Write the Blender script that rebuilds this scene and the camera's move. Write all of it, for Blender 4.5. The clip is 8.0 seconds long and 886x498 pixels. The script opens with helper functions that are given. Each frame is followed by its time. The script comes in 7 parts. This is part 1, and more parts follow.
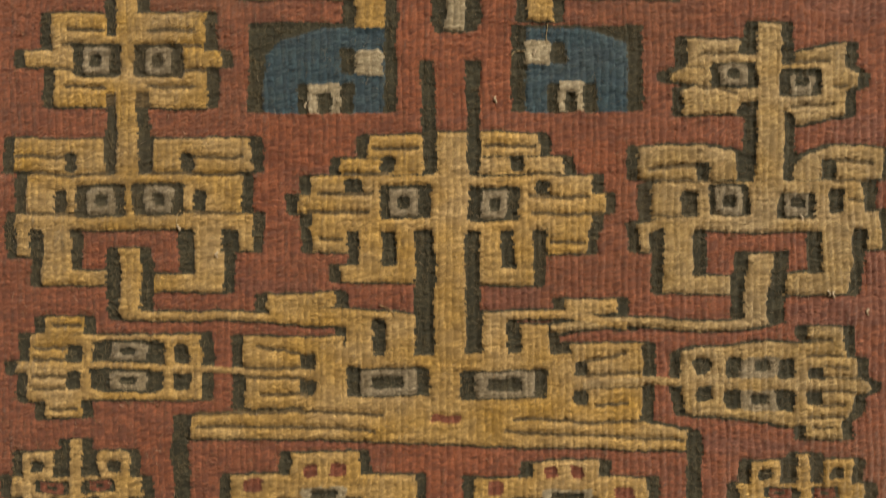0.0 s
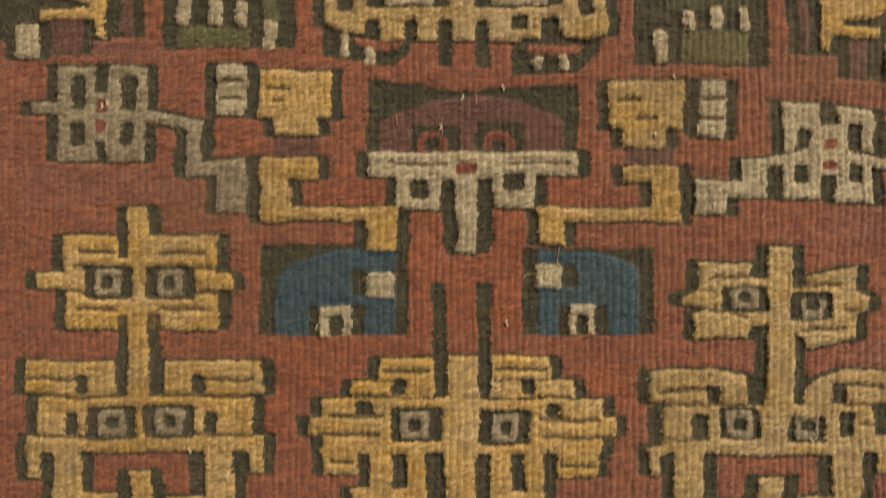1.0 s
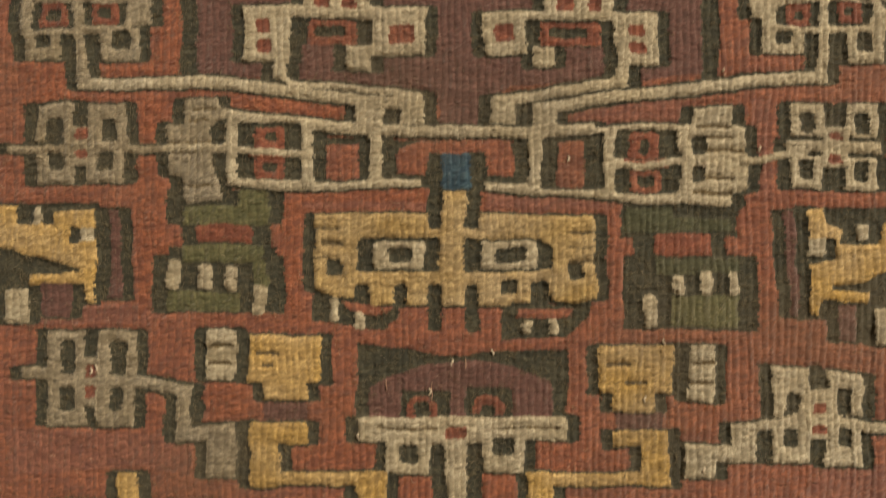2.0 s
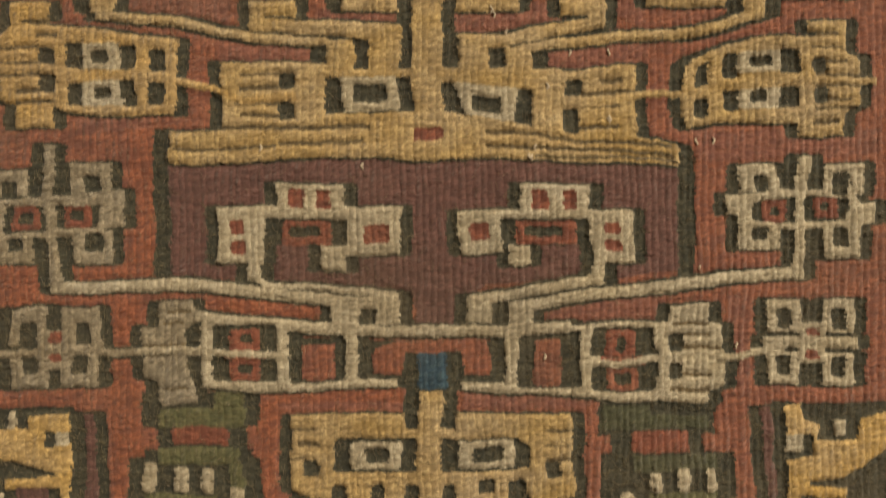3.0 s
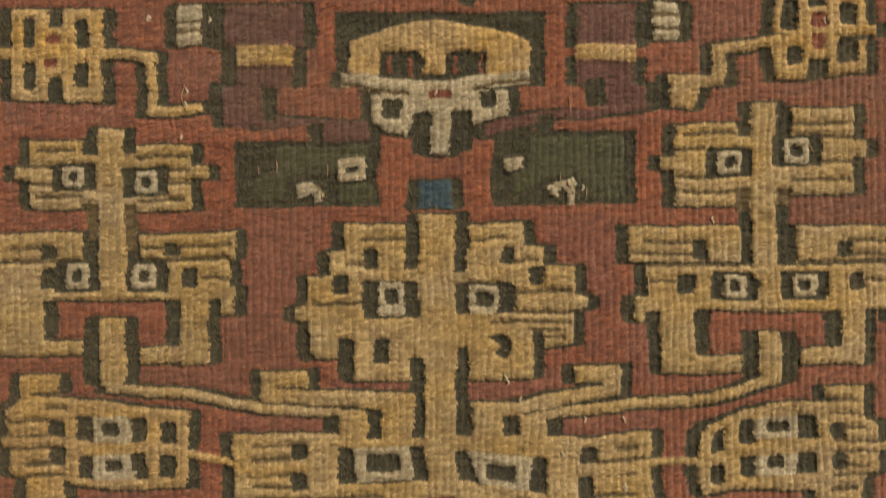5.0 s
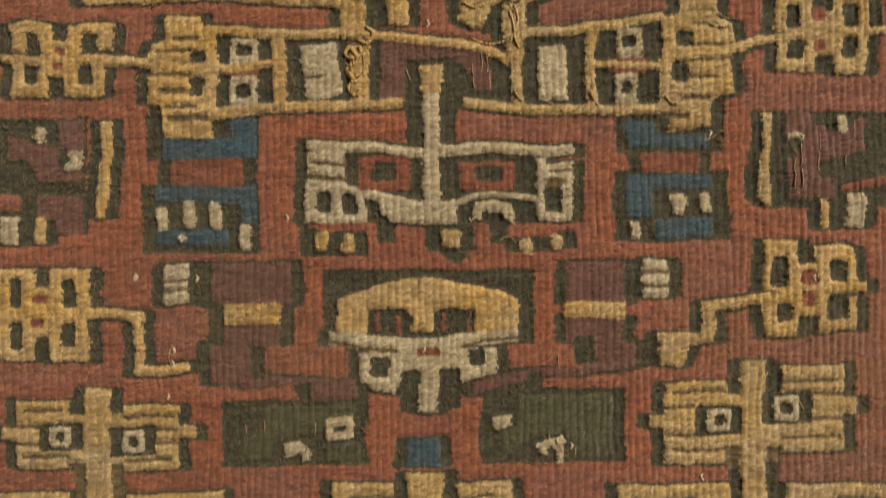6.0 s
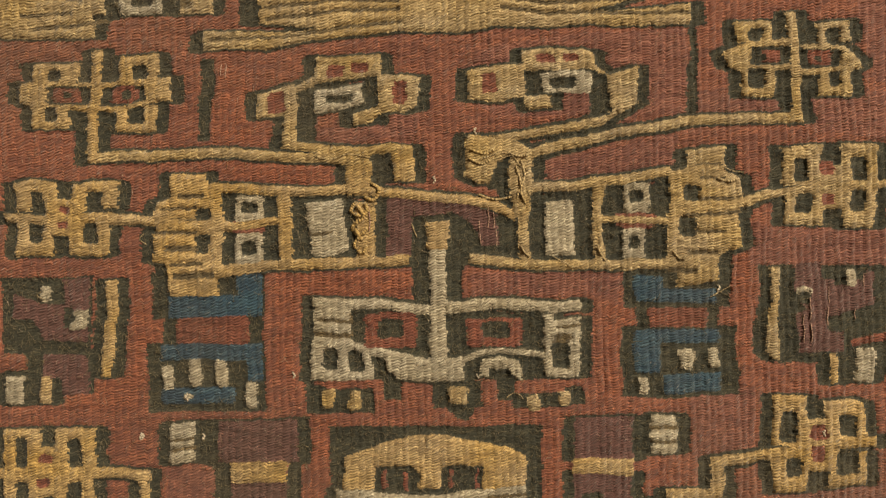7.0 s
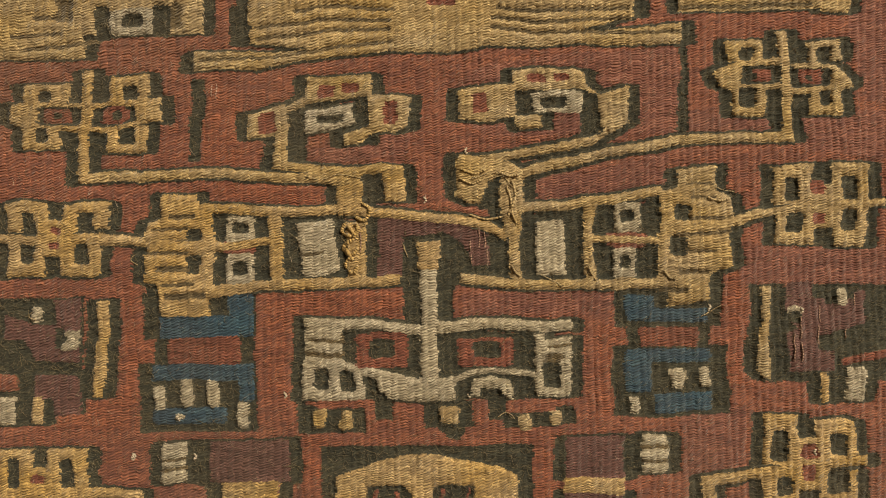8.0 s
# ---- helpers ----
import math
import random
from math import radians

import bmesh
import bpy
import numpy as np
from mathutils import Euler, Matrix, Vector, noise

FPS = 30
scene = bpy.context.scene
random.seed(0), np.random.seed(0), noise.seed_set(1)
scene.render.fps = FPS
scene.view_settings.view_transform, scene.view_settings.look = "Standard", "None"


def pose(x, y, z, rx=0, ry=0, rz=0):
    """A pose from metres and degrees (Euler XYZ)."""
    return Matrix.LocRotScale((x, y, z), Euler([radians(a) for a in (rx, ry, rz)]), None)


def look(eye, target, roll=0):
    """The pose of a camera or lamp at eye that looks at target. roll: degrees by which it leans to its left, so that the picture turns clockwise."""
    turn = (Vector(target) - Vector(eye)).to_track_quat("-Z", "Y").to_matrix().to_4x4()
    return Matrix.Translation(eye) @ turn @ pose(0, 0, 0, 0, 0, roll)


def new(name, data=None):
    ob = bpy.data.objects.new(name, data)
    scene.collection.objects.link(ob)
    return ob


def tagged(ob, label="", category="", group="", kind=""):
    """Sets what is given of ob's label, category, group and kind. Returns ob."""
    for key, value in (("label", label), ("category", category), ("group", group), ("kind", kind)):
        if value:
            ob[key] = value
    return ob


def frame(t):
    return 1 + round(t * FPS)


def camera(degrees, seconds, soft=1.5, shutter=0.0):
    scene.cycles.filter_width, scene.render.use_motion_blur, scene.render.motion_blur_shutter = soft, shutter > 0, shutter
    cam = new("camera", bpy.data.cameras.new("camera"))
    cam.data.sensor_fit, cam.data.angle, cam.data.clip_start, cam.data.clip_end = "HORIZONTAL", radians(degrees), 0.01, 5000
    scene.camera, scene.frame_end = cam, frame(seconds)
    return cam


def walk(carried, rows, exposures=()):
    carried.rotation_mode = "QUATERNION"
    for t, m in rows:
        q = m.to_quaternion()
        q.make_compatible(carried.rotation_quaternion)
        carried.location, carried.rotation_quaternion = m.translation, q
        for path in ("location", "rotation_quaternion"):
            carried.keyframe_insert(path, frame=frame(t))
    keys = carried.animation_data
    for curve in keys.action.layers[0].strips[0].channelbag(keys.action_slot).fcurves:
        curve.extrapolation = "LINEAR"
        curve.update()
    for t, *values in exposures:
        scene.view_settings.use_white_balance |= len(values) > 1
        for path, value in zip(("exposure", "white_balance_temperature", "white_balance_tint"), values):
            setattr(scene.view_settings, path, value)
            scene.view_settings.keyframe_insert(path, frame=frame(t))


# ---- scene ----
cam = camera(61.6, 8.0, soft=1.1, shutter=0.42)
# seconds, eye in metres, then yaw, pitch and roll in degrees
PATH = [
    (0, 0.00076, 0.00035, 1.20024, -0.254, 0.068, -0.132),
    (0.4, -0.00188, 0.00034, 1.21920, -0.392, -0.049, -0.164),
    (0.5, -0.00268, 0.00035, 1.22475, -0.397, 0.334, -0.115),
    (1, -0.00181, 0.00016, 1.24960, -0.298, 0.162, 0.103),
    (1.5, 0.00134, 0.00000, 1.27842, -0.430, 0.198, 0.240),
    (1.7, -0.00034, -0.00003, 1.29190, -0.281, 0.199, 0.238),
    (2.8, 0.00449, 0.00026, 1.34419, -0.655, -0.341, -0.249),
    (3, 0.00497, 0.00055, 1.35411, -0.571, -0.188, -0.372),
    (3.5, 0.00365, 0.00083, 1.37589, -0.529, -0.374, -0.513),
    (4, 0.00750, 0.00089, 1.39853, -0.561, -0.030, -0.668),
    (4.2, 0.00701, 0.00113, 1.40866, -0.527, -0.054, -0.756),
    (5.3, 0.00245, 0.00251, 1.45262, -0.376, -0.196, -0.686),
    (5.4, 0.00425, 0.00170, 1.46036, -0.091, -0.580, -0.806),
    (5.5, 0.00440, 0.00266, 1.46752, -0.418, -0.527, -0.796),
    (6, 0.00653, 0.00321, 1.49262, -0.399, -0.279, -0.759),
    (6.5, 0.00338, 0.00368, 1.51321, -0.471, -0.370, -0.914),
    (7, 0.00589, 0.00412, 1.52663, -0.287, -0.223, -1.028),
    (7.5, 0.00602, 0.00416, 1.53167, -0.283, -0.406, -1.106),
    (8, 0.00794, 0.00404, 1.53145, -0.289, -0.407, -1.140),
]
walk(cam, [(t, pose(x, y, z, 90 + pitch, -roll, yaw)) for t, x, y, z, yaw, pitch, roll in PATH], exposures=[
    (0.0, 0.05), (0.5, 0.14), (4.0, -0.02), (5.5, -0.08), (6.2, -0.04), (8.0, -0.11),
])

# ---- light: a dim gallery, with one unseen warm lamp added in front of the hanging ----
world = bpy.data.worlds.new("gallery_air")
scene.world = world
world.use_nodes = True
world.node_tree.nodes["Background"].inputs[0].default_value = (0.9, 0.8, 0.65, 1)
world.node_tree.nodes["Background"].inputs[1].default_value = 0.02


def area_lamp(name, eye, target, size, size_y, watts, colour):
    data = bpy.data.lights.new(name, "AREA")
    data.shape, data.size, data.size_y, data.energy, data.color = "RECTANGLE", size, size_y, watts, colour
    ob = new(name, data)
    ob.matrix_world = look(eye, target)
    return ob


# assumed source high in front of the cloth, without a fixture
area_lamp("added_lamp", (1.3, -1.5, 2.85), (0.0, 0.166, 1.35), 0.22, 0.22, 103.0, (1.0, 0.85, 0.62))


# ---- materials ----
def wool(name, colour, dark, light, sheen=0.15, dye=0.0, beads=1.65):
    """Hand-spun wool: dye that shifts from batch to batch, yarn by yarn, with a fine fibre grain."""
    mat = bpy.data.materials.new(name)
    mat.use_nodes = True
    nodes, links = mat.node_tree.nodes, mat.node_tree.links
    bsdf = nodes["Principled BSDF"]
    bsdf.inputs["Roughness"].default_value = 0.88
    bsdf.inputs["Specular IOR Level"].default_value = 0.25
    bsdf.inputs["Sheen Weight"].default_value = sheen
    bsdf.inputs["Sheen Roughness"].default_value = 0.5
    place = nodes.new("ShaderNodeTexCoord")

    def grain(scale, stretch, detail):
        mapping = nodes.new("ShaderNodeMapping")
        mapping.vector_type = "TEXTURE"
        stretch = tuple(1 / s for s in stretch)
        mapping.inputs["Scale"].default_value = stretch
        links.new(place.outputs["Object"], mapping.inputs["Vector"])
        tex = nodes.new("ShaderNodeTexNoise")
        tex.inputs["Scale"].default_value = scale
        tex.inputs["Detail"].default_value = detail
        links.new(mapping.outputs["Vector"], tex.inputs["Vector"])
        return tex.outputs["Fac"]

    def math_node(kind, a, b=None, c=None):
        node = nodes.new("ShaderNodeMath")
        node.operation = kind
        for socket, value in zip(node.inputs, (a, b, c)):
            if isinstance(value, (int, float)):
                socket.default_value = value
            elif value is not None:
                links.new(value, socket)
        return node.outputs["Value"]

    def along(name):
        node = nodes.new("ShaderNodeAttribute")
        node.attribute_name = name
        return node.outputs["Fac"]

    # ribs and passes of the weave: every stitch is a leaning, pointed bead of twisted yarn
    across, up = along("rib_at"), along("pass_at")
    rib_no, in_rib = math_node("FLOOR", across), math_node("FRACT", across)
    start = nodes.new("ShaderNodeTexWhiteNoise")
    start.noise_dimensions = "1D"
    links.new(rib_no, start.inputs["W"])
    lean = math_node("MULTIPLY_ADD", grain(90.0, (1.0, 1.0, 1.0), 1.0), -1.9, 0.1)
    wobble = math_node("MULTIPLY_ADD", grain(330.0, (1.0, 1.0, 1.0), 1.0), 1.7, math_node("MULTIPLY", start.outputs["Value"], 9.0))
    lie = math_node("MULTIPLY_ADD", lean, math_node("SUBTRACT", in_rib, 0.5), wobble)
    turn = math_node("MULTIPLY_ADD", up, 1.08, lie)
    pass_no, in_pass = math_node("FLOOR", turn), math_node("FRACT", turn)
    one = nodes.new("ShaderNodeCombineXYZ")
    links.new(rib_no, one.inputs["X"])
    links.new(pass_no, one.inputs["Y"])
    stitch = nodes.new("ShaderNodeTexWhiteNoise")
    stitch.noise_dimensions = "2D"
    links.new(one.outputs["Vector"], stitch.inputs["Vector"])
    lot = stitch.outputs["Value"]
    off_x = math_node("POWER", math_node("ABSOLUTE", math_node("MULTIPLY_ADD", in_rib, 2.0, -1.0)), 2.5)
    swell = math_node("MULTIPLY_ADD", math_node("COSINE", math_node("MULTIPLY", in_pass, 2 * math.pi)), -0.5, 0.5)
    bead = math_node("MULTIPLY", math_node("MULTIPLY", swell, math_node("MULTIPLY_ADD", off_x, -0.65, 1.0)), math_node("MULTIPLY_ADD", lot, 0.9, 0.55))
    strands = nodes.new("ShaderNodeCombineXYZ")
    links.new(math_node("MULTIPLY", across, 1.5), strands.inputs["X"])
    links.new(math_node("MULTIPLY", turn, 2.3), strands.inputs["Y"])
    links.new(math_node("MULTIPLY", rib_no, 7.3), strands.inputs["Z"])
    twist = nodes.new("ShaderNodeTexNoise")
    twist.inputs["Scale"].default_value, twist.inputs["Detail"].default_value = 1.0, 2.5
    links.new(strands.outputs["Vector"], twist.inputs["Vector"])
    yarn = twist.outputs["Fac"]
    batch = grain(16.0, (1.0, 1.0, 2.2), 4.0)
    fibre = grain(2600.0, (1.0, 1.0, 2.4), 3.0)

    def mixed(a, b, fac, low, high, most=1.0):
        ramp = nodes.new("ShaderNodeMapRange")
        ramp.inputs["From Min"].default_value, ramp.inputs["From Max"].default_value = low, high
        ramp.inputs["To Max"].default_value = most
        links.new(fac, ramp.inputs["Value"])
        mix = nodes.new("ShaderNodeMix")
        mix.data_type = "RGBA"
        links.new(ramp.outputs["Result"], mix.inputs["Factor"])
        for socket, value in (("A", a), ("B", b)):
            slot = [s for s in mix.inputs if s.name == socket and s.type == "RGBA"][0]
            if isinstance(value, tuple):
                slot.default_value = (*value, 1)
            else:
                links.new(value, slot)
        return [s for s in mix.outputs if s.type == "RGBA"][0]

    strand = math_node("ADD", along("yarn"), math_node("MULTIPLY_ADD", lot, 1.1, -0.55))
    base = mixed(dark, colour, batch, 0.36, 0.56)
    tint = mixed(colour, light, yarn, 0.42, 0.68)
    both = mixed(base, tint, grain(75.0, (1.0, 1.0, 1.8), 4.0), 0.38, 0.62)
    # pale strands: uneven dye, and glints on the yarn put into the colour
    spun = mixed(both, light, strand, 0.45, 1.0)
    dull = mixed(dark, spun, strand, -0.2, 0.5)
    # darker where yarn and fibre grain run low, as the bump does
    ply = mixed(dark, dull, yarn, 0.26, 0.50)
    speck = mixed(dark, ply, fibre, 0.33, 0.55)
    grime = mixed(speck, (0.115, 0.088, 0.058), grain(13.0, (1.0, 1.0, 1.3), 5.0), 0.52, 0.78, 0.5)
    each = nodes.new("ShaderNodeObjectInfo")
    batch_dye = nodes.new("ShaderNodeHueSaturation")
    vat = grain(52.0, (1.0, 1.0, 1.7), 3.0)
    for socket, source, edge, much in (("Value", each.outputs["Random"], 0.0, 0.3 * dye), ("Saturation", vat, 0.32, dye)):
        span = nodes.new("ShaderNodeMapRange")
        span.inputs["From Min"].default_value, span.inputs["From Max"].default_value = edge, 1 - edge
        span.inputs["To Min"].default_value, span.inputs["To Max"].default_value = 1 - 1.2 * much, 1 + 0.55 * much
        links.new(source, span.inputs["Value"])
        links.new(span.outputs["Result"], batch_dye.inputs[socket])
    links.new(grime, batch_dye.inputs["Color"])
    links.new(batch_dye.outputs["Color"], bsdf.inputs["Base Color"])
    bump = nodes.new("ShaderNodeBump")
    bump.inputs["Strength"].default_value = 1.0
    bump.inputs["Distance"].default_value = 0.00015
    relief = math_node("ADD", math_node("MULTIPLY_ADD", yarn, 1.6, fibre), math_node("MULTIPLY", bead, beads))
    links.new(relief, bump.inputs["Height"])
    links.new(bump.outputs["Normal"], bsdf.inputs["Normal"])
    return mat


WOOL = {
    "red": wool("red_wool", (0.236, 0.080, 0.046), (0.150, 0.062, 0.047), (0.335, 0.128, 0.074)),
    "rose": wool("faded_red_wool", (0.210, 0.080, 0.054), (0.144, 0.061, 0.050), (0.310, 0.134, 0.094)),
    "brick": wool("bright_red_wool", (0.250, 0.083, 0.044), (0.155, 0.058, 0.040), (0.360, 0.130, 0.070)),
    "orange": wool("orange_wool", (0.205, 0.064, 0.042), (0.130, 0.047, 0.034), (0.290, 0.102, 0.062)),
    # light tones of gold and yellow also carry painted highlights of the strands
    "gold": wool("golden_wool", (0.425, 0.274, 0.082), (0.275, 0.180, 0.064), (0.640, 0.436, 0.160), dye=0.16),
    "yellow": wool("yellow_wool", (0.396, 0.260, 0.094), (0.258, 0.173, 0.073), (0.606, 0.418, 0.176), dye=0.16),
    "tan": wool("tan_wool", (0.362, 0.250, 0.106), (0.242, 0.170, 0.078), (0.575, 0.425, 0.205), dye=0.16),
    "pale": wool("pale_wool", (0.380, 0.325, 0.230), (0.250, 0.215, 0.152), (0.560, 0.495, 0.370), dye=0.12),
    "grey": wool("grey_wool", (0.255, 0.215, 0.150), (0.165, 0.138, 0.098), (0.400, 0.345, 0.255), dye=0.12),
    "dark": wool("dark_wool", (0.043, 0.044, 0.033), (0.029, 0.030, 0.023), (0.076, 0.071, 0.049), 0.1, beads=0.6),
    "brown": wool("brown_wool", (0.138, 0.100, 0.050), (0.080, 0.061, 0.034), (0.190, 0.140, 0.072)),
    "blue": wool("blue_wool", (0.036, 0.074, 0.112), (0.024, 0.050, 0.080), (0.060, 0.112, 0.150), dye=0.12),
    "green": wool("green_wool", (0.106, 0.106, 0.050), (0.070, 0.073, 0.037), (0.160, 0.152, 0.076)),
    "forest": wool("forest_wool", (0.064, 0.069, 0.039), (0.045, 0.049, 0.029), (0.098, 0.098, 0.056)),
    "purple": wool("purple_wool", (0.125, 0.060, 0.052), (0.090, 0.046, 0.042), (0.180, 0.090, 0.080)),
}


def plaster(name, colour, rough=0.85):
    mat = bpy.data.materials.new(name)
    mat.use_nodes = True
    nodes, links = mat.node_tree.nodes, mat.node_tree.links
    bsdf = nodes["Principled BSDF"]
    bsdf.inputs["Roughness"].default_value = rough
    tex = nodes.new("ShaderNodeTexNoise")
    tex.inputs["Scale"].default_value, tex.inputs["Detail"].default_value = 6.0, 8.0
    ramp = nodes.new("ShaderNodeValToRGB")
    ramp.color_ramp.elements[0].color = (*[c * 0.85 for c in colour], 1)
    ramp.color_ramp.elements[1].color = (*colour, 1)
    links.new(tex.outputs["Fac"], ramp.inputs["Fac"])
    links.new(ramp.outputs["Color"], bsdf.inputs["Base Color"])
    bump = nodes.new("ShaderNodeBump")
    bump.inputs["Strength"].default_value = 0.15
    links.new(tex.outputs["Fac"], bump.inputs["Height"])
    links.new(bump.outputs["Normal"], bsdf.inputs["Normal"])
    return mat


WALL = plaster("gallery_plaster", (0.42, 0.39, 0.34))
CEILING = plaster("ceiling_plaster", (0.70, 0.68, 0.63))
FLOOR = plaster("floor_boards", (0.22, 0.15, 0.09), 0.5)
LINEN = plaster("backing_linen", (0.16, 0.12, 0.08))


# ---- the gallery room ----
def slab(name, low, high, material, label, category):
    bm = bmesh.new()
    bmesh.ops.create_cube(bm, size=1.0)
    for v in bm.verts:
        v.co = [(lo + hi) / 2 + c * (hi - lo) for lo, hi, c in zip(low, high, v.co)]
    mesh = bpy.data.meshes.new(name)
    bm.to_mesh(mesh)
    bm.free()
    mesh.materials.append(material)
    return tagged(new(name, mesh), label, category, kind="structure")


CLOTH_Y = 0.166
slab("wall_north", (-2.6, CLOTH_Y + 0.006, 0), (2.6, CLOTH_Y + 0.2, 3.0), WALL, "plain plastered gallery wall behind the hanging", "wall")
slab("wall_south", (-2.6, -3.4, 0), (2.6, -3.2, 3.0), WALL, "plain plastered gallery wall", "wall")
slab("wall_west", (-2.8, -3.4, 0), (-2.6, CLOTH_Y + 0.2, 3.0), WALL, "plain plastered gallery wall", "wall")
slab("wall_east", (2.6, -3.4, 0), (2.8, CLOTH_Y + 0.2, 3.0), WALL, "plain plastered gallery wall", "wall")
slab("floor", (-2.8, -3.4, -0.1), (2.8, CLOTH_Y + 0.2, 0.0), FLOOR, "dark boarded gallery floor", "floor")
slab("ceiling", (-2.8, -3.4, 3.0), (2.8, CLOTH_Y + 0.2, 3.1), CEILING, "plain pale gallery ceiling", "ceiling")

# ---- the cloth: a weft-faced tapestry weave of upright ribs, in millimetres ----
RIB, STITCH = 1.64, 0.65
X0, X1, Z0, Z1 = -107.9, 116.7, -64.4, 395.3
ACROSS, ROWS_PER = 4, 3
NX = int((X1 - X0) / RIB) * ACROSS
NZ = int((Z1 - Z0) / STITCH) * ROWS_PER
rng = np.random.default_rng(7)


def ripple(shape, cells_x, cells_z):
    """Smooth random field over a grid, about -1 to 1."""
    coarse = rng.uniform(-1, 1, (cells_z + 2, cells_x + 2))
    gz, gx = np.linspace(0, cells_z, shape[0]), np.linspace(0, cells_x, shape[1])
    iz, ix = gz.astype(int), gx.astype(int)
    fz, fx = (gz - iz)[:, None], (gx - ix)[None, :]
    fz, fx = fz * fz * (3 - 2 * fz), fx * fx * (3 - 2 * fx)
    a, b = coarse[iz][:, ix], coarse[iz][:, ix + 1]
    c, d = coarse[iz + 1][:, ix], coarse[iz + 1][:, ix + 1]
    return (a * (1 - fx) + b * fx) * (1 - fz) + (c * (1 - fx) + d * fx) * fz


grid = (NZ + 1, NX + 1)
col, row = np.arange(NX + 1)[None, :], np.arange(NZ + 1)[:, None]
rib = col // ACROSS
part_of_rib = (col % ACROSS) / ACROSS
PX = X0 + col * RIB / ACROSS + 0.55 * ripple(grid, 9, 26) + 0.22 * ripple(grid, 60, 120)
PZ = Z0 + row * STITCH / ROWS_PER + 0.45 * ripple(grid, 12, 20) + 0.12 * ripple(grid, NX // ACROSS, 160)
# each rib sits some way above the next one and leans with the twist of the yarn
ribs, passes = NX // ACROSS + 1, NZ // ROWS_PER + 1
PZ = PZ + STITCH * (0.35 * (rib % 2) + 0.5 * (part_of_rib - 0.5) * (part_of_rib > 0) + 0.9 * ripple(grid, ribs // 6, 50))


def by_stitch(values):
    """Spreads one value for each stitch of each rib over the grid points."""
    return np.repeat(np.repeat(values, ROWS_PER, axis=0), ACROSS, axis=1)[:NZ + 1, :NX + 1]


PX = PX + np.where(part_of_rib == 0, 1.0, 0.5) * by_stitch(rng.normal(0, 0.09, (passes, ribs)))
# the warps stand unevenly apart and wander
wander = np.clip(0.22 * ripple((NZ + 1, ribs + 1), ribs, 40) + rng.normal(0, 0.06, ribs + 1)[None, :], -0.24, 0.24)
PX = PX + np.take(wander, rib[0], axis=1) * (1 - part_of_rib) + np.take(wander, rib[0] + 1, axis=1) * part_of_rib
firm = np.repeat(1.0 + 0.28 * ripple((NZ + 1, ribs), ribs - 1, 90), ACROSS, axis=1)[:, :NX + 1]
beat = np.choose(row % ROWS_PER, [-1.1, 0.6, 0.5])
crown = np.sin(np.pi * part_of_rib) ** 0.6


def runs(length):
    """One value for each stitch that lasts over several ribs, as one pass of weft goes in and out."""
    free = rng.normal(0, 1, (passes, ribs + length))
    return sum(free[:, k:k + ribs] for k in range(length)) / length ** 0.5


worn = 0.70 + 0.20 * np.clip((PX - 10) / 60, -1, 1) + 0.26 * ripple(grid, 9, 16) + 0.14 * ripple(grid, 60, 120)
plump = np.clip(1.0 + by_stitch(0.26 * rng.normal(0, 1, (passes, ribs)) + 0.14 * runs(4)) + 0.3 * ripple(grid, 30, 60), 0.3, 2.0)
HEIGHT = 0.185 * crown * worn * firm + 0.06 * beat * (0.25 + 0.75 * crown) * plump
HEIGHT = HEIGHT + crown * by_stitch(0.055 * rng.normal(0, 1, (passes, ribs)) + 0.055 * runs(4))
YARN = by_stitch(np.clip(0.5 + 0.26 * rng.normal(0, 1, (passes, ribs)) + 0.16 * runs(4), 0, 1))
HEIGHT = HEIGHT + 0.45 * ripple(grid, 10, 20) + 0.16 * ripple(grid, 70, 150) + rng.normal(0, 0.03, grid)
CX = (PX[:-1, :-1] + PX[1:, 1:]) / 2 + np.repeat(rng.normal(0, 0.13, (NZ // ROWS_PER, NX)), ROWS_PER, axis=0)
CX = CX + 0.50 * ripple((NZ, NX), 34, 70) + 0.26 * ripple((NZ, NX), 80, 180)
CZ = (PZ[:-1, :-1] + PZ[1:, 1:]) / 2 + 0.22 * ripple((NZ, NX), NX // ACROSS, 110) + 0.38 * ripple((NZ, NX), 26, 50)
OWNER = np.zeros((NZ, NX), np.int32)
PIECES = [("ground_weave", "red", None, "plain red wool ground weave")]
FIELDS = {0}


def box(x0, z0, x1, z1):
    return [(x0, z0), (x1, z0), (x1, z1), (x0, z1)]


def soft_box(x0, z0, x1, z1):
    """A box whose corners the weaver rounded off."""
    cut = min(0.45, 0.25 * (x1 - x0), 0.25 * (z1 - z0))
    return [(x0 + cut, z0), (x1 - cut, z0), (x1, z0 + cut), (x1, z1 - cut), (x1 - cut, z1), (x0 + cut, z1), (x0, z1 - cut), (x0, z0 + cut)]


def shape(*xz):
    return list(zip(xz[::2], xz[1::2]))


def strip(width, *xz):
    """An even band along a line of points: one outline, out along one edge and back along the other."""
    line = [Vector(p) for p in zip(xz[::2], xz[1::2])]
    left, right = [], []
    for n, p in enumerate(line):
        way = (line[min(n + 1, len(line) - 1)] - line[max(n - 1, 0)]).normalized() * width / 2
        left.append((p.x - way.y, p.y + way.x))
        right.append((p.x + way.y, p.y - way.x))
    return left + right[::-1]


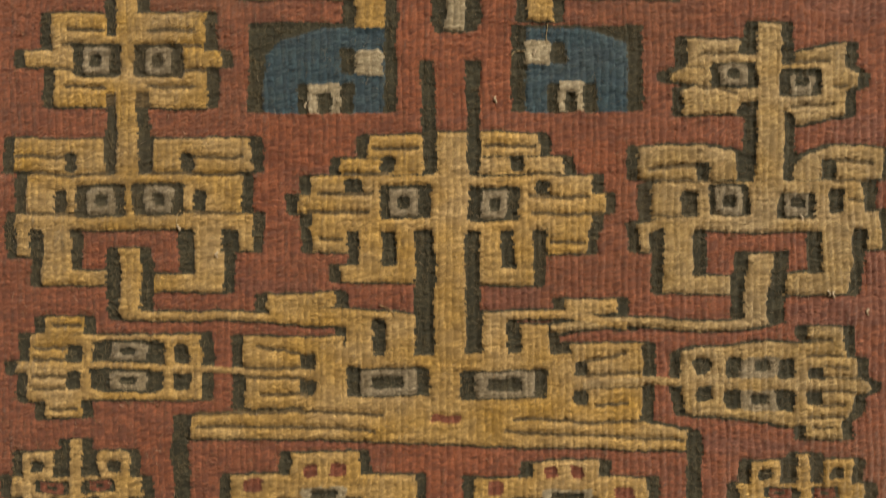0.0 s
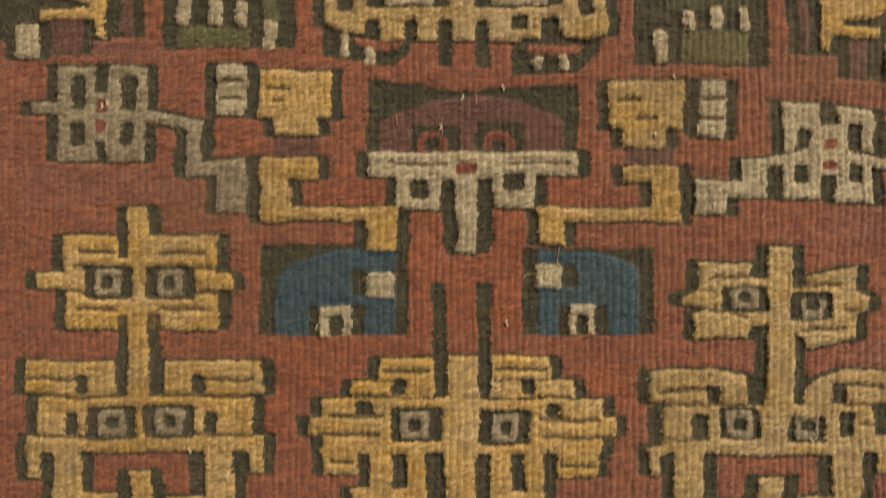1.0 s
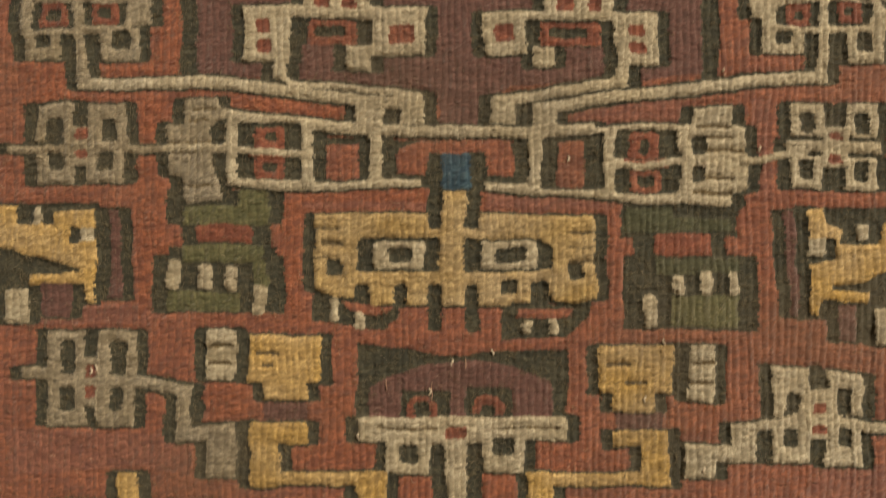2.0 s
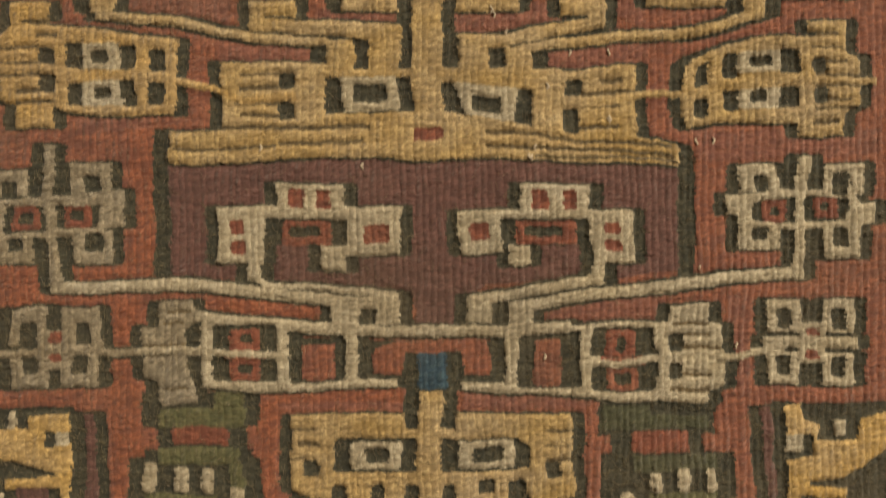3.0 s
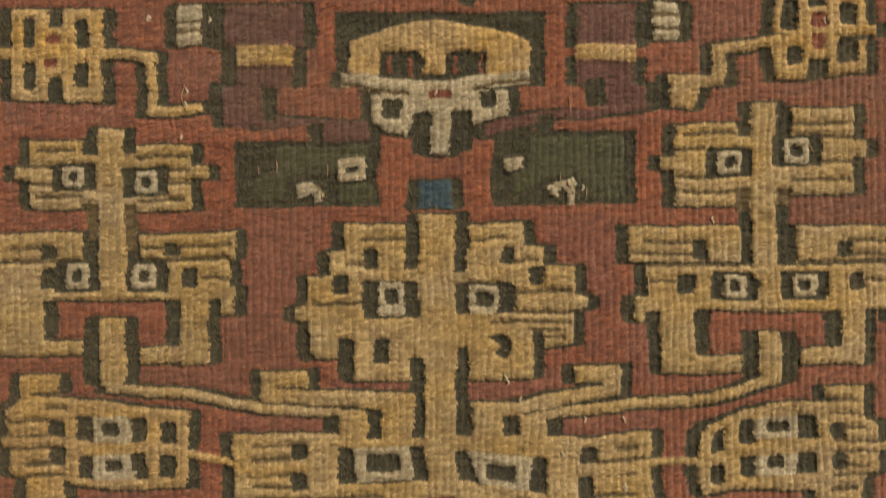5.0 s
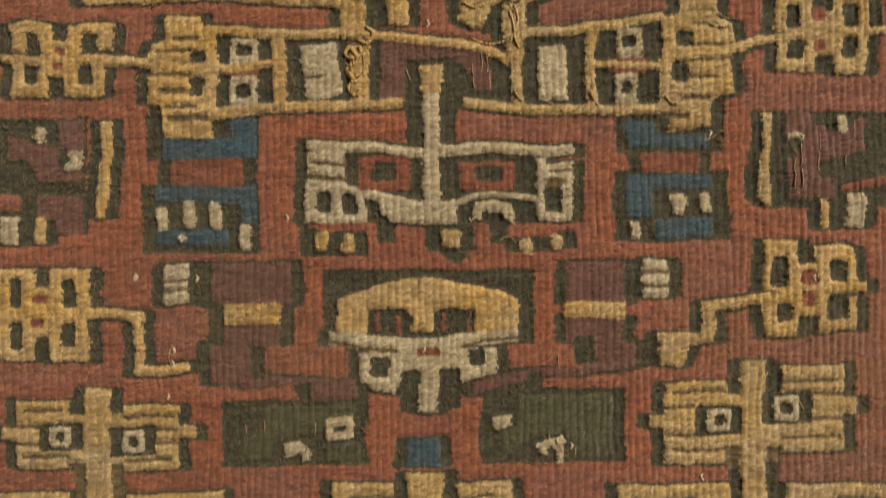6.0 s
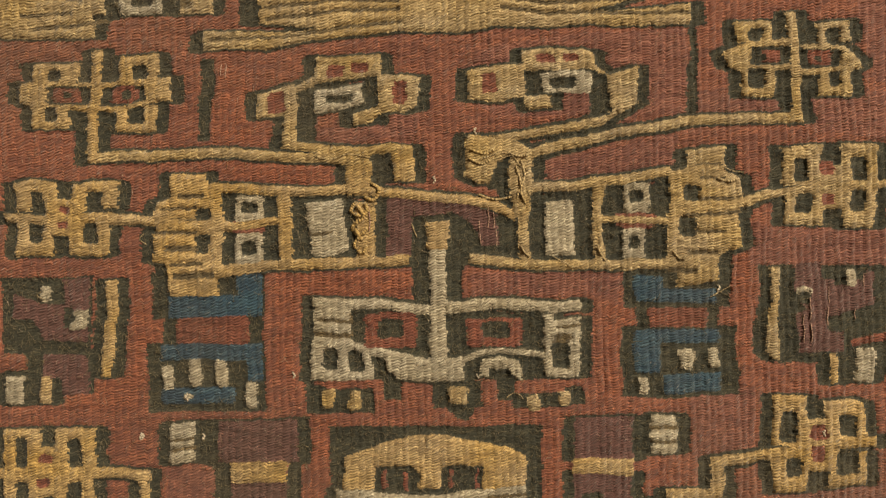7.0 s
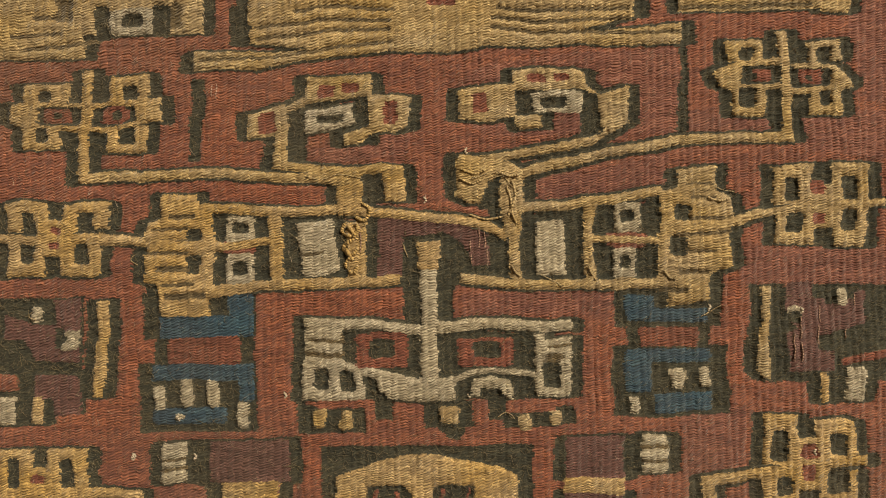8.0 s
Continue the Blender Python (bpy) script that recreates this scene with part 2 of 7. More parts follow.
def inside(outline, wide=0.0, high=0.0):
    """The cells inside an outline that is grown sideways and upward: a window of the grid, and a mask for it."""
    xs, zs = [p[0] for p in outline], [p[1] for p in outline]
    j0 = max(int((min(xs) - wide - 2 - X0) / RIB * ACROSS), 0)
    j1 = min(int((max(xs) + wide + 2 - X0) / RIB * ACROSS) + 1, NX)
    i0 = max(int((min(zs) - high - 2 - Z0) / STITCH * ROWS_PER), 0)
    i1 = min(int((max(zs) + high + 2 - Z0) / STITCH * ROWS_PER) + 1, NZ)
    window = (slice(i0, max(i1, i0)), slice(j0, max(j1, j0)))
    cx, cz = CX[window], CZ[window]
    mask = np.zeros(cx.shape, bool)
    steps = [(0, 0)] if not wide else [(a * wide, b * high) for a, h in ((-1, 0.3), (-0.85, 0.8), (-0.5, 1), (0, 1), (0.5, 1), (0.85, 0.8), (1, 0.3)) for b in (-h, 0, h)]
    for dx, dz in steps:
        odd = np.zeros(cx.shape, bool)
        for (xa, za), (xb, zb) in zip(outline, outline[1:] + outline[:1]):
            if za != zb:
                odd ^= ((za > cz + dz) != (zb > cz + dz)) & (cx + dx < (xb - xa) * (cz + dz - za) / (zb - za) + xa)
        mask |= odd
    return window, mask


def joined(outlines):
    """The outlines sorted into pieces that touch, so that each piece becomes a part of its own."""
    pieces = []
    for outline in outlines:
        xs, zs = [p[0] for p in outline], [p[1] for p in outline]
        bounds = (min(xs), min(zs), max(xs), max(zs))
        touching = [p for p in pieces if any(a[0] <= bounds[2] and bounds[0] <= a[2] and a[1] <= bounds[3] and bounds[1] <= a[3] for a, _ in p)]
        pieces = [p for p in pieces if p not in touching] + [sum(touching, []) + [(bounds, outline)]]
    return [[outline for _, outline in p] for p in pieces]


WIDE, HIGH = 2.6, 0.5  # dark borders: broad at the sides, a thin line above and below


class Motif:
    """One woven motif: a dark border weave with coloured patches in it."""

    def __init__(self, name, label, field=False):
        self.border = len(PIECES)
        PIECES.append((name, "dark", None, label))
        self.todo = []
        self.field = field

    def patch(self, name, colour, *outlines, border=True):
        self.todo.append((name, colour, outlines, border))
        return self

    def backing(self, name, colour, *outlines):
        """A dark ground that leaves what is woven so far as it is."""
        for outline in outlines:
            window, mask = inside(outline)
            OWNER[window][mask & np.isin(OWNER[window], list(FIELDS))] = self.border
        return self

    def inlay(self, name, colour, *outlines):
        return self.patch(name, colour, *outlines, border=False)

    def square_eye(self, x, z, wide, high, rim=2.6):
        self.inlay("eye_ground", "dark", soft_box(x - wide / 2 - rim, z - high / 2 - 0.75, x + wide / 2 + rim, z + high / 2 + 0.75))
        self.inlay("eye", "grey" if z < 60 else "pale", soft_box(x - wide / 2, z - high / 2, x + wide / 2, z + high / 2))
        self.inlay("pupil", "dark", soft_box(x - wide * 0.22, z - high * 0.24, x + wide * 0.2, z + high * 0.24))

    def long_eye(self, x, z, wide, high):
        self.inlay("eye_ground", "dark", soft_box(x - wide / 2 - 3.2, z - high / 2 - 0.4, x + wide / 2 + 2.8, z + high / 2 + 0.4))
        self.inlay("eye", "grey" if z < 60 else "pale", soft_box(x - wide / 2, z - high / 2, x + wide / 2, z + high / 2))
        self.inlay("pupil", "dark", soft_box(x - wide * 0.29, z - high * 0.25, x + wide * 0.27, z + high * 0.25))

    def looped_cross(self, colour, accent, x, z, wide, high):
        """Four looped corners round a centre; broad ones have two framed ovals in the middle."""
        broad = wide > 13.5
        loops, holes = [], []
        half_w, half_h, hole_w, hole_h = (0.235, 0.34, 0.10, 0.17) if broad else (0.34, 0.38, 0.145, 0.24)
        for sx in (-1, 1):
            for sz in (-1, 1):
                a, b = x + sx * wide * 0.57, z + sz * high * 0.61
                loops.append(soft_box(a - wide * half_w, b - high * half_h, a + wide * half_w, b + high * half_h))
                b -= sz * high * 0.07
                holes.append(soft_box(a - wide * hole_w, b - high * hole_h, a + wide * hole_w, b + high * hole_h))
        self.patch("loop", colour, *loops)
        if broad:
            self.patch("bar", colour, box(x - wide, z - high * 0.27, x + wide, z + high * 0.27), box(x - wide * 0.08, z - high, x + wide * 0.08, z + high))
            for sx in (-1, 1):
                a = x + sx * wide * 0.34
                self.inlay("oval_ground", "dark", soft_box(a - wide * 0.25, z - high * 0.18, a + wide * 0.25, z + high * 0.18))
                self.inlay("oval", accent, soft_box(a - wide * 0.17, z - high * 0.14, a + wide * 0.17, z + high * 0.14))
                self.inlay("pupil", "dark", soft_box(a - wide * 0.07, z - high * 0.06, a + wide * 0.06, z + high * 0.05))
        else:
            self.patch("bar", colour, box(x - wide, z - high * 0.13, x + wide, z + high * 0.13), box(x - wide * 0.27, z - high * 0.45, x + wide * 0.27, z + high * 0.45))
            self.inlay("centre", accent, box(x - wide * 0.12, z - high * 0.36, x + wide * 0.12, z - high * 0.16), box(x - wide * 0.12, z + high * 0.16, x + wide * 0.12, z + high * 0.32))
        self.inlay("loop_hole", "dark", *holes)

    def weave(self):
        """Lays the border, where only ground or field lies so far, and then the patches in turn."""
        for _, _, outlines, border in self.todo:
            for outline in outlines if border else ():
                window, mask = inside(outline, WIDE, HIGH)
                OWNER[window][mask & np.isin(OWNER[window], list(FIELDS))] = self.border
        for name, colour, outlines, _ in self.todo:
            for piece in joined(outlines):
                index = len(PIECES)
                PIECES.append((name, colour, self.border, ""))
                if self.field:
                    FIELDS.add(index)
                for outline in piece:
                    window, mask = inside(outline)
                    OWNER[window][mask] = index


# ---- the woven motifs, from the lower edge up ----
def dye_patch(lot, outline):
    """A patch of the ground woven from another dye lot."""
    faded = lot == "rose"
    patch = Motif("faded_ground" if faded else "bright_ground", "faded dull red ground weave" if faded else "bright brick-red ground weave", field=True)
    patch.inlay("field", lot, outline)
    patch.weave()


# patches of another dye lot in the ground
dye_patch("rose", shape(88.0, 30.0, 100.4, 30.0, 100.4, 23.7, 89.3, 23.7))
dye_patch("rose", shape(95.6, 14.2, 100.4, 14.2, 100.3, -16.7, 96.1, -14.8))
dye_patch("rose", shape(78.4, -12.2, 100.3, -9.7, 100.3, -16.7, 79.1, -17.3))
dye_patch("rose", shape(58.8, -41.1, 79.0, -43.1, 76.4, -44.9, 60.0, -45.5))
dye_patch("rose", shape(10.4, -8.3, 23.6, -7.7, 23.6, -13.1, 10.4, -13.0))
dye_patch("rose", shape(-46.7, -5.6, -26.7, -6.9, -26.7, -9.4, -41.7, -10.0))
dye_patch("rose", shape(-95.7, 68.7, -54.4, 67.6, -55.0, 58.8, -65.6, 60.6, -95.6, 58.6))
dye_patch("rose", shape(86.9, 60.5, 101.8, 61.8, 101.9, 51.7, 95.8, 49.2, 81.8, 54.2))
dye_patch("rose", shape(10.7, 122.0, 38.5, 121.0, 38.5, 117.8, 10.7, 118.0))
dye_patch("rose", shape(-33.4, 121.1, -2.5, 121.7, -2.5, 117.9, -30.8, 118.3))
dye_patch("rose", shape(-93.4, 96.9, -64.6, 96.4, -64.6, 92.7, -93.3, 91.9))
dye_patch("rose", shape(-44.2, 222.6, -33.6, 224.0, -26.8, 220.2, -27.5, 209.6, -44.3, 209.7))
dye_patch("rose", shape(7.4, 206.5, 30.7, 208.6, 30.6, 202.9, 9.9, 201.7))
dye_patch("rose", shape(-21.3, 207.1, -2.6, 205.7, -2.6, 203.3, -21.3, 204.4))
dye_patch("rose", shape(45.2, 219.1, 52.1, 219.1, 52.0, 202.8, 43.8, 206.0))
dye_patch("rose", shape(62.5, 179.5, 104.0, 179.7, 104.0, 174.0, 63.8, 173.2))
dye_patch("rose", shape(-62.4, 209.8, -40.0, 209.7, -40.1, 202.2, -62.4, 205.5))
dye_patch("rose", shape(-42.6, 198.9, -23.3, 199.0, -23.3, 194.6, -42.6, 194.7))
dye_patch("rose", shape(30.6, 197.9, 52.6, 199.0, 52.6, 193.4, 30.5, 193.5))
dye_patch("rose", shape(30.1, 141.4, 56.0, 143.0, 55.3, 136.1, 30.1, 137.0))
dye_patch("rose", shape(69.9, 142.9, 74.9, 142.8, 74.8, 121.3, 71.0, 121.4))
dye_patch("rose", shape(-75.1, 182.5, -57.7, 183.0, -57.7, 180.5, -75.2, 179.4))
dye_patch("rose", shape(-53.8, 279.3, -43.2, 278.6, -44.4, 268.7, -54.0, 268.8))
dye_patch("rose", shape(-38.3, 244.2, -20.0, 243.6, -22.6, 235.5, -30.3, 222.0, -39.0, 222.1))
dye_patch("rose", shape(27.1, 243.5, 43.3, 242.0, 43.1, 223.3, 36.8, 220.9, 32.0, 233.4, 27.0, 234.8))
dye_patch("rose", shape(60.3, 294.5, 73.8, 294.4, 73.6, 281.3, 60.1, 279.0))
dye_patch("rose", shape(-91.2, 268.7, -63.5, 267.1, -64.2, 263.4, -91.3, 262.6))
dye_patch("rose", shape(80.8, 246.4, 103.0, 246.1, 103.0, 241.1, 80.7, 240.2))
dye_patch("rose", shape(79.8, 271.3, 103.3, 273.5, 103.2, 266.0, 79.7, 267.6))
dye_patch("brick", shape(-37.9, 31.4, -16.5, 30.1, -20.3, 19.5, -34.1, 18.2, -36.7, 5.7, -41.7, -3.1, -42.9, 24.5))
dye_patch("brick", shape(28.7, 25.7, 42.6, 23.8, 43.8, 8.0, 37.5, 11.8, 31.2, 19.4))
dye_patch("brick", shape(-10.4, -42.8, 12.2, -43.2, 10.9, -55.0, -9.2, -54.9))
dye_patch("brick", shape(-66.8, -39.4, -56.8, -40.7, -58.1, -53.3, -66.9, -53.2))
dye_patch("brick", shape(-8.9, 53.4, 16.2, 53.4, 16.2, 42.0, 9.9, 43.3, -1.4, 43.3, -9.0, 42.1))
dye_patch("brick", shape(-78.0, 0.7, -73.0, 2.0, -73.0, -4.3, -78.1, -4.3))
dye_patch("brick", shape(-51.1, 79.1, -42.2, 78.9, -42.5, 71.1, -51.0, 71.4))
dye_patch("brick", shape(-32.5, 65.8, -14.0, 65.5, -14.2, 59.2, -32.4, 59.4))
dye_patch("brick", shape(22.6, 65.6, 42.3, 65.7, 41.9, 59.1, 22.6, 59.3))
dye_patch("brick", shape(52.3, 74.9, 63.2, 75.6, 63.0, 67.4, 52.4, 68.0))
dye_patch("brick", shape(-25.6, 77.7, -18.3, 76.5, -19.0, 65.8, -25.5, 66.4))
dye_patch("brick", shape(-8.9, 58.7, -1.6, 59.0, -1.6, 47.6, 10.4, 47.7, 10.0, 59.0, 16.7, 59.0, 16.8, 31.3, -7.8, 31.3))
dye_patch("brick", shape(-67.3, 126.6, -60.8, 126.6, -60.3, 107.1, -66.5, 92.6, -66.9, 107.1))
dye_patch("brick", shape(-34.6, 120.5, -30.8, 120.5, -30.7, 96.6, -27.6, 92.8, -34.5, 92.8))
dye_patch("brick", shape(-92.9, 151.5, -81.7, 150.7, -81.2, 140.7, -93.0, 141.5))
dye_patch("brick", shape(-63.7, 180.6, -57.0, 180.2, -57.3, 150.5, -61.8, 150.5, -61.7, 160.5))
dye_patch("brick", shape(-43.2, 143.8, -18.2, 141.0, -18.3, 136.9, -43.2, 138.4))
dye_patch("brick", shape(-76.8, 150.7, -56.8, 150.5, -56.9, 145.5, -76.8, 146.3))
dye_patch("brick", shape(-66.9, 143.1, -60.4, 142.4, -60.6, 123.0, -66.5, 123.0))
dye_patch("brick", shape(-30.9, 122.9, -0.8, 122.5, -0.9, 119.5, -30.9, 119.8))
dye_patch("brick", shape(-22.4, 290.0, -16.6, 290.0, -17.1, 275.1, -22.1, 269.0, -23.9, 271.5))
dye_patch("brick", shape(27.7, 285.7, 32.6, 285.6, 32.4, 268.3, 27.4, 265.8))
dye_patch("brick", shape(-9.3, 260.2, -2.5, 258.8, -2.6, 251.4, -4.5, 244.6, -9.1, 244.6))
dye_patch("brick", shape(9.7, 256.2, 15.1, 258.6, 14.9, 241.2, 9.7, 241.2))
dye_patch("brick", shape(-47.6, 259.5, -40.8, 260.6, -41.1, 244.5, -47.2, 244.6))
dye_patch("brick", shape(47.3, 268.0, 52.9, 265.5, 52.6, 243.1, 47.3, 243.2))
dye_patch("brick", shape(-60.6, 325.7, -57.5, 324.4, -58.3, 317.0, -54.1, 312.0, -54.9, 305.9, -58.6, 306.0, -59.5, 292.5, -62.0, 291.3, -60.4, 304.8))
dye_patch("brick", shape(-30.0, 322.0, 0.1, 321.7, -0.0, 316.3, -25.8, 316.9, -26.8, 299.2, -30.5, 299.2, -30.1, 316.5))
dye_patch("brick", shape(41.4, 313.1, 48.3, 313.6, 48.2, 308.1, 44.5, 292.7, 41.4, 292.8))
dye_patch("brick", shape(70.4, 325.5, 73.7, 325.4, 72.6, 309.4, 74.0, 299.5, 70.5, 298.4, 70.1, 309.5))
dye_patch("brick", shape(-75.9, 298.3, -58.7, 299.2, -58.9, 292.4, -76.0, 292.8))

m = Motif("tower_motif", "yellow stepped tower motif with two eyed tiers")
m.patch("stem", "gold", box(-70.9, 14.5, -66.4, 59.2))
m.patch("upper_tier", "gold", box(-85.0, 32.1, -73.0, 52.8), box(-66.4, 32.1, -51.1, 52.8), box(-91.3, 40.9, -47.9, 44.5), box(-73.1, 35.3, -66.1, 47.7))
m.inlay("line", "brown", box(-81.8, 48.6, -73.3, 49.5), box(-64.0, 48.6, -53.6, 49.5), box(-83.1, 45.3, -78.1, 46.2), box(-59.3, 45.3, -51.7, 46.1), box(-85.0, 40.0, -79.9, 40.8), box(-57.8, 39.9, -51.1, 40.8), box(-83.1, 36.2, -73.0, 37.0), box(-64.1, 36.2, -53.6, 37.0), box(-73.5, 32.1, -70.9, 35.3), box(-66.4, 32.1, -63.3, 35.3))
m.square_eye(-75.3, 42.5, 5.8, 5.8)
m.square_eye(-61.5, 42.4, 5.8, 5.8)
m.patch("lower_tier", "gold", box(-93.4, 17.7, -73.7, 24.9), box(-62.8, 17.7, -41.1, 25.2), box(-90.5, 8.5, -43.6, 16.8), box(-92.7, 4.9, -41.0, 8.3))
m.patch("hook", "gold", box(-93.2, -1.1, -90.4, 6.4), box(-44.3, 0.4, -41.1, 7.6))
m.patch("leg", "gold", box(-87.2, -6.8, -81.3, 5.2), box(-87.2, -7.4, -73.1, -4.3))
m.patch("leg", "gold", box(-53.7, -8.8, -47.4, 5.1), box(-62.9, -8.7, -47.4, -5.0))
m.inlay("hole", "dark", soft_box(-82.2, 18.0, -79.5, 22.2), soft_box(-56.9, 17.5, -53.9, 21.9), soft_box(-84.5, 8.7, -81.8, 14.1), soft_box(-54.0, 8.4, -50.7, 13.6))
m.inlay("line", "brown", box(-93.2, 20.6, -82.5, 21.5), box(-53.7, 20.6, -42.7, 21.4), box(-90.1, 16.9, -73.1, 17.7), box(-63.7, 16.8, -43.6, 17.6), box(-90.4, 8.1, -78.1, 9.0), box(-56.8, 8.1, -43.6, 8.9))
m.square_eye(-74.4, 11.4, 6.0, 5.8)
m.square_eye(-61.8, 11.4, 6.0, 5.8)
m.inlay("frame", "dark", box(-81.3, -3.7, -78.5, 4.8), box(-57.1, -4.3, -53.7, 4.7), box(-73.1, -13.1, -70.4, 0.7), box(-65.6, -11.9, -62.9, 0.7))
m.patch("foot", "gold", box(-70.1, -13.7, -65.6, 0.7))
m.patch("band", "gold", strip(1.9, -70.1, -13.8, -46.8, -14.4, -31.7, -15.2, -20.4, -16.2))
m.weave()

m = Motif("great_tower_motif", "golden stepped tower motif with eyes and rays")
m.patch("stem", "gold", box(-0.5, -24.6, 6.8, 26.4))
m.patch("ray", "gold", box(-15.3, 20.7, -3.4, 25.8), box(9.6, 21.2, 22.7, 26.3), box(-21.0, 17.0, -3.4, 20.5), box(9.3, 17.2, 28.5, 20.9))
m.patch("body", "gold", box(-28.2, 4.6, 34.4, 16.7), box(-31.1, 8.4, 37.3, 12.5), box(-27.9, -0.0, -20.1, 6.3), box(24.9, -0.8, 33.7, 4.5))
m.patch("leg", "gold", box(-17.3, -3.8, -12.6, 4.6), box(-9.1, -7.0, -4.7, 4.6), box(-21.7, -7.0, -4.7, -3.2))
m.patch("leg", "gold", box(9.5, -7.0, 14.2, 4.6), box(9.5, -7.7, 21.7, -3.9), box(17.4, -7.7, 21.8, 4.6))
m.inlay("hole", "dark", soft_box(-12.3, 17.3, -8.9, 20.9), soft_box(16.5, 17.8, 19.5, 21.3), soft_box(-20.2, 12.8, -16.5, 16.1), soft_box(22.3, 12.0, 25.3, 15.5), soft_box(-12.2, -2.8, -9.2, 4.2), soft_box(14.3, -3.1, 17.4, 3.4))
m.inlay("line", "brown", box(-14.1, 22.3, -4.0, 23.2), box(10.5, 23.0, 21.8, 23.9), box(-26.7, 12.5, -14.1, 13.3), box(-29.2, 8.4, -15.3, 9.3), box(20.5, 11.7, 33.8, 12.6), box(21.2, 7.8, 36.3, 8.7), box(-26.7, 2.4, -20.9, 3.2), box(25.6, 1.3, 33.1, 2.2), box(-20.1, 16.7, -10.3, 17.6), box(19.9, 16.8, 28.1, 17.6))
m.inlay("shaft", "dark", box(-3.3, 17.2, 0.0, 42.7), box(6.7, 17.9, 9.9, 42.7), box(-4.7, -23.1, -0.8, 3.7), box(6.0, -22.7, 9.5, 3.7))
m.square_eye(-6.9, 11.0, 6.3, 6.0)
m.square_eye(12.7, 10.6, 6.3, 6.3)
m.weave()

m = Motif("tower_motif", "faded tan stepped tower motif with two eyed tiers")
m.patch("stem", "tan", shape(71.9, 50.8, 77.0, 50.8, 77.4, 30.6, 76.9, 14.9, 70.8, 14.9, 71.4, 30.6))
m.patch("upper_tier", "tan", shape(55.9, 47.3, 68.1, 47.3, 68.1, 44.3, 71.7, 43.5, 71.6, 33.4, 67.8, 32.9, 67.2, 30.0, 55.2, 30.0, 55.2, 36.0, 59.0, 37.0, 52.5, 37.8, 52.5, 39.5, 55.9, 41.0), shape(80.1, 44.2, 91.9, 46.0, 91.9, 40.9, 95.0, 39.4, 94.5, 36.9, 91.6, 35.7, 91.6, 30.0, 80.1, 28.1, 79.8, 30.0, 76.7, 31.9, 76.7, 41.0, 80.1, 41.7))
m.inlay("line", "brown", strip(0.8, 58.5, 44.0, 68.1, 44.3), strip(0.9, 58.5, 36.7, 62.8, 35.9, 66.8, 34.9), strip(0.8, 79.5, 42.0, 88.1, 42.2), strip(0.8, 79.2, 32.1, 88.3, 32.6), box(56.2, 40.7, 59.8, 41.2), box(88.3, 36.3, 91.8, 36.9))
m.inlay("eye_ground", "dark", soft_box(61.7, 35.9, 71.6, 41.9), soft_box(76.7, 34.3, 85.8, 40.6))
m.inlay("eye", "grey", soft_box(63.7, 36.6, 69.9, 41.4), soft_box(79.1, 34.7, 84.4, 39.1))
m.inlay("pupil", "dark", soft_box(65.5, 38.0, 68.0, 40.5), soft_box(80.1, 36.5, 83.1, 38.9))
m.patch("lower_tier", "tan", shape(45.1, 22.9, 59.6, 23.4, 66.5, 22.1, 67.3, 15.8, 45.1, 15.8), shape(79.4, 15.8, 79.5, 19.3, 82.3, 21.3, 89.3, 23.3, 99.8, 22.8, 99.4, 16.0), shape(47.9, 14.3, 51.4, 15.3, 95.6, 15.7, 96.2, 6.9, 47.8, 7.0))
m.patch("band", "tan", shape(44.8, 5.7, 50.1, 7.1, 66.5, 7.5, 99.6, 8.7, 99.6, 0.1, 96.4, 0.3, 96.2, 4.8, 84.2, 4.0, 64.0, 4.1, 56.4, 4.8, 50.1, 5.0, 47.3, 4.0, 47.3, -0.3, 45.3, 0.2))
m.patch("leg", "tan", shape(50.4, 5.2, 57.2, 5.2, 56.9, -5.6, 66.0, -5.9, 65.9, -9.7, 50.2, -9.6))
m.patch("leg", "tan", shape(86.1, 5.2, 93.4, 5.6, 92.5, -5.9, 91.7, -9.9, 78.2, -9.8, 78.2, -5.3, 86.0, -4.7))
m.inlay("hole", "dark", soft_box(58.0, 15.4, 61.1, 19.8), soft_box(85.6, 15.6, 88.9, 20.3), soft_box(54.4, 7.7, 57.9, 13.3), soft_box(87.7, 8.2, 91.0, 13.8))
m.inlay("line", "brown", strip(1, 47.4, 17.7, 52.7, 18.7, 58.5, 19.3), strip(1, 88.5, 20.2, 97.1, 19.6), box(45.6, 15.2, 60.2, 15.8), box(88.7, 15.3, 96.8, 16.0), box(47.8, 7.4, 54.5, 8.0), box(91.8, 10.8, 95.8, 11.4))
m.inlay("eye_ground", "dark", soft_box(61.1, 7.7, 69.8, 15.0), soft_box(76.2, 6.8, 84.6, 12.7))
m.inlay("eye", "grey", soft_box(62.6, 8.1, 68.3, 14.4), soft_box(77.7, 7.4, 83.3, 12.6))
m.inlay("pupil", "dark", soft_box(64.1, 9.7, 66.8, 12.5), soft_box(79.3, 9.2, 82.4, 11.8))
m.inlay("frame", "dark", box(57.0, -5.9, 60.4, 3.7), box(82.8, -5.3, 86.2, 3.7), shape(66.7, -0.3, 69.8, -0.1, 69.2, -15.0, 65.9, -14.9), shape(74.8, -0.1, 78.5, -0.1, 78.0, -16.6, 73.8, -17.5))
m.patch("foot", "tan", shape(69.6, -0.9, 75.3, -0.6, 74.0, -16.2, 68.6, -17.0))
m.patch("band", "tan", strip(2, 74.3, -15.5, 69.0, -16.5, 58.9, -16.7, 42.5, -16.0, 28.6, -17.1, 25.5, -17.9))
m.weave()

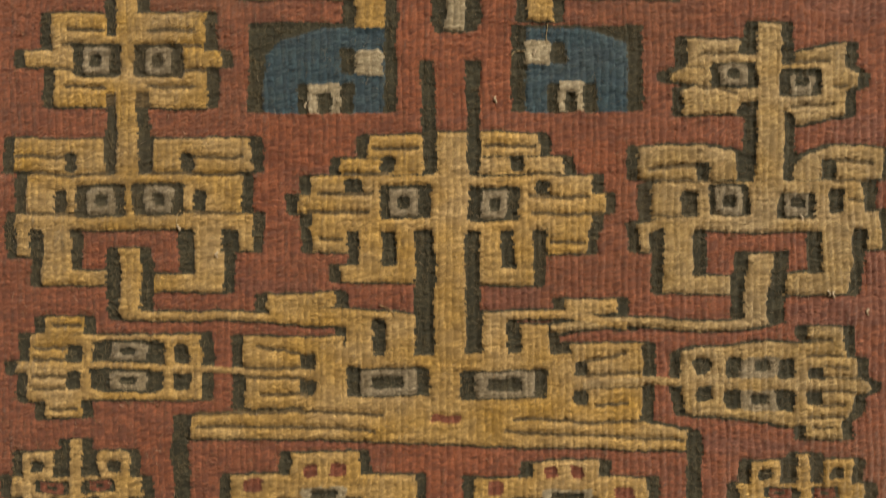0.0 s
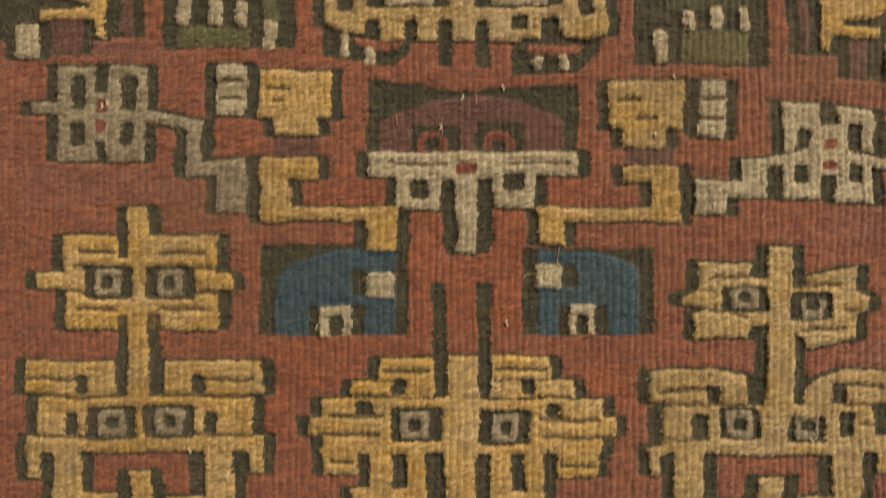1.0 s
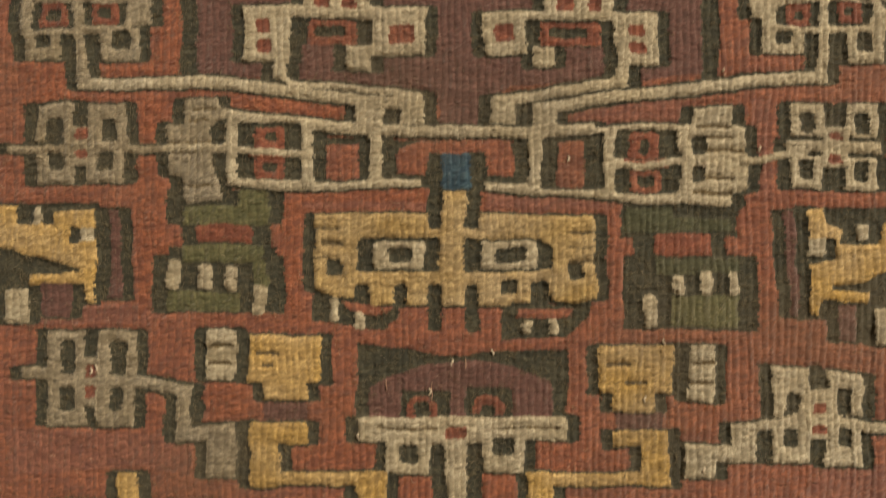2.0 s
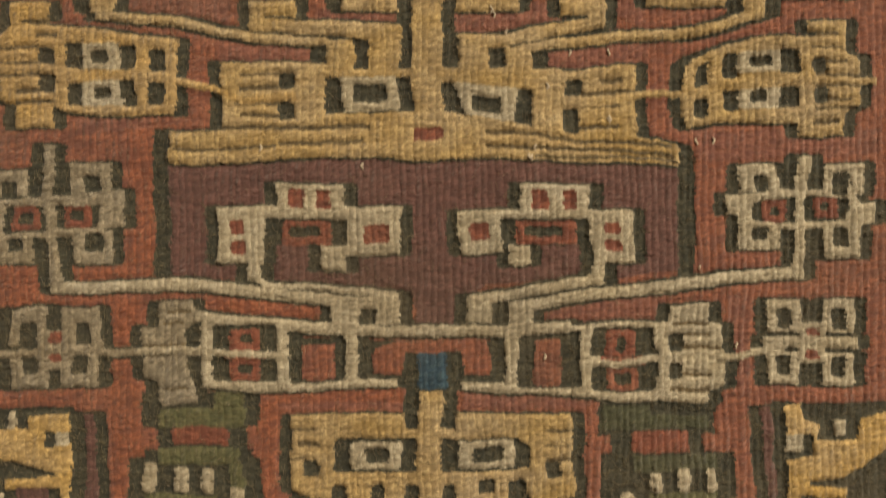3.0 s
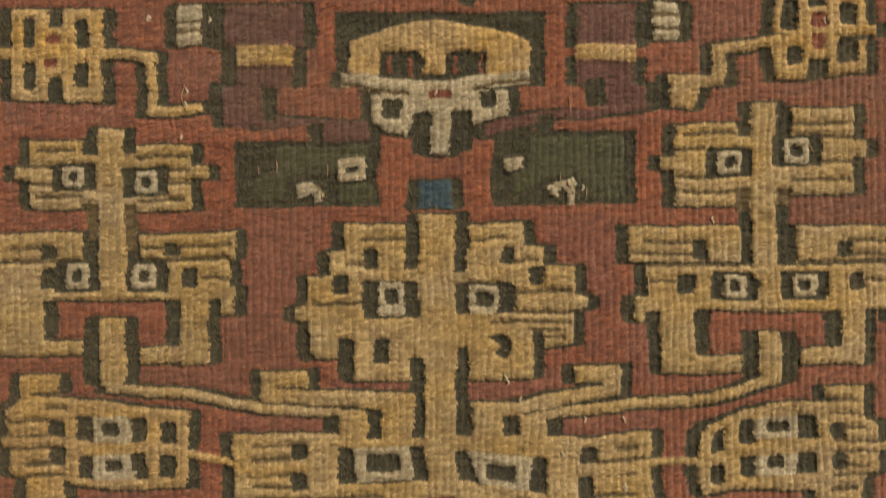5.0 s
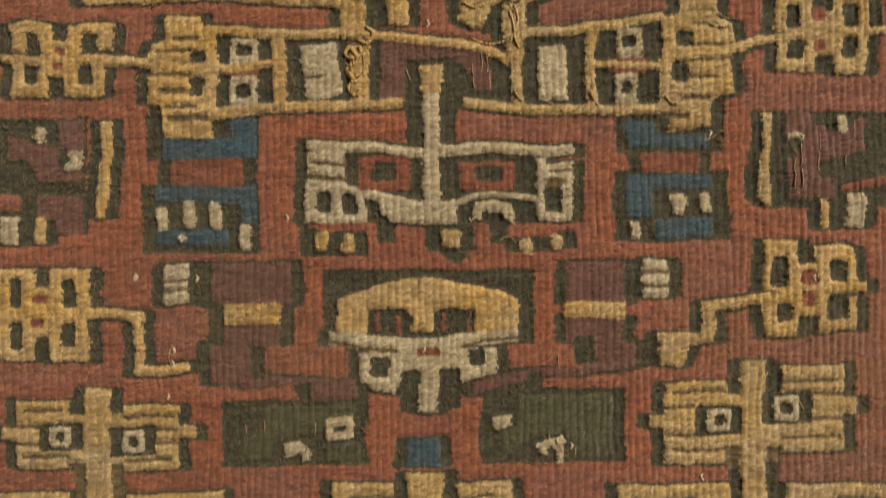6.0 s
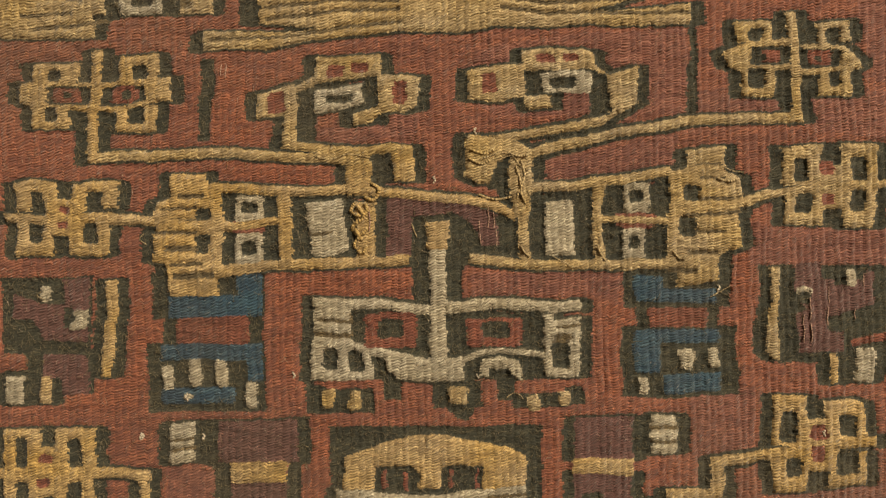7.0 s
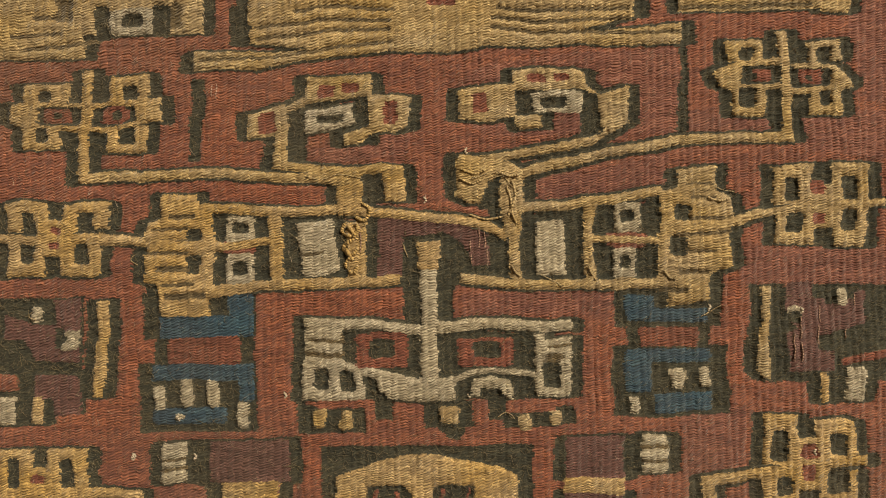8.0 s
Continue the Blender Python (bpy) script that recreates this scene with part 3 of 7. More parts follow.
m = Motif("blue_eye_block", "deep blue woven block with white eye squares")
m.backing("backing", "dark", box(-41.7, 30.8, -9.0, 51.0))
m.inlay("blue_field", "blue", shape(-38.2, 30.8, -38.2, 43.4, -34.1, 46.9, -25.3, 49.7, -11.7, 49.9, -11.8, 30.8))
m.inlay("eye_square", "pale", soft_box(-18.2, 39.0, -12.1, 44.8), soft_box(-28.6, 30.7, -21.5, 37.0))
m.inlay("pupil", "dark", soft_box(-26.5, 30.7, -23.7, 35.0), soft_box(-21.7, 39.3, -18.2, 45.4), soft_box(-21.7, 30.7, -18.4, 37.2), soft_box(-30.8, 30.7, -28.4, 37.0))
m.weave()

m = Motif("blue_eye_block", "deep blue woven block with white eye squares")
m.backing("backing", "dark", box(16.8, 31.0, 46.2, 50.3))
m.inlay("blue_field", "blue", shape(20.0, 49.7, 33.9, 49.6, 42.9, 46.5, 42.9, 31.0, 20.0, 31.0))
m.inlay("eye_square", "pale", soft_box(19.6, 41.5, 25.6, 47.0), soft_box(27.2, 31.3, 33.7, 37.8))
m.inlay("pupil", "dark", soft_box(29.3, 31.1, 31.7, 35.6), soft_box(25.7, 41.7, 28.9, 46.6), soft_box(25.1, 31.1, 27.6, 37.4), soft_box(33.2, 30.9, 36.2, 37.4))
m.weave()

m = Motif("spread_motif", "golden spread motif with broad base and two rectangular eyes")
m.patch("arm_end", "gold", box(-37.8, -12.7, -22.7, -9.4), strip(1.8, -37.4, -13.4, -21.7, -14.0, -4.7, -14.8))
m.patch("block", "gold", box(-20.4, -23.9, -14.2, -15.1), box(-11.1, -24.0, -4.7, -14.0))
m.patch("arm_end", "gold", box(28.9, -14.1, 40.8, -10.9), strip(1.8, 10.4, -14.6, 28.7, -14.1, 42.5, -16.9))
m.patch("block", "gold", box(10.0, -24.0, 15.8, -14.1), box(18.8, -24.0, 24.9, -16.6))
m.inlay("shaft", "dark", box(-14.2, -21.8, -11.1, -16.0), box(15.8, -22.8, 18.8, -16.1), box(24.9, -21.7, 27.6, -18.4), box(-23.0, -21.4, -20.4, -17.0))
m.patch("body", "gold", box(-26.8, -33.7, 30.1, -23.3), box(-26.8, -36.4, -9.1, -32.7), box(14.8, -37.9, 30.1, -32.9))
m.patch("bracket", "gold", box(-43.1, -34.8, -20.9, -19.2))
m.patch("bracket", "gold", box(29.9, -37.6, 45.8, -20.9))
m.inlay("hole", "dark", soft_box(-30.0, -26.7, -26.6, -23.1), soft_box(-30.4, -32.4, -27.1, -28.9), soft_box(30.8, -28.1, 33.8, -24.8), soft_box(30.5, -34.1, 33.8, -30.9))
m.inlay("line", "brown", strip(0.8, -39.9, -21.4, -35.5, -22.0, -29.7, -23.0), strip(0.8, -43.3, -26.0, -29.7, -26.2), strip(0.8, -43.3, -28.0, -36.7, -28.2, -29.2, -28.8), strip(0.8, -39.9, -32.0, -28.6, -32.1), strip(0.9, 33.0, -24.9, 38.7, -24.2, 42.7, -22.9), strip(0.8, 33.1, -28.1, 45.5, -27.4), strip(0.8, 33.1, -30.7, 45.5, -30.2), strip(0.8, 35.5, -34.5, 42.7, -34.0))
m.patch("base", "gold", shape(-55.0, -36.7, -36.8, -35.8, -16.7, -33.6, -1.6, -32.1, 16.0, -33.0, 30.1, -37.0, 45.8, -38.0, 56.1, -40.1, 56.1, -44.4, 28.6, -43.8, 16.0, -43.3, -11.7, -42.4, -26.8, -41.6, -55.0, -41.5))
m.inlay("line", "brown", strip(0.8, -53.7, -36.3, -44.3, -35.7, -26.7, -35.8, -11.7, -36.2), strip(0.8, -53.7, -39.1, -44.3, -38.8, -26.7, -39.2, -13.6, -39.9), strip(0.8, 16.6, -37.6, 28.6, -37.5, 34.9, -38.3, 45.2, -38.0), strip(0.8, 14.5, -40.0, 21.0, -40.6, 28.6, -40.8, 41.2, -41.4, 55.3, -42.2), strip(0.6, -43.3, -35.5, -36.8, -35.4, -29.2, -35.5))
m.inlay("bar", "dark", soft_box(-58.8, -55.3, -55.0, -36.6), soft_box(55.7, -65.2, 59.2, -40.0))
m.inlay("nose", "orange", soft_box(-1.5, -38.1, 5.6, -36.3))
m.long_eye(-10.8, -29.0, 12.3, 5.8)
m.long_eye(15.1, -29.7, 13.1, 5.8)
m.weave()

m = Motif("winged_panel", "yellow winged panel with two stacked eyes")
m.patch("body", "gold", box(-90.6, -32.9, -52.3, -18.3), box(-87.0, -18.3, -78.7, -14.6), box(-86.7, -36.7, -78.7, -32.9), box(-93.9, -26.6, -88.2, -24.3))
m.inlay("hole", "dark", soft_box(-82.1, -24.5, -78.6, -20.7), soft_box(-82.1, -30.3, -78.6, -26.2), soft_box(-58.2, -24.6, -54.9, -20.3), soft_box(-58.3, -30.8, -54.9, -26.3), soft_box(-76.4, -30.8, -74.3, -19.8), soft_box(-62.6, -30.8, -60.5, -19.9))
m.inlay("line", "brown", box(-89.5, -21.9, -82.2, -21.0), box(-89.5, -24.3, -82.2, -23.4), box(-89.5, -27.8, -82.2, -26.9), box(-89.5, -30.5, -82.2, -29.7), box(-85.7, -16.9, -79.4, -16.0), box(-85.7, -35.3, -79.4, -34.5))
m.square_eye(-68.4, -22.0, 7.8, 3.8)
m.square_eye(-68.4, -28.7, 7.8, 4.0)
m.inlay("spine", "gold", strip(1.4, -93.8, -25.3, -66.9, -25.2, -43.1, -27.0))
m.weave()

m = Motif("winged_panel", "faded tan winged panel with two stacked eyes")
m.patch("body", "tan", shape(54.2, -27.9, 54.8, -22.5, 58.9, -21.4, 66.4, -21.4, 72.7, -20.4, 80.3, -21.3, 88.5, -20.6, 90.7, -20.6, 90.7, -23.8, 94.2, -24.4, 93.7, -28.4, 96.3, -29.4, 96.3, -31.2, 93.4, -32.4, 93.1, -36.2, 91.6, -37.7, 90.4, -38.4, 90.3, -42.2, 82.4, -42.2, 82.4, -38.9, 79.0, -39.5, 66.4, -37.6, 55.7, -36.4, 54.2, -31.0), box(83.1, -20.1, 91.0, -17.3), box(88.4, -23.8, 91.0, -17.3))
m.inlay("hole", "dark", soft_box(57.6, -27.8, 60.7, -24.0), soft_box(57.8, -33.7, 61.0, -30.4), soft_box(64.3, -28.9, 67.8, -24.0), soft_box(76.0, -29.0, 79.8, -24.5), soft_box(64.3, -35.7, 68.1, -31.2), soft_box(76.0, -36.1, 79.8, -31.2), soft_box(82.8, -29.4, 86.1, -26.6), soft_box(82.2, -34.7, 86.1, -31.6))
m.inlay("line", "brown", box(83.6, -20.8, 88.5, -19.9), box(82.8, -24.2, 90.6, -23.6), box(86.0, -29.1, 94.4, -28.4), box(82.8, -32.0, 93.2, -31.4), box(85.9, -35.2, 91.2, -34.4), box(82.8, -37.7, 91.2, -36.9), box(83.8, -40.0, 88.6, -39.3), box(86.1, -26.6, 91.7, -26.1))
m.inlay("eye", "grey", shape(67.4, -24.8, 70.2, -23.6, 76.3, -23.8, 76.2, -28.1, 67.7, -28.7), soft_box(67.9, -36.1, 76.3, -31.4))
m.inlay("pupil", "dark", soft_box(70.8, -26.8, 74.4, -24.3), soft_box(70.2, -34.7, 74.3, -32.3))
m.inlay("spine", "tan", strip(1.7, 32.4, -30.0, 41.2, -29.5, 51.3, -29.1, 63.9, -29.5, 79.0, -29.8, 96.4, -30.5))
m.weave()

m = Motif("cross_motif", "yellow cross motif with four looped corners")
m.looped_cross("gold", "orange", -80.1, -52.2, 14.5, 8.3)
m.patch("stem", "gold", box(-81.4, -63.3, -78.9, -41.9))
m.weave()

m = Motif("eye_panel", "yellow stepped eye panel")
m.patch("panel", "gold", box(-32.8, -50.9, -17.2, -44.6), box(-45.7, -54.7, -4.8, -49.7), box(-45.7, -60.9, -35.6, -54.6), box(-16.8, -61.0, -4.8, -54.7))
m.inlay("inset", "orange", soft_box(-29.7, -50.0, -26.7, -47.0), soft_box(-23.8, -50.1, -20.4, -47.0), soft_box(-42.6, -53.3, -38.6, -50.5))
m.inlay("eye", "pale", soft_box(-30.7, -56.1, -20.4, -52.3))
m.inlay("pupil", "dark", soft_box(-28.8, -55.1, -22.3, -53.1))
m.weave()

m = Motif("eye_panel", "yellow stepped eye panel")
m.patch("panel", "gold", box(21.0, -51.1, 36.1, -46.8), box(8.2, -54.9, 46.8, -50.4), box(8.2, -61.1, 16.0, -54.8), box(36.1, -61.2, 46.8, -55.0))
m.inlay("inset", "orange", soft_box(23.7, -50.6, 26.4, -48.0), soft_box(29.5, -50.6, 32.5, -48.0), soft_box(11.1, -54.0, 14.6, -50.9), soft_box(39.8, -55.1, 43.8, -52.6))
m.inlay("eye", "pale", soft_box(23.4, -56.9, 35.0, -53.0))
m.inlay("pupil", "dark", soft_box(25.3, -55.8, 33.1, -53.8))
m.weave()

m = Motif("cross_motif", "yellow cross motif with four looped corners")
m.looped_cross("gold", "orange", 81.6, -54.3, 14.1, 7.8)
m.patch("stem", "gold", box(80.6, -63.9, 83.6, -45.7))
m.weave()

m = Motif("lens_motif", "purple lens-shaped motif over a pale stepped band")
m.backing("backing", "dark", shape(-18.1, 88.1, -10.6, 87.4, -0.5, 85.8, 4.6, 85.4, 10.9, 86.1, 22.2, 87.0, 29.2, 86.8, 29.2, 71.4, -18.0, 71.2))
m.inlay("dome", "purple", shape(-14.9, 71.5, -14.9, 78.4, -10.5, 80.6, -1.7, 83.5, 7.1, 84.6, 17.2, 83.0, 25.4, 79.6, 25.9, 71.7))
m.inlay("ring_ground", "dark", soft_box(-8.2, 71.3, 2.9, 77.6), soft_box(6.4, 71.4, 16.7, 78.4))
m.inlay("ring", "orange", shape(-6.6, 71.5, -6.6, 75.3, -4.2, 76.4, -1.2, 76.2, 0.3, 74.1, 0.3, 71.6))
m.inlay("ring", "orange", shape(8.0, 72.6, 8.6, 75.6, 10.9, 77.0, 13.9, 76.5, 15.2, 74.1, 14.7, 72.4))
m.inlay("pupil", "dark", soft_box(-4.7, 71.3, -1.2, 75.1), shape(10.0, 71.3, 10.4, 74.6, 12.9, 74.9, 13.4, 73.6, 12.9, 71.3))
m.patch("band", "pale", shape(-17.8, 71.4, 4.6, 71.9, 29.4, 71.8, 29.0, 66.5, 4.7, 65.9, -17.8, 65.7))
m.inlay("nose", "orange", soft_box(1.7, 66.9, 6.7, 69.4))
m.patch("loop", "pale", box(-11.6, 58.8, -1.7, 66.5), box(10.2, 59.1, 19.7, 66.8))
m.patch("stem", "pale", box(1.8, 49.4, 6.7, 66.5))
m.inlay("hole", "dark", soft_box(-8.3, 61.3, -4.0, 65.6), soft_box(12.7, 62.7, 16.8, 66.8), soft_box(-1.5, 50.5, 1.9, 65.6), soft_box(6.5, 50.6, 10.0, 65.7))
m.inlay("line", "brown", box(-13.6, 68.8, -0.1, 69.4), box(13.0, 69.0, 27.6, 69.5))
m.weave()

m = Motif("hooked_block", "yellow block above a hooked yellow bar")
m.patch("block", "gold", box(-42.0, 79.1, -25.9, 89.9), box(-38.5, 75.3, -28.9, 79.1))
m.inlay("tie", "purple", soft_box(-38.6, 70.9, -28.8, 74.7))
m.patch("hook", "gold", box(-41.8, 65.7, -28.9, 70.3), box(-41.7, 56.9, -35.2, 65.8), box(-41.7, 56.2, -11.2, 59.2), box(-18.0, 49.7, -11.5, 56.3))
m.inlay("line", "brown", box(-40.3, 85.2, -35.3, 86.1), box(-39.1, 82.4, -36.5, 83.2))
m.weave()

m = Motif("hooked_block", "yellow block above a hooked yellow bar")
m.patch("block", "gold", box(36.1, 76.9, 52.7, 87.5), box(39.2, 72.8, 48.7, 76.9))
m.inlay("tie", "purple", soft_box(40.1, 68.9, 50.7, 72.5))
m.patch("hook", "gold", box(39.2, 65.0, 52.1, 68.6), box(45.6, 55.9, 52.1, 65.0), box(20.3, 56.2, 52.1, 59.2), box(20.1, 51.1, 26.0, 56.1))
m.inlay("line", "brown", box(41.7, 78.9, 46.7, 79.7), box(37.9, 83.0, 42.9, 83.8))
m.weave()

m = Motif("pale_bar", "small pale woven bar")
m.patch("bar", "pale", soft_box(-51.3, 79.7, -45.0, 91.0))
m.inlay("line", "brown", box(-50.7, 86.9, -45.4, 87.8), box(-50.6, 83.2, -45.3, 84.0))
m.weave()

m = Motif("cross_motif", "faded grey cross motif with a stepped tail")
m.patch("loop", "grey", box(-86.9, 80.9, -78.5, 90.8))
m.patch("loop", "grey", box(-75.4, 80.5, -67.2, 90.8))
m.patch("loop", "grey", box(-86.8, 69.6, -78.4, 79.8))
m.patch("loop", "grey", box(-75.8, 69.4, -67.2, 79.6))
m.patch("bar", "grey", box(-80.8, 73.8, -72.8, 85.0))
m.patch("tail", "grey", strip(2.5, -92.4, 81.1, -86.2, 81.3, -73.7, 79.8, -65.3, 79.3, -54.3, 77.2), box(-57.8, 66.7, -54.6, 78.0), strip(3, -57.8, 67.6, -44.8, 68.4), box(-51.3, 58.0, -44.8, 69.3))
m.inlay("accent", "orange", soft_box(-78.4, 80.5, -75.6, 83.3), soft_box(-78.3, 75.9, -75.5, 78.6))
m.inlay("loop_hole", "dark", soft_box(-84.0, 81.3, -80.9, 88.9), soft_box(-72.9, 80.9, -69.4, 88.4), soft_box(-84.3, 72.9, -81.1, 78.4), soft_box(-72.4, 73.0, -69.8, 78.2))
m.weave()

m = Motif("pale_bar", "small pale woven bar")
m.patch("bar", "pale", soft_box(56.0, 75.1, 62.0, 87.7))
m.inlay("line", "brown", box(56.6, 83.3, 61.7, 84.2), box(56.6, 78.9, 61.7, 79.8))
m.weave()

m = Motif("cross_motif", "pale cream cross motif with a stepped tail")
m.patch("loop", "pale", shape(75.0, 83.1, 83.4, 83.0, 83.4, 71.9, 74.9, 71.8))
m.patch("loop", "pale", shape(86.9, 82.2, 95.3, 81.2, 95.9, 71.9, 87.3, 71.7))
m.patch("loop", "pale", box(74.8, 61.4, 83.4, 69.5))
m.patch("loop", "pale", box(86.8, 60.5, 95.3, 69.1))
m.patch("bar", "pale", box(81.3, 66.6, 89.4, 77.8))
m.patch("tail", "pale", strip(2.3, 87.3, 70.7, 94.0, 70.1, 101.9, 69.1), strip(2.4, 82.2, 71.2, 77.1, 70.4, 71.2, 69.4, 65.9, 68.9), box(65.6, 61.7, 71.4, 70.5), box(55.6, 61.9, 71.3, 65.7), box(55.6, 57.9, 62.0, 62.1))
m.inlay("accent", "orange", soft_box(83.9, 72.4, 86.7, 74.7), soft_box(83.9, 67.8, 86.8, 70.0))
m.inlay("loop_hole", "dark", shape(78.2, 76.7, 79.2, 77.7, 80.5, 77.3, 81.3, 76.1, 80.5, 73.1, 77.1, 71.8), soft_box(89.6, 71.9, 92.8, 78.1), soft_box(77.5, 65.1, 80.5, 69.2), soft_box(89.6, 65.0, 92.7, 69.2))
m.weave()

m = Motif("profile_block", "yellow profile block with a dark wedge")
m.backing("backing", "dark", box(-101.0, 96.4, -75.1, 119.1))
m.inlay("field", "gold", shape(-101.0, 118.6, -93.5, 118.6, -93.5, 114.4, -85.5, 114.4, -85.5, 116.9, -76.2, 117.7, -76.1, 96.9, -78.4, 96.9, -78.6, 101.4, -83.9, 101.1, -90.9, 100.3, -90.9, 102.8, -78.9, 104.1, -88.4, 107.1, -96.0, 109.1, -100.9, 109.3))
m.inlay("eye", "pale", soft_box(-79.8, 110.3, -76.1, 113.4), soft_box(-89.6, 114.5, -88.1, 118.5))
m.inlay("pupil", "dark", soft_box(-82.1, 109.9, -79.7, 113.6), soft_box(-93.3, 114.4, -89.6, 118.4), soft_box(-88.1, 114.4, -85.5, 118.4))
m.patch("square", "purple", soft_box(-88.5, 93.8, -81.7, 101.3))
m.patch("square", "pale", soft_box(-96.1, 92.4, -91.0, 99.8))
m.weave()

m = Motif("purple_stripe", "narrow purple stripe with dark borders")
m.patch("stripe", "purple", box(-72.9, 97.8, -70.6, 117.8))
m.weave()

m = Motif("toothed_block", "green toothed block with pale bars")
m.backing("backing", "dark", box(-60.2, 114.5, -34.3, 122.1), box(-57.2, 109.2, -36.8, 114.7), box(-60.4, 107.1, -35.8, 109.5), box(-63.7, 94.6, -34.2, 107.5))
m.inlay("green_field", "green", box(-56.7, 114.3, -37.1, 118.5), box(-44.4, 118.0, -37.9, 122.0), box(-57.1, 105.9, -38.8, 109.8), box(-41.3, 100.3, -38.0, 106.1), box(-60.2, 95.0, -44.4, 99.3))
m.inlay("tie", "orange", soft_box(-53.9, 110.3, -41.1, 114.2))
m.inlay("tooth", "pale", soft_box(-60.4, 99.7, -57.2, 106.4), soft_box(-53.4, 99.8, -50.4, 105.4), soft_box(-47.7, 99.8, -44.7, 105.4), soft_box(-41.5, 94.2, -38.6, 100.8))
m.weave()

m = Motif("mask_motif", "faded tan mask motif with two framed eyes")
m.patch("stem", "tan", box(0.8, 96.5, 6.4, 122.0))
m.patch("body", "tan", shape(-27.7, 116.9, -1.9, 117.0, 9.2, 117.0, 35.1, 116.6, 35.2, 101.5, -27.6, 101.1))
m.patch("foot", "tan", shape(-27.6, 102.3, -17.4, 102.3, -18.2, 98.4, -24.4, 98.6, -27.5, 100.4), box(-15.0, 96.8, -9.8, 102.0), box(-7.1, 96.4, -1.9, 102.0))
m.patch("foot", "tan", box(9.4, 96.6, 16.6, 102.1), box(16.6, 97.2, 21.0, 101.6), shape(25.1, 102.4, 35.6, 102.5, 35.3, 97.9, 29.8, 97.3, 25.5, 98.1))
m.inlay("hole", "dark", soft_box(-24.6, 103.1, -20.8, 106.8), soft_box(29.2, 102.5, 32.7, 106.2), soft_box(-2.3, 113.4, 0.8, 121.2), soft_box(6.3, 113.5, 9.4, 121.3), soft_box(-18.4, 96.7, -15.0, 101.2), soft_box(-10.0, 96.5, -6.9, 101.2), soft_box(-2.0, 90.5, 1.0, 100.8), soft_box(6.3, 90.5, 9.5, 100.1), soft_box(14.2, 99.1, 17.5, 102.4), soft_box(21.0, 96.6, 25.2, 101.9))
m.inlay("line", "brown", box(-27.7, 113.0, -21.7, 113.7), box(-26.0, 109.5, -20.5, 110.6), box(-27.6, 106.8, -24.2, 107.4), box(29.5, 112.8, 35.1, 113.4), box(29.7, 109.6, 35.2, 110.0), box(29.7, 106.1, 35.2, 106.9))
m.inlay("eye_ground", "dark", soft_box(-18.0, 104.1, 0.5, 111.7), shape(6.2, 111.4, 23.4, 111.5, 25.9, 109.5, 25.7, 105.0, 22.2, 104.2, 6.3, 104.1))
m.inlay("eye", "pale", soft_box(-14.8, 104.7, -2.7, 110.9), soft_box(9.8, 104.8, 22.3, 111.1))
m.inlay("pupil", "dark", soft_box(-11.4, 106.1, -5.7, 109.4), soft_box(12.9, 106.2, 19.6, 109.6))
m.weave()

m = Motif("toothed_strip", "dark strip with small pale teeth")
m.backing("strip", "dark", shape(-28.2, 99.1, -20.7, 98.2, -15.6, 97.2, -8.8, 96.7, -8.6, 93.9, -12.1, 90.9, -20.6, 92.1, -27.7, 93.3), shape(14.4, 96.8, 24.7, 96.9, 34.3, 97.7, 33.6, 94.1, 28.8, 89.8, 14.4, 89.0))
m.inlay("tie", "red", shape(-22.2, 97.8, -15.6, 96.8, -9.3, 96.2, -13.1, 94.3, -19.6, 95.6), shape(18.0, 95.8, 30.5, 96.1, 29.8, 94.0, 18.0, 93.8))
m.inlay("tooth", "pale", soft_box(-24.4, 92.9, -22.3, 98.3), soft_box(-18.3, 91.1, -15.7, 95.3), soft_box(19.3, 90.3, 21.3, 93.4), soft_box(24.9, 90.2, 27.1, 93.8))
m.weave()

m = Motif("toothed_block", "green toothed block with pale bars")
m.backing("backing", "dark", box(41.1, 111.8, 67.7, 119.2), box(43.9, 107.2, 64.7, 112.1), box(41.6, 91.0, 71.8, 107.8))
m.inlay("green_field", "forest", box(41.7, 112.9, 53.1, 118.6), box(53.1, 113.0, 66.4, 116.0), box(48.7, 103.7, 68.0, 107.1))
m.inlay("green_field", "green", box(52.1, 91.7, 67.6, 99.0))
m.inlay("tie", "orange", soft_box(48.4, 107.6, 61.7, 112.5))
m.inlay("tooth", "pale", soft_box(52.3, 99.3, 55.2, 103.5), soft_box(58.7, 99.1, 61.5, 104.3), soft_box(65.1, 99.1, 67.6, 104.2), shape(45.9, 99.0, 47.5, 99.5, 49.0, 98.0, 49.0, 91.6, 46.0, 91.6))
m.weave()

m = Motif("purple_stripe", "narrow purple stripe with dark borders")
m.patch("stripe", "purple", shape(76.9, 117.6, 79.9, 117.7, 81.1, 94.4, 78.8, 94.4, 78.4, 107.3))
m.weave()

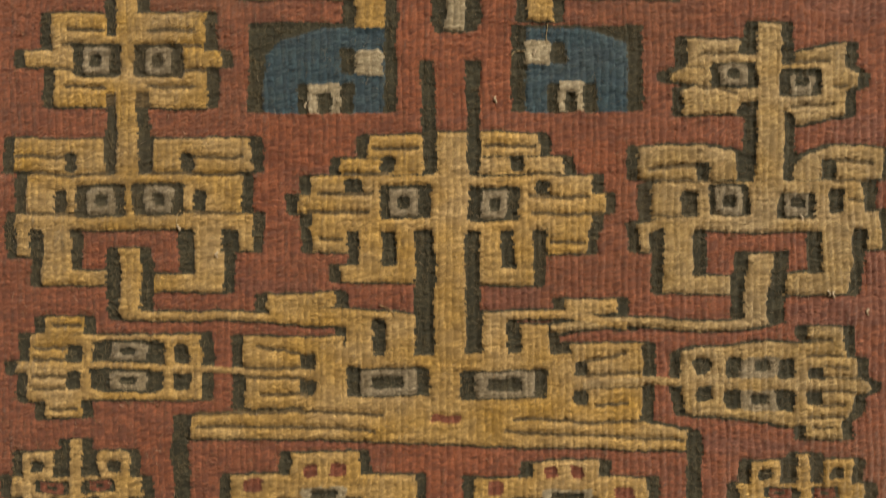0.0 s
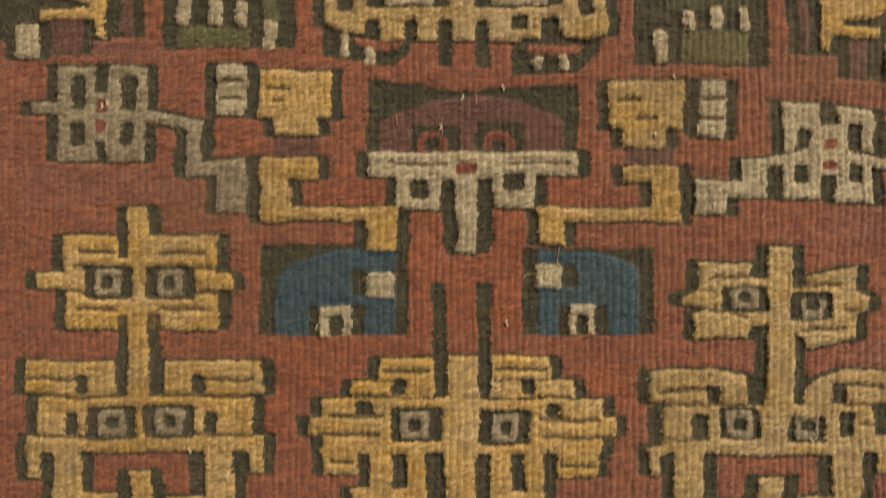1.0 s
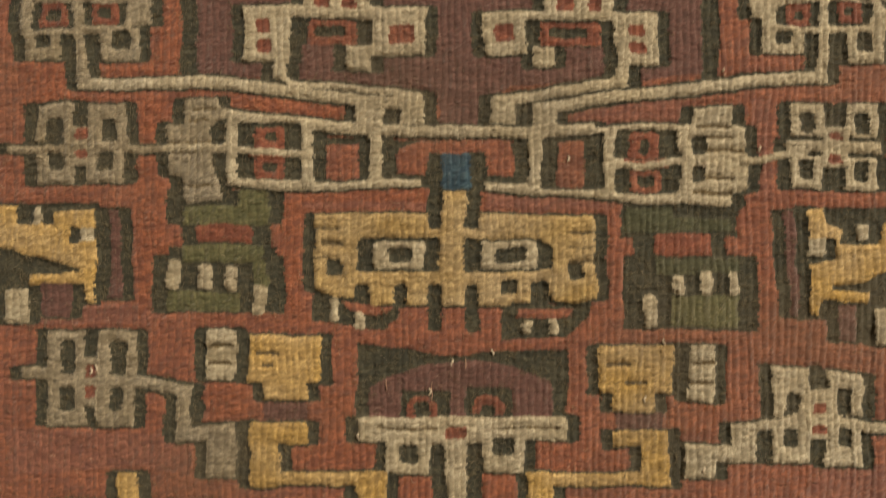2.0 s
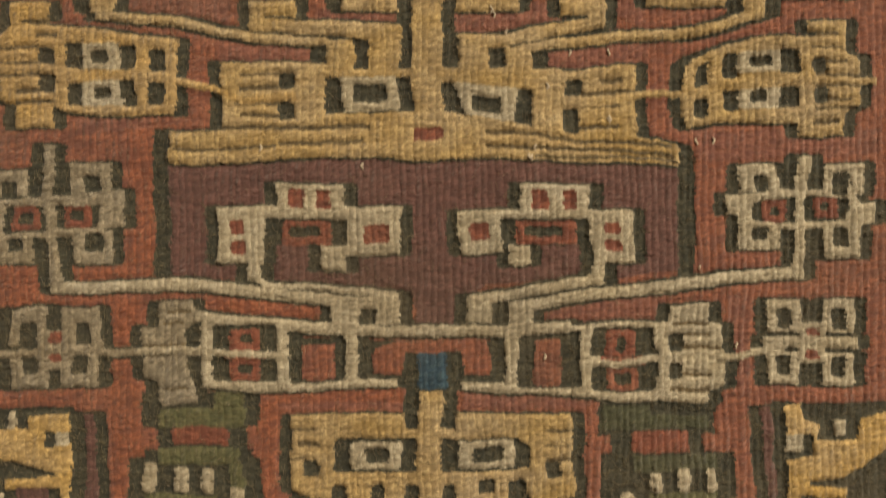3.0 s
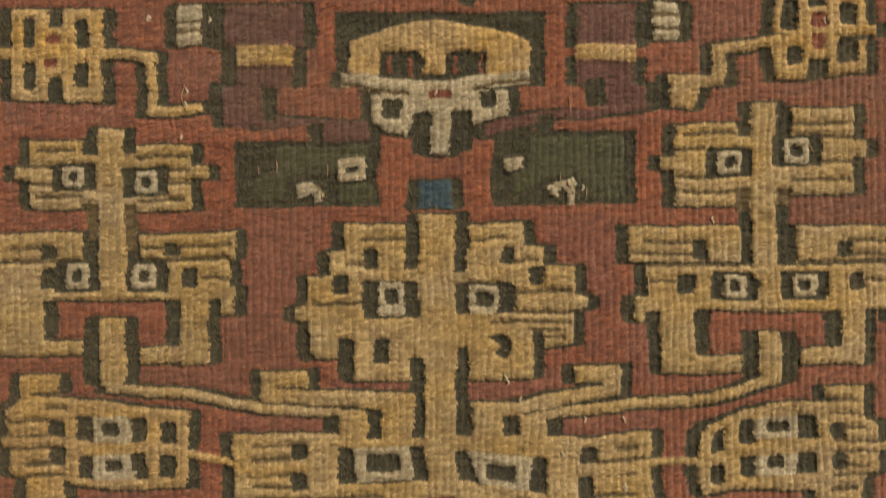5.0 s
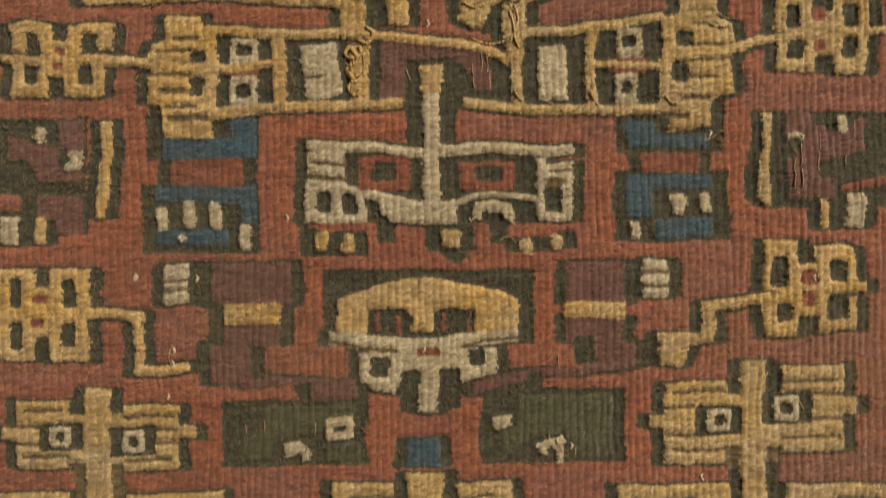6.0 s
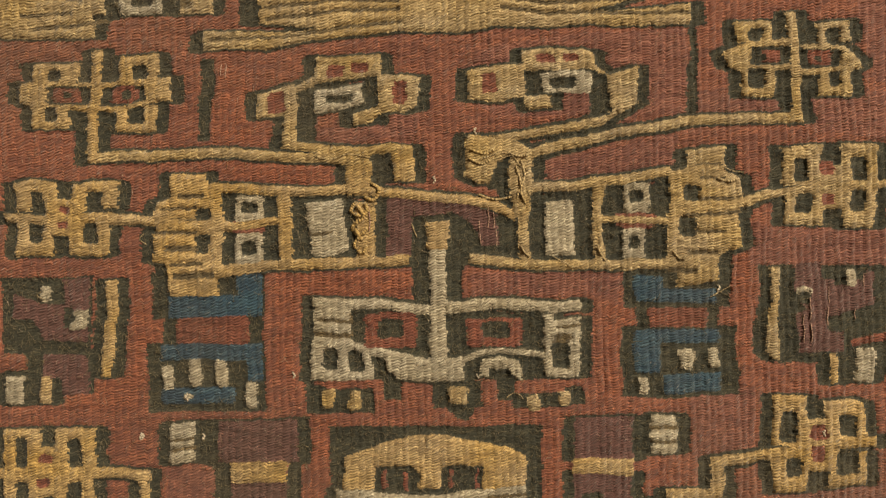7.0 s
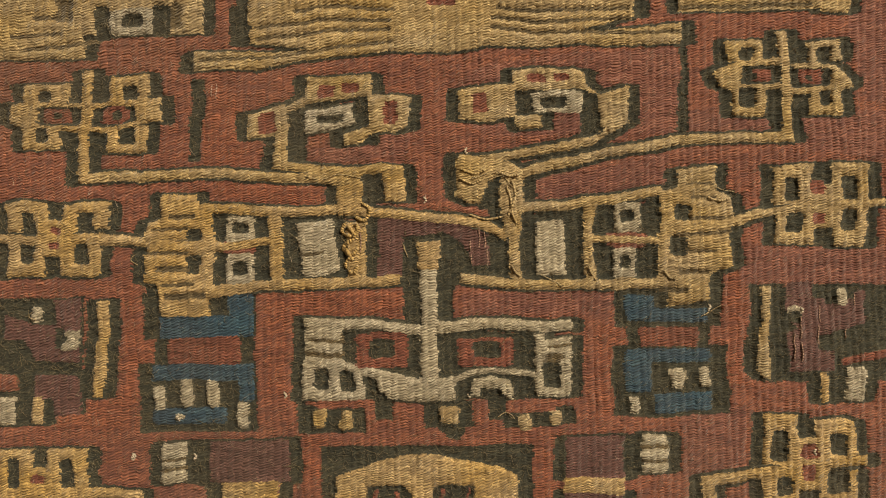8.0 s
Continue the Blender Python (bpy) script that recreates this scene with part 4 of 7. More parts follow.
m = Motif("profile_block", "yellow profile block with a dark wedge")
m.backing("backing", "dark", box(80.4, 93.5, 105.8, 118.9))
m.inlay("field", "gold", shape(82.9, 117.9, 86.7, 118.7, 87.2, 115.2, 90.8, 113.7, 90.0, 110.5, 98.8, 110.2, 99.7, 115.2, 105.8, 116.3, 105.8, 108.1, 95.7, 102.0, 88.3, 101.2, 88.3, 100.2, 96.9, 99.8, 96.7, 97.2, 90.6, 97.5, 86.5, 98.5, 85.5, 94.4, 83.5, 94.9, 82.7, 97.9, 83.7, 105.8, 89.3, 107.1, 89.0, 110.4, 82.9, 111.3))
m.inlay("eye", "pale", soft_box(82.9, 107.8, 86.9, 111.9), soft_box(93.6, 111.4, 96.5, 115.0))
m.inlay("pupil", "dark", soft_box(86.9, 107.6, 89.0, 111.9), soft_box(90.5, 110.9, 93.7, 115.2), soft_box(96.5, 110.9, 99.2, 115.5))
m.patch("square", "purple", soft_box(89.8, 88.6, 93.9, 96.8))
m.patch("square", "pale", soft_box(97.7, 87.9, 104.6, 96.0))
m.weave()

m = Motif("purple_field", "broad dull purple woven field", field=True)
m.inlay("field", "purple", shape(-54.1, 175.2, 1.0, 176.1, 59.3, 174.4, 59.2, 148.2, 43.8, 146.7, 16.0, 145.8, 11.5, 143.3, 11.5, 136.8, 0.2, 136.8, 0.2, 143.4, -4.2, 144.4, -33.0, 147.3, -54.3, 147.1))
m.weave()

m = Motif("side_bar", "tall dark woven bar")
m.inlay("bar", "dark", soft_box(-57.3, 146.2, -53.6, 180.2), soft_box(58.9, 146.8, 62.7, 176.3))
m.weave()

m = Motif("eye_panel", "pale stepped eye panel with red insets")
m.patch("panel", "pale", box(-30.5, 161.0, -15.1, 168.1), box(-43.6, 160.3, -2.5, 163.1), box(-43.5, 150.8, -33.0, 160.4), box(-15.2, 152.4, -2.6, 160.3), box(-20.7, 149.0, -14.9, 154.8))
m.patch("foot", "pale", box(-36.4, 147.0, -33.3, 156.1))
m.inlay("inset", "orange", soft_box(-27.8, 162.7, -24.5, 167.0), soft_box(-21.8, 162.7, -18.3, 166.9), soft_box(-40.6, 157.0, -37.1, 160.2), soft_box(-40.4, 152.7, -36.9, 155.7), soft_box(-11.2, 155.0, -5.0, 159.1))
m.inlay("eye_ground", "dark", soft_box(-32.9, 154.6, -15.0, 160.4))
m.inlay("eye", "orange", soft_box(-29.4, 154.6, -18.3, 159.9))
m.inlay("pupil", "dark", soft_box(-27.6, 156.4, -20.8, 158.7))
m.weave()

m = Motif("eye_panel", "pale stepped eye panel with red insets")
m.patch("panel", "pale", box(23.4, 160.9, 39.5, 167.9), box(10.4, 159.9, 49.1, 162.1), box(10.3, 152.6, 19.8, 160.9), box(39.3, 150.2, 49.1, 160.8), box(21.0, 149.8, 26.3, 154.1))
m.patch("foot", "pale", box(39.5, 146.7, 42.5, 154.5))
m.inlay("inset", "orange", soft_box(26.3, 162.3, 30.0, 166.8), soft_box(33.6, 162.3, 36.6, 166.8), soft_box(12.9, 155.5, 17.1, 159.3), soft_box(42.2, 156.7, 46.2, 159.2), soft_box(42.4, 152.9, 46.2, 155.4))
m.inlay("eye_ground", "dark", soft_box(19.7, 154.2, 39.3, 160.2))
m.inlay("eye", "orange", soft_box(23.2, 154.5, 36.6, 159.7))
m.inlay("pupil", "dark", soft_box(25.2, 156.2, 33.3, 158.5))
m.weave()

m = Motif("long_arm_band", "long pale curving band with stepped ends")
m.patch("arm", "pale", strip(2.6, -79.9, 145.7, -66.8, 145.7, -51.8, 146.1, -36.8, 144.8, -21.8, 142.7, -11.7, 141.9, -3.6, 141.9))
m.patch("arm", "pale", strip(1.5, -35.5, 148.3, -32.4, 146.0, -19.3, 145.0, -3.6, 143.4))
m.patch("block", "pale", box(-8.7, 137.1, -2.7, 143.9), box(-18.6, 135.2, -12.3, 142.2))
m.weave()

m = Motif("long_arm_band", "long pale curving band with stepped ends")
m.patch("arm", "pale", strip(2.6, 87.6, 147.8, 71.7, 147.1, 56.4, 144.6, 41.2, 143.4, 26.0, 140.5))
m.patch("arm", "pale", strip(2.3, 42.5, 146.7, 31.1, 144.7, 12.2, 142.3))
m.patch("block", "pale", box(11.4, 137.0, 17.2, 143.3), box(21.0, 135.1, 26.8, 142.0))
m.weave()

m = Motif("cross_motif", "faded grey cross motif on a tall stem")
m.patch("stem", "grey", shape(-82.0, 177.0, -79.4, 176.9, -79.3, 165.7, -79.2, 157.4, -78.2, 151.5, -77.2, 146.1, -79.7, 145.3, -80.7, 151.6, -81.2, 158.2, -81.7, 165.7))
m.patch("loop", "grey", box(-92.3, 165.8, -84.9, 171.7))
m.patch("loop", "grey", box(-75.9, 166.4, -66.9, 173.1))
m.patch("loop", "grey", box(-92.2, 151.0, -84.1, 157.5))
m.patch("loop", "grey", box(-75.1, 150.8, -66.6, 158.2))
m.patch("arm", "grey", shape(-92.7, 165.0, -90.2, 165.0, -81.3, 165.7, -81.4, 163.7, -89.8, 163.4, -89.9, 157.9, -81.2, 158.0, -81.2, 156.6, -92.4, 156.7, -92.8, 156.7))
m.patch("arm", "grey", shape(-79.4, 165.7, -75.3, 166.3, -63.7, 166.8, -63.6, 158.8, -68.0, 158.5, -75.4, 156.8, -79.2, 156.9, -79.1, 158.3, -69.6, 159.0, -69.5, 164.0, -79.1, 163.6))
m.inlay("oval_ground", "dark", soft_box(-90.0, 157.8, -81.4, 163.5), soft_box(-79.0, 158.7, -69.5, 163.8))
m.inlay("oval", "orange", soft_box(-88.4, 158.3, -82.8, 163.5), soft_box(-76.9, 158.9, -71.3, 163.8))
m.inlay("pupil", "dark", soft_box(-87.1, 159.6, -84.1, 162.1), soft_box(-75.7, 160.4, -72.8, 163.0))
m.inlay("loop_hole", "dark", soft_box(-90.7, 165.3, -87.3, 169.1), soft_box(-73.0, 166.7, -69.4, 170.3), soft_box(-89.7, 153.7, -86.3, 156.6), soft_box(-72.5, 153.4, -68.8, 157.7))
m.weave()

m = Motif("cross_motif", "pale cream cross motif on a tall stem")
m.patch("stem", "pale", shape(85.8, 173.9, 88.6, 174.1, 88.1, 167.1, 87.7, 157.4, 86.8, 146.9, 83.8, 146.5, 84.3, 152.0, 84.9, 157.8, 84.9, 167.1))
m.patch("loop", "pale", box(72.5, 165.9, 81.1, 172.0))
m.patch("loop", "pale", box(91.6, 165.3, 100.5, 172.0))
m.patch("loop", "pale", box(72.2, 152.9, 81.2, 158.6))
m.patch("loop", "pale", box(91.6, 150.9, 100.0, 158.6))
m.patch("arm", "pale", shape(69.5, 165.5, 75.1, 165.5, 81.0, 166.4, 85.0, 166.2, 85.0, 164.5, 81.0, 164.3, 75.3, 163.4, 75.3, 159.7, 80.9, 158.8, 85.0, 159.0, 84.9, 157.4, 80.9, 157.4, 75.5, 158.4, 72.1, 158.6, 72.1, 160.6, 69.5, 160.8))
m.patch("arm", "pale", shape(87.5, 166.1, 92.0, 166.3, 97.9, 165.8, 100.0, 163.5, 103.1, 163.5, 103.1, 158.7, 97.8, 158.5, 91.9, 157.9, 87.3, 157.6, 87.3, 159.3, 91.9, 159.1, 97.2, 159.8, 97.2, 164.1, 92.0, 164.8, 87.5, 164.7))
m.inlay("oval_ground", "dark", shape(75.3, 163.3, 77.6, 164.1, 83.1, 164.1, 84.8, 163.2, 84.7, 159.9, 83.1, 159.1, 77.6, 158.9, 75.3, 159.8), soft_box(87.5, 159.7, 97.3, 164.7))
m.inlay("oval", "orange", soft_box(77.3, 159.1, 82.8, 164.0), soft_box(89.8, 159.9, 95.5, 164.5))
m.inlay("pupil", "dark", soft_box(79.1, 160.5, 81.2, 162.7), soft_box(91.3, 161.5, 93.0, 163.5))
m.inlay("loop_hole", "dark", soft_box(75.7, 165.9, 78.9, 169.4), soft_box(93.8, 165.1, 97.1, 170.2), soft_box(75.3, 155.0, 78.8, 157.9), soft_box(94.1, 153.7, 97.3, 158.1))
m.weave()

m = Motif("banded_panel", "pale banded panel with clawed ends and framed windows")
m.patch("band", "pale", strip(2.5, -50.1, 138.9, -37.0, 137.7, -23.3, 136.3, -13.3, 135.8, 6.8, 135.2, 26.9, 135.4, 35.0, 135.7), strip(1.3, 34.5, 135.4, 44.6, 136.3, 57.2, 136.4))
m.patch("band", "pale", strip(2.4, -46.9, 124.3, -35.9, 123.3, -23.4, 123.6, -13.4, 123.7, -3.8, 124.2), strip(2.4, 10.5, 123.5, 19.3, 122.6, 31.9, 122.1, 44.5, 120.7, 57.1, 120.4, 65.4, 121.1))
m.patch("claw", "grey", shape(-56.3, 142.3, -48.9, 142.3, -48.0, 137.9, -50.5, 135.6, -50.3, 132.6, -60.0, 132.7, -60.1, 136.5, -56.2, 136.7), shape(-59.8, 130.7, -50.2, 130.6, -50.4, 127.6, -49.4, 125.8, -47.4, 119.8, -56.2, 119.1, -57.1, 124.7, -59.6, 125.5), box(-56.3, 130.1, -50.2, 133.4))
m.patch("upright", "pale", box(-47.0, 124.0, -44.5, 137.3), box(-30.3, 123.6, -27.7, 136.4), box(-15.3, 123.4, -12.6, 134.7), box(20.3, 122.7, 23.2, 134.6), box(36.8, 121.5, 39.4, 135.4), shape(53.4, 136.5, 56.7, 136.4, 56.8, 120.0, 53.6, 120.1, 54.4, 129.2))
m.patch("claw", "pale", shape(56.6, 140.5, 65.8, 141.0, 66.1, 136.6, 68.8, 135.9, 69.1, 130.9, 70.1, 129.0, 69.3, 122.7, 66.0, 121.7, 65.9, 118.9, 56.6, 119.0, 55.8, 120.3, 55.9, 136.1))
m.inlay("hole", "dark", soft_box(-50.2, 131.5, -47.1, 135.0), soft_box(-50.2, 127.3, -46.9, 129.9), soft_box(56.9, 130.0, 60.1, 134.2), soft_box(56.9, 124.0, 60.0, 127.9))
m.inlay("line", "brown", box(-55.7, 137.1, -50.8, 137.7), box(-59.5, 132.1, -50.3, 132.7), box(-58.9, 130.1, -50.3, 130.7), box(-55.9, 122.6, -49.4, 123.2), box(-54.5, 139.6, -49.2, 140.2), box(57.6, 136.0, 65.8, 136.7), box(60.0, 133.6, 65.8, 134.3), box(60.0, 130.6, 68.8, 131.4), box(60.2, 128.2, 69.3, 129.0), box(59.9, 124.6, 66.5, 125.3), box(57.1, 121.3, 66.0, 122.2))
m.inlay("window", "dark", soft_box(-44.4, 131.1, -30.2, 137.1), soft_box(-44.5, 124.4, -30.3, 129.5), soft_box(39.5, 129.4, 53.6, 135.6), soft_box(39.5, 121.6, 53.6, 127.3))
m.inlay("window", "dark", soft_box(-27.7, 124.2, -15.1, 134.1), soft_box(-12.6, 124.5, 0.7, 133.4), soft_box(7.2, 123.8, 20.3, 133.2), soft_box(23.2, 122.3, 36.9, 134.0))
m.inlay("square", "orange", soft_box(-40.7, 131.4, -34.2, 136.0), soft_box(-40.7, 124.7, -34.3, 129.4), soft_box(42.6, 129.7, 49.8, 135.1))
m.inlay("square", "red", soft_box(-24.9, 124.7, -17.5, 132.7), shape(-9.3, 125.9, -9.0, 131.6, -3.2, 133.1, 6.8, 133.5, 16.9, 133.1, 17.0, 125.3, 11.5, 125.4, 10.8, 130.7, -2.0, 130.8, -2.8, 125.5), soft_box(26.9, 122.7, 32.8, 133.0), soft_box(43.1, 122.0, 49.9, 127.0))
m.inlay("pupil", "dark", soft_box(-38.5, 133.0, -35.8, 135.0), soft_box(-38.9, 126.2, -35.9, 128.3), soft_box(45.1, 130.5, 47.4, 133.8), soft_box(44.9, 123.4, 48.5, 125.9))
m.inlay("spine", "pale", strip(1.5, -95.6, 131.3, -80.7, 131.2, -62.0, 131.4, -43.3, 130.8, -30.2, 130.3))
m.inlay("spine", "pale", strip(1.6, 36.7, 127.7, 45.8, 128.0, 53.6, 128.7, 58.4, 128.4, 71.1, 129.5, 82.5, 131.1))
m.patch("blue_square", "blue", box(0.5, 122.5, 7.3, 130.5))
m.weave()

m = Motif("cross_motif", "faded grey cross motif with four looped corners")
m.patch("loop", "grey", shape(-89.1, 140.6, -80.8, 141.7, -81.0, 132.5, -89.2, 132.8))
m.patch("loop", "grey", box(-78.0, 132.2, -69.4, 141.1))
m.patch("loop", "grey", box(-89.2, 123.3, -81.1, 130.4))
m.patch("loop", "grey", box(-78.1, 123.6, -69.5, 130.3))
m.patch("bar", "grey", box(-83.2, 127.1, -75.2, 136.0), strip(1.6, -95.6, 131.3, -80.7, 131.1, -60.8, 131.4))
m.inlay("accent", "orange", soft_box(-80.5, 133.2, -77.8, 135.8), soft_box(-80.6, 128.9, -77.9, 130.8))
m.inlay("loop_hole", "dark", soft_box(-86.9, 132.7, -83.2, 137.8), soft_box(-75.2, 132.6, -71.9, 137.8), soft_box(-86.5, 126.4, -83.4, 130.3), soft_box(-75.6, 126.1, -71.9, 130.2))
m.weave()

m = Motif("cross_motif", "pale cream cross motif with four looped corners")
m.looped_cross("pale", "orange", 88.8, 132.3, 11.1, 9.6)
m.weave()

m = Motif("great_tower_motif", "tan stepped tower motif with eyes and rays")
m.patch("stem", "tan", box(-1.2, 181.8, 7.1, 242.8))
m.patch("ray", "tan", shape(-17.4, 240.9, -4.0, 240.7, -4.1, 229.0, -20.8, 229.3, -20.7, 234.3, -17.4, 235.2), shape(9.7, 240.5, 22.1, 241.1, 22.8, 235.8, 26.8, 235.3, 26.5, 229.8, 9.5, 228.8))
m.patch("body", "tan", shape(-25.5, 229.1, -20.8, 229.5, -1.0, 230.5, -1.2, 217.8, -24.8, 218.1, -24.7, 219.6, -28.3, 219.9, -28.4, 222.3, -25.8, 223.1), shape(6.7, 230.3, 23.2, 231.1, 33.2, 230.9, 33.4, 224.9, 36.7, 223.5, 36.3, 221.4, 33.2, 221.0, 33.1, 213.7, 25.5, 212.8, 24.3, 217.4, 6.5, 217.6), box(-25.2, 211.9, -1.1, 219.2), box(7.1, 213.5, 27.0, 220.3))
m.patch("leg", "tan", box(-15.7, 206.4, -2.7, 216.1), shape(9.4, 215.2, 24.3, 215.9, 24.0, 206.6, 9.7, 206.3), box(-24.6, 211.2, -17.0, 218.7))
m.inlay("hole", "dark", soft_box(-13.7, 230.7, -10.3, 235.3), soft_box(-20.4, 225.4, -16.7, 229.6), soft_box(17.0, 231.9, 20.3, 235.7), soft_box(23.6, 227.0, 26.8, 231.2), soft_box(-11.2, 210.2, -7.7, 215.6), shape(14.0, 215.9, 18.3, 216.7, 19.5, 214.1, 18.5, 210.9, 15.5, 211.7, 17.3, 213.7), soft_box(-19.5, 206.6, -15.6, 215.7), soft_box(23.8, 206.6, 26.5, 217.4))
m.inlay("line", "brown", box(-14.2, 237.0, -4.3, 237.9), strip(0.8, 9.6, 236.8, 13.4, 237.2, 17.6, 238.1), box(19.8, 232.3, 25.7, 233.0), box(-24.7, 223.1, -13.7, 223.9), box(-17.7, 231.6, -12.8, 232.2), box(19.7, 225.2, 32.9, 226.2), box(19.4, 220.8, 36.1, 221.7), box(23.1, 216.8, 29.9, 217.6), box(27.0, 215.1, 31.3, 215.8), box(15.1, 218.7, 32.6, 219.4))
m.inlay("shaft", "dark", box(-4.1, 230.6, -1.0, 241.5), box(6.9, 230.0, 9.7, 243.5), box(-3.3, 192.5, -0.3, 211.3), box(6.9, 192.3, 9.9, 209.9))
m.inlay("eye_ground", "dark", soft_box(-13.8, 220.2, -0.8, 228.1), soft_box(7.0, 221.0, 19.9, 227.8))
m.inlay("eye", "pale", soft_box(-10.4, 220.7, -4.3, 227.9), soft_box(10.2, 221.1, 16.1, 227.2))
m.inlay("pupil", "dark", soft_box(-8.9, 223.2, -5.7, 226.5), soft_box(11.7, 222.5, 14.8, 225.7))
m.patch("blue_square", "blue", box(-1.1, 244.3, 6.0, 250.4))
m.weave()

m = Motif("tower_motif", "tan stepped tower motif with two eyed tiers")
m.patch("lower_tier", "tan", box(-93.9, 233.8, -74.4, 239.8), box(-62.4, 233.6, -41.5, 239.4), box(-94.1, 227.4, -42.7, 233.2), box(-94.2, 224.9, -41.3, 227.4))
m.patch("hook", "tan", box(-44.5, 221.1, -41.5, 225.3))
m.patch("leg", "tan", box(-94.0, 213.6, -83.4, 225.9), box(-94.2, 213.3, -74.7, 216.1))
m.patch("leg", "tan", box(-53.3, 210.6, -47.3, 225.4), box(-62.5, 211.0, -47.3, 214.5))
m.inlay("hole", "dark", soft_box(-84.0, 233.9, -80.5, 237.1), soft_box(-56.7, 234.6, -53.3, 237.7), soft_box(-84.1, 227.7, -80.6, 232.2), soft_box(-53.3, 227.3, -50.0, 231.8))
m.inlay("line", "brown", box(-62.1, 236.1, -56.7, 236.9), box(-53.4, 236.2, -42.2, 237.0), box(-90.1, 236.0, -83.8, 236.9), box(-62.2, 233.5, -42.8, 234.3), box(-90.2, 233.3, -75.1, 234.2), box(-49.2, 228.9, -42.9, 229.8))
m.square_eye(-75.9, 230.2, 5.3, 5.5)
m.square_eye(-61.3, 230.0, 5.5, 5.3)
m.inlay("frame", "dark", box(-83.4, 217.8, -80.1, 225.1), box(-56.5, 215.1, -53.3, 224.5), box(-74.7, 206.6, -71.2, 221.0), box(-65.5, 206.4, -62.5, 220.9))
m.patch("foot", "tan", box(-71.1, 206.4, -65.5, 220.9))
m.patch("band", "tan", strip(2.1, -70.1, 206.0, -64.3, 205.3, -58.7, 204.5, -50.0, 203.9, -42.6, 202.1, -32.6, 200.3, -18.9, 199.8))
m.weave()

m = Motif("tower_motif", "tan stepped tower motif with two eyed tiers")
m.patch("lower_tier", "tan", box(45.3, 231.6, 70.2, 239.6), box(82.4, 231.2, 105.5, 239.2), box(49.1, 223.9, 102.7, 230.9), box(46.5, 220.8, 104.4, 224.1))
m.patch("hook", "tan", box(46.4, 218.7, 49.1, 223.2), box(102.7, 218.2, 104.9, 222.5))
m.patch("leg", "tan", box(52.1, 207.3, 59.8, 221.2), box(52.0, 207.4, 69.8, 211.1))
m.patch("leg", "tan", box(92.2, 208.8, 97.0, 220.7), box(82.1, 208.8, 96.9, 212.3))
m.inlay("hole", "dark", soft_box(59.8, 231.9, 63.0, 236.7), soft_box(91.3, 232.6, 94.3, 236.0), soft_box(55.9, 224.4, 60.1, 228.7), soft_box(93.8, 225.0, 97.1, 229.0))
m.inlay("line", "brown", box(48.0, 235.7, 59.6, 236.6), box(94.3, 235.5, 105.3, 236.3), box(46.0, 233.0, 59.8, 233.8), box(49.2, 230.4, 69.9, 231.2), box(82.7, 231.3, 105.2, 232.1), box(49.7, 227.0, 56.0, 227.8), box(97.1, 226.9, 102.7, 227.7), box(94.5, 232.7, 105.3, 233.5))
m.square_eye(68.8, 226.2, 5.3, 5.0)
m.square_eye(84.3, 226.5, 5.3, 5.0)
m.inlay("frame", "dark", box(59.6, 212.0, 62.8, 220.5), box(88.4, 212.6, 91.9, 220.1), box(69.9, 205.9, 73.7, 216.3), box(78.5, 204.6, 82.0, 216.2))
m.patch("foot", "tan", box(73.7, 204.5, 78.5, 216.0))
m.patch("band", "tan", strip(2.3, 77.6, 205.5, 73.4, 204.7, 69.0, 203.0, 58.9, 201.3, 42.5, 200.2, 33.7, 199.5, 27.5, 198.8, 20.5, 197.1))
m.weave()

m = Motif("spread_motif", "tan spread motif with broad base and two rectangular eyes")
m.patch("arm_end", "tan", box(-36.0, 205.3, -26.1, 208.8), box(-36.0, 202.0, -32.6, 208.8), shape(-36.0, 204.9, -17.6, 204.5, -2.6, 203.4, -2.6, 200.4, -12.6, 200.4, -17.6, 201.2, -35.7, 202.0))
m.patch("block", "tan", box(-19.1, 192.6, -13.0, 200.2), box(-10.0, 192.5, -2.8, 203.1))
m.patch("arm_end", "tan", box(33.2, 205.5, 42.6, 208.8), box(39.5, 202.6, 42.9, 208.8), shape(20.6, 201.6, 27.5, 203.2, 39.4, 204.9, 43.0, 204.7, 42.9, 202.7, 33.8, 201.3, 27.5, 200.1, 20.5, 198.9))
m.patch("block", "tan", box(10.5, 191.8, 17.4, 201.5), box(20.5, 191.7, 26.8, 198.6), box(10.5, 198.5, 21.2, 201.5))
m.inlay("shaft", "dark", box(-12.9, 194.5, -9.9, 200.3), box(17.4, 192.5, 20.5, 198.3), soft_box(26.9, 193.0, 30.7, 198.1), soft_box(-23.1, 194.7, -19.2, 199.1))
m.patch("body", "tan", box(-25.2, 179.7, 33.6, 193.8))
m.patch("bracket", "tan", box(-42.3, 180.7, -18.8, 195.1))
m.patch("bracket", "tan", shape(27.4, 193.1, 49.9, 194.1, 50.2, 178.1, 27.3, 179.1))
m.inlay("hole", "dark", soft_box(-29.4, 189.1, -26.1, 192.6), soft_box(-29.4, 182.6, -25.8, 186.4), soft_box(34.0, 187.7, 37.5, 191.4), soft_box(33.5, 179.4, 37.0, 184.7))
m.inlay("line", "brown", box(-37.9, 192.1, -29.2, 192.7), box(-38.0, 188.9, -29.2, 190.0), box(-39.6, 185.6, -29.3, 186.3), box(-38.0, 182.9, -29.3, 183.8), box(41.8, 189.9, 47.0, 191.1), box(37.4, 187.6, 50.1, 188.5), box(36.8, 184.9, 46.5, 185.6), box(37.0, 180.1, 46.4, 181.1))
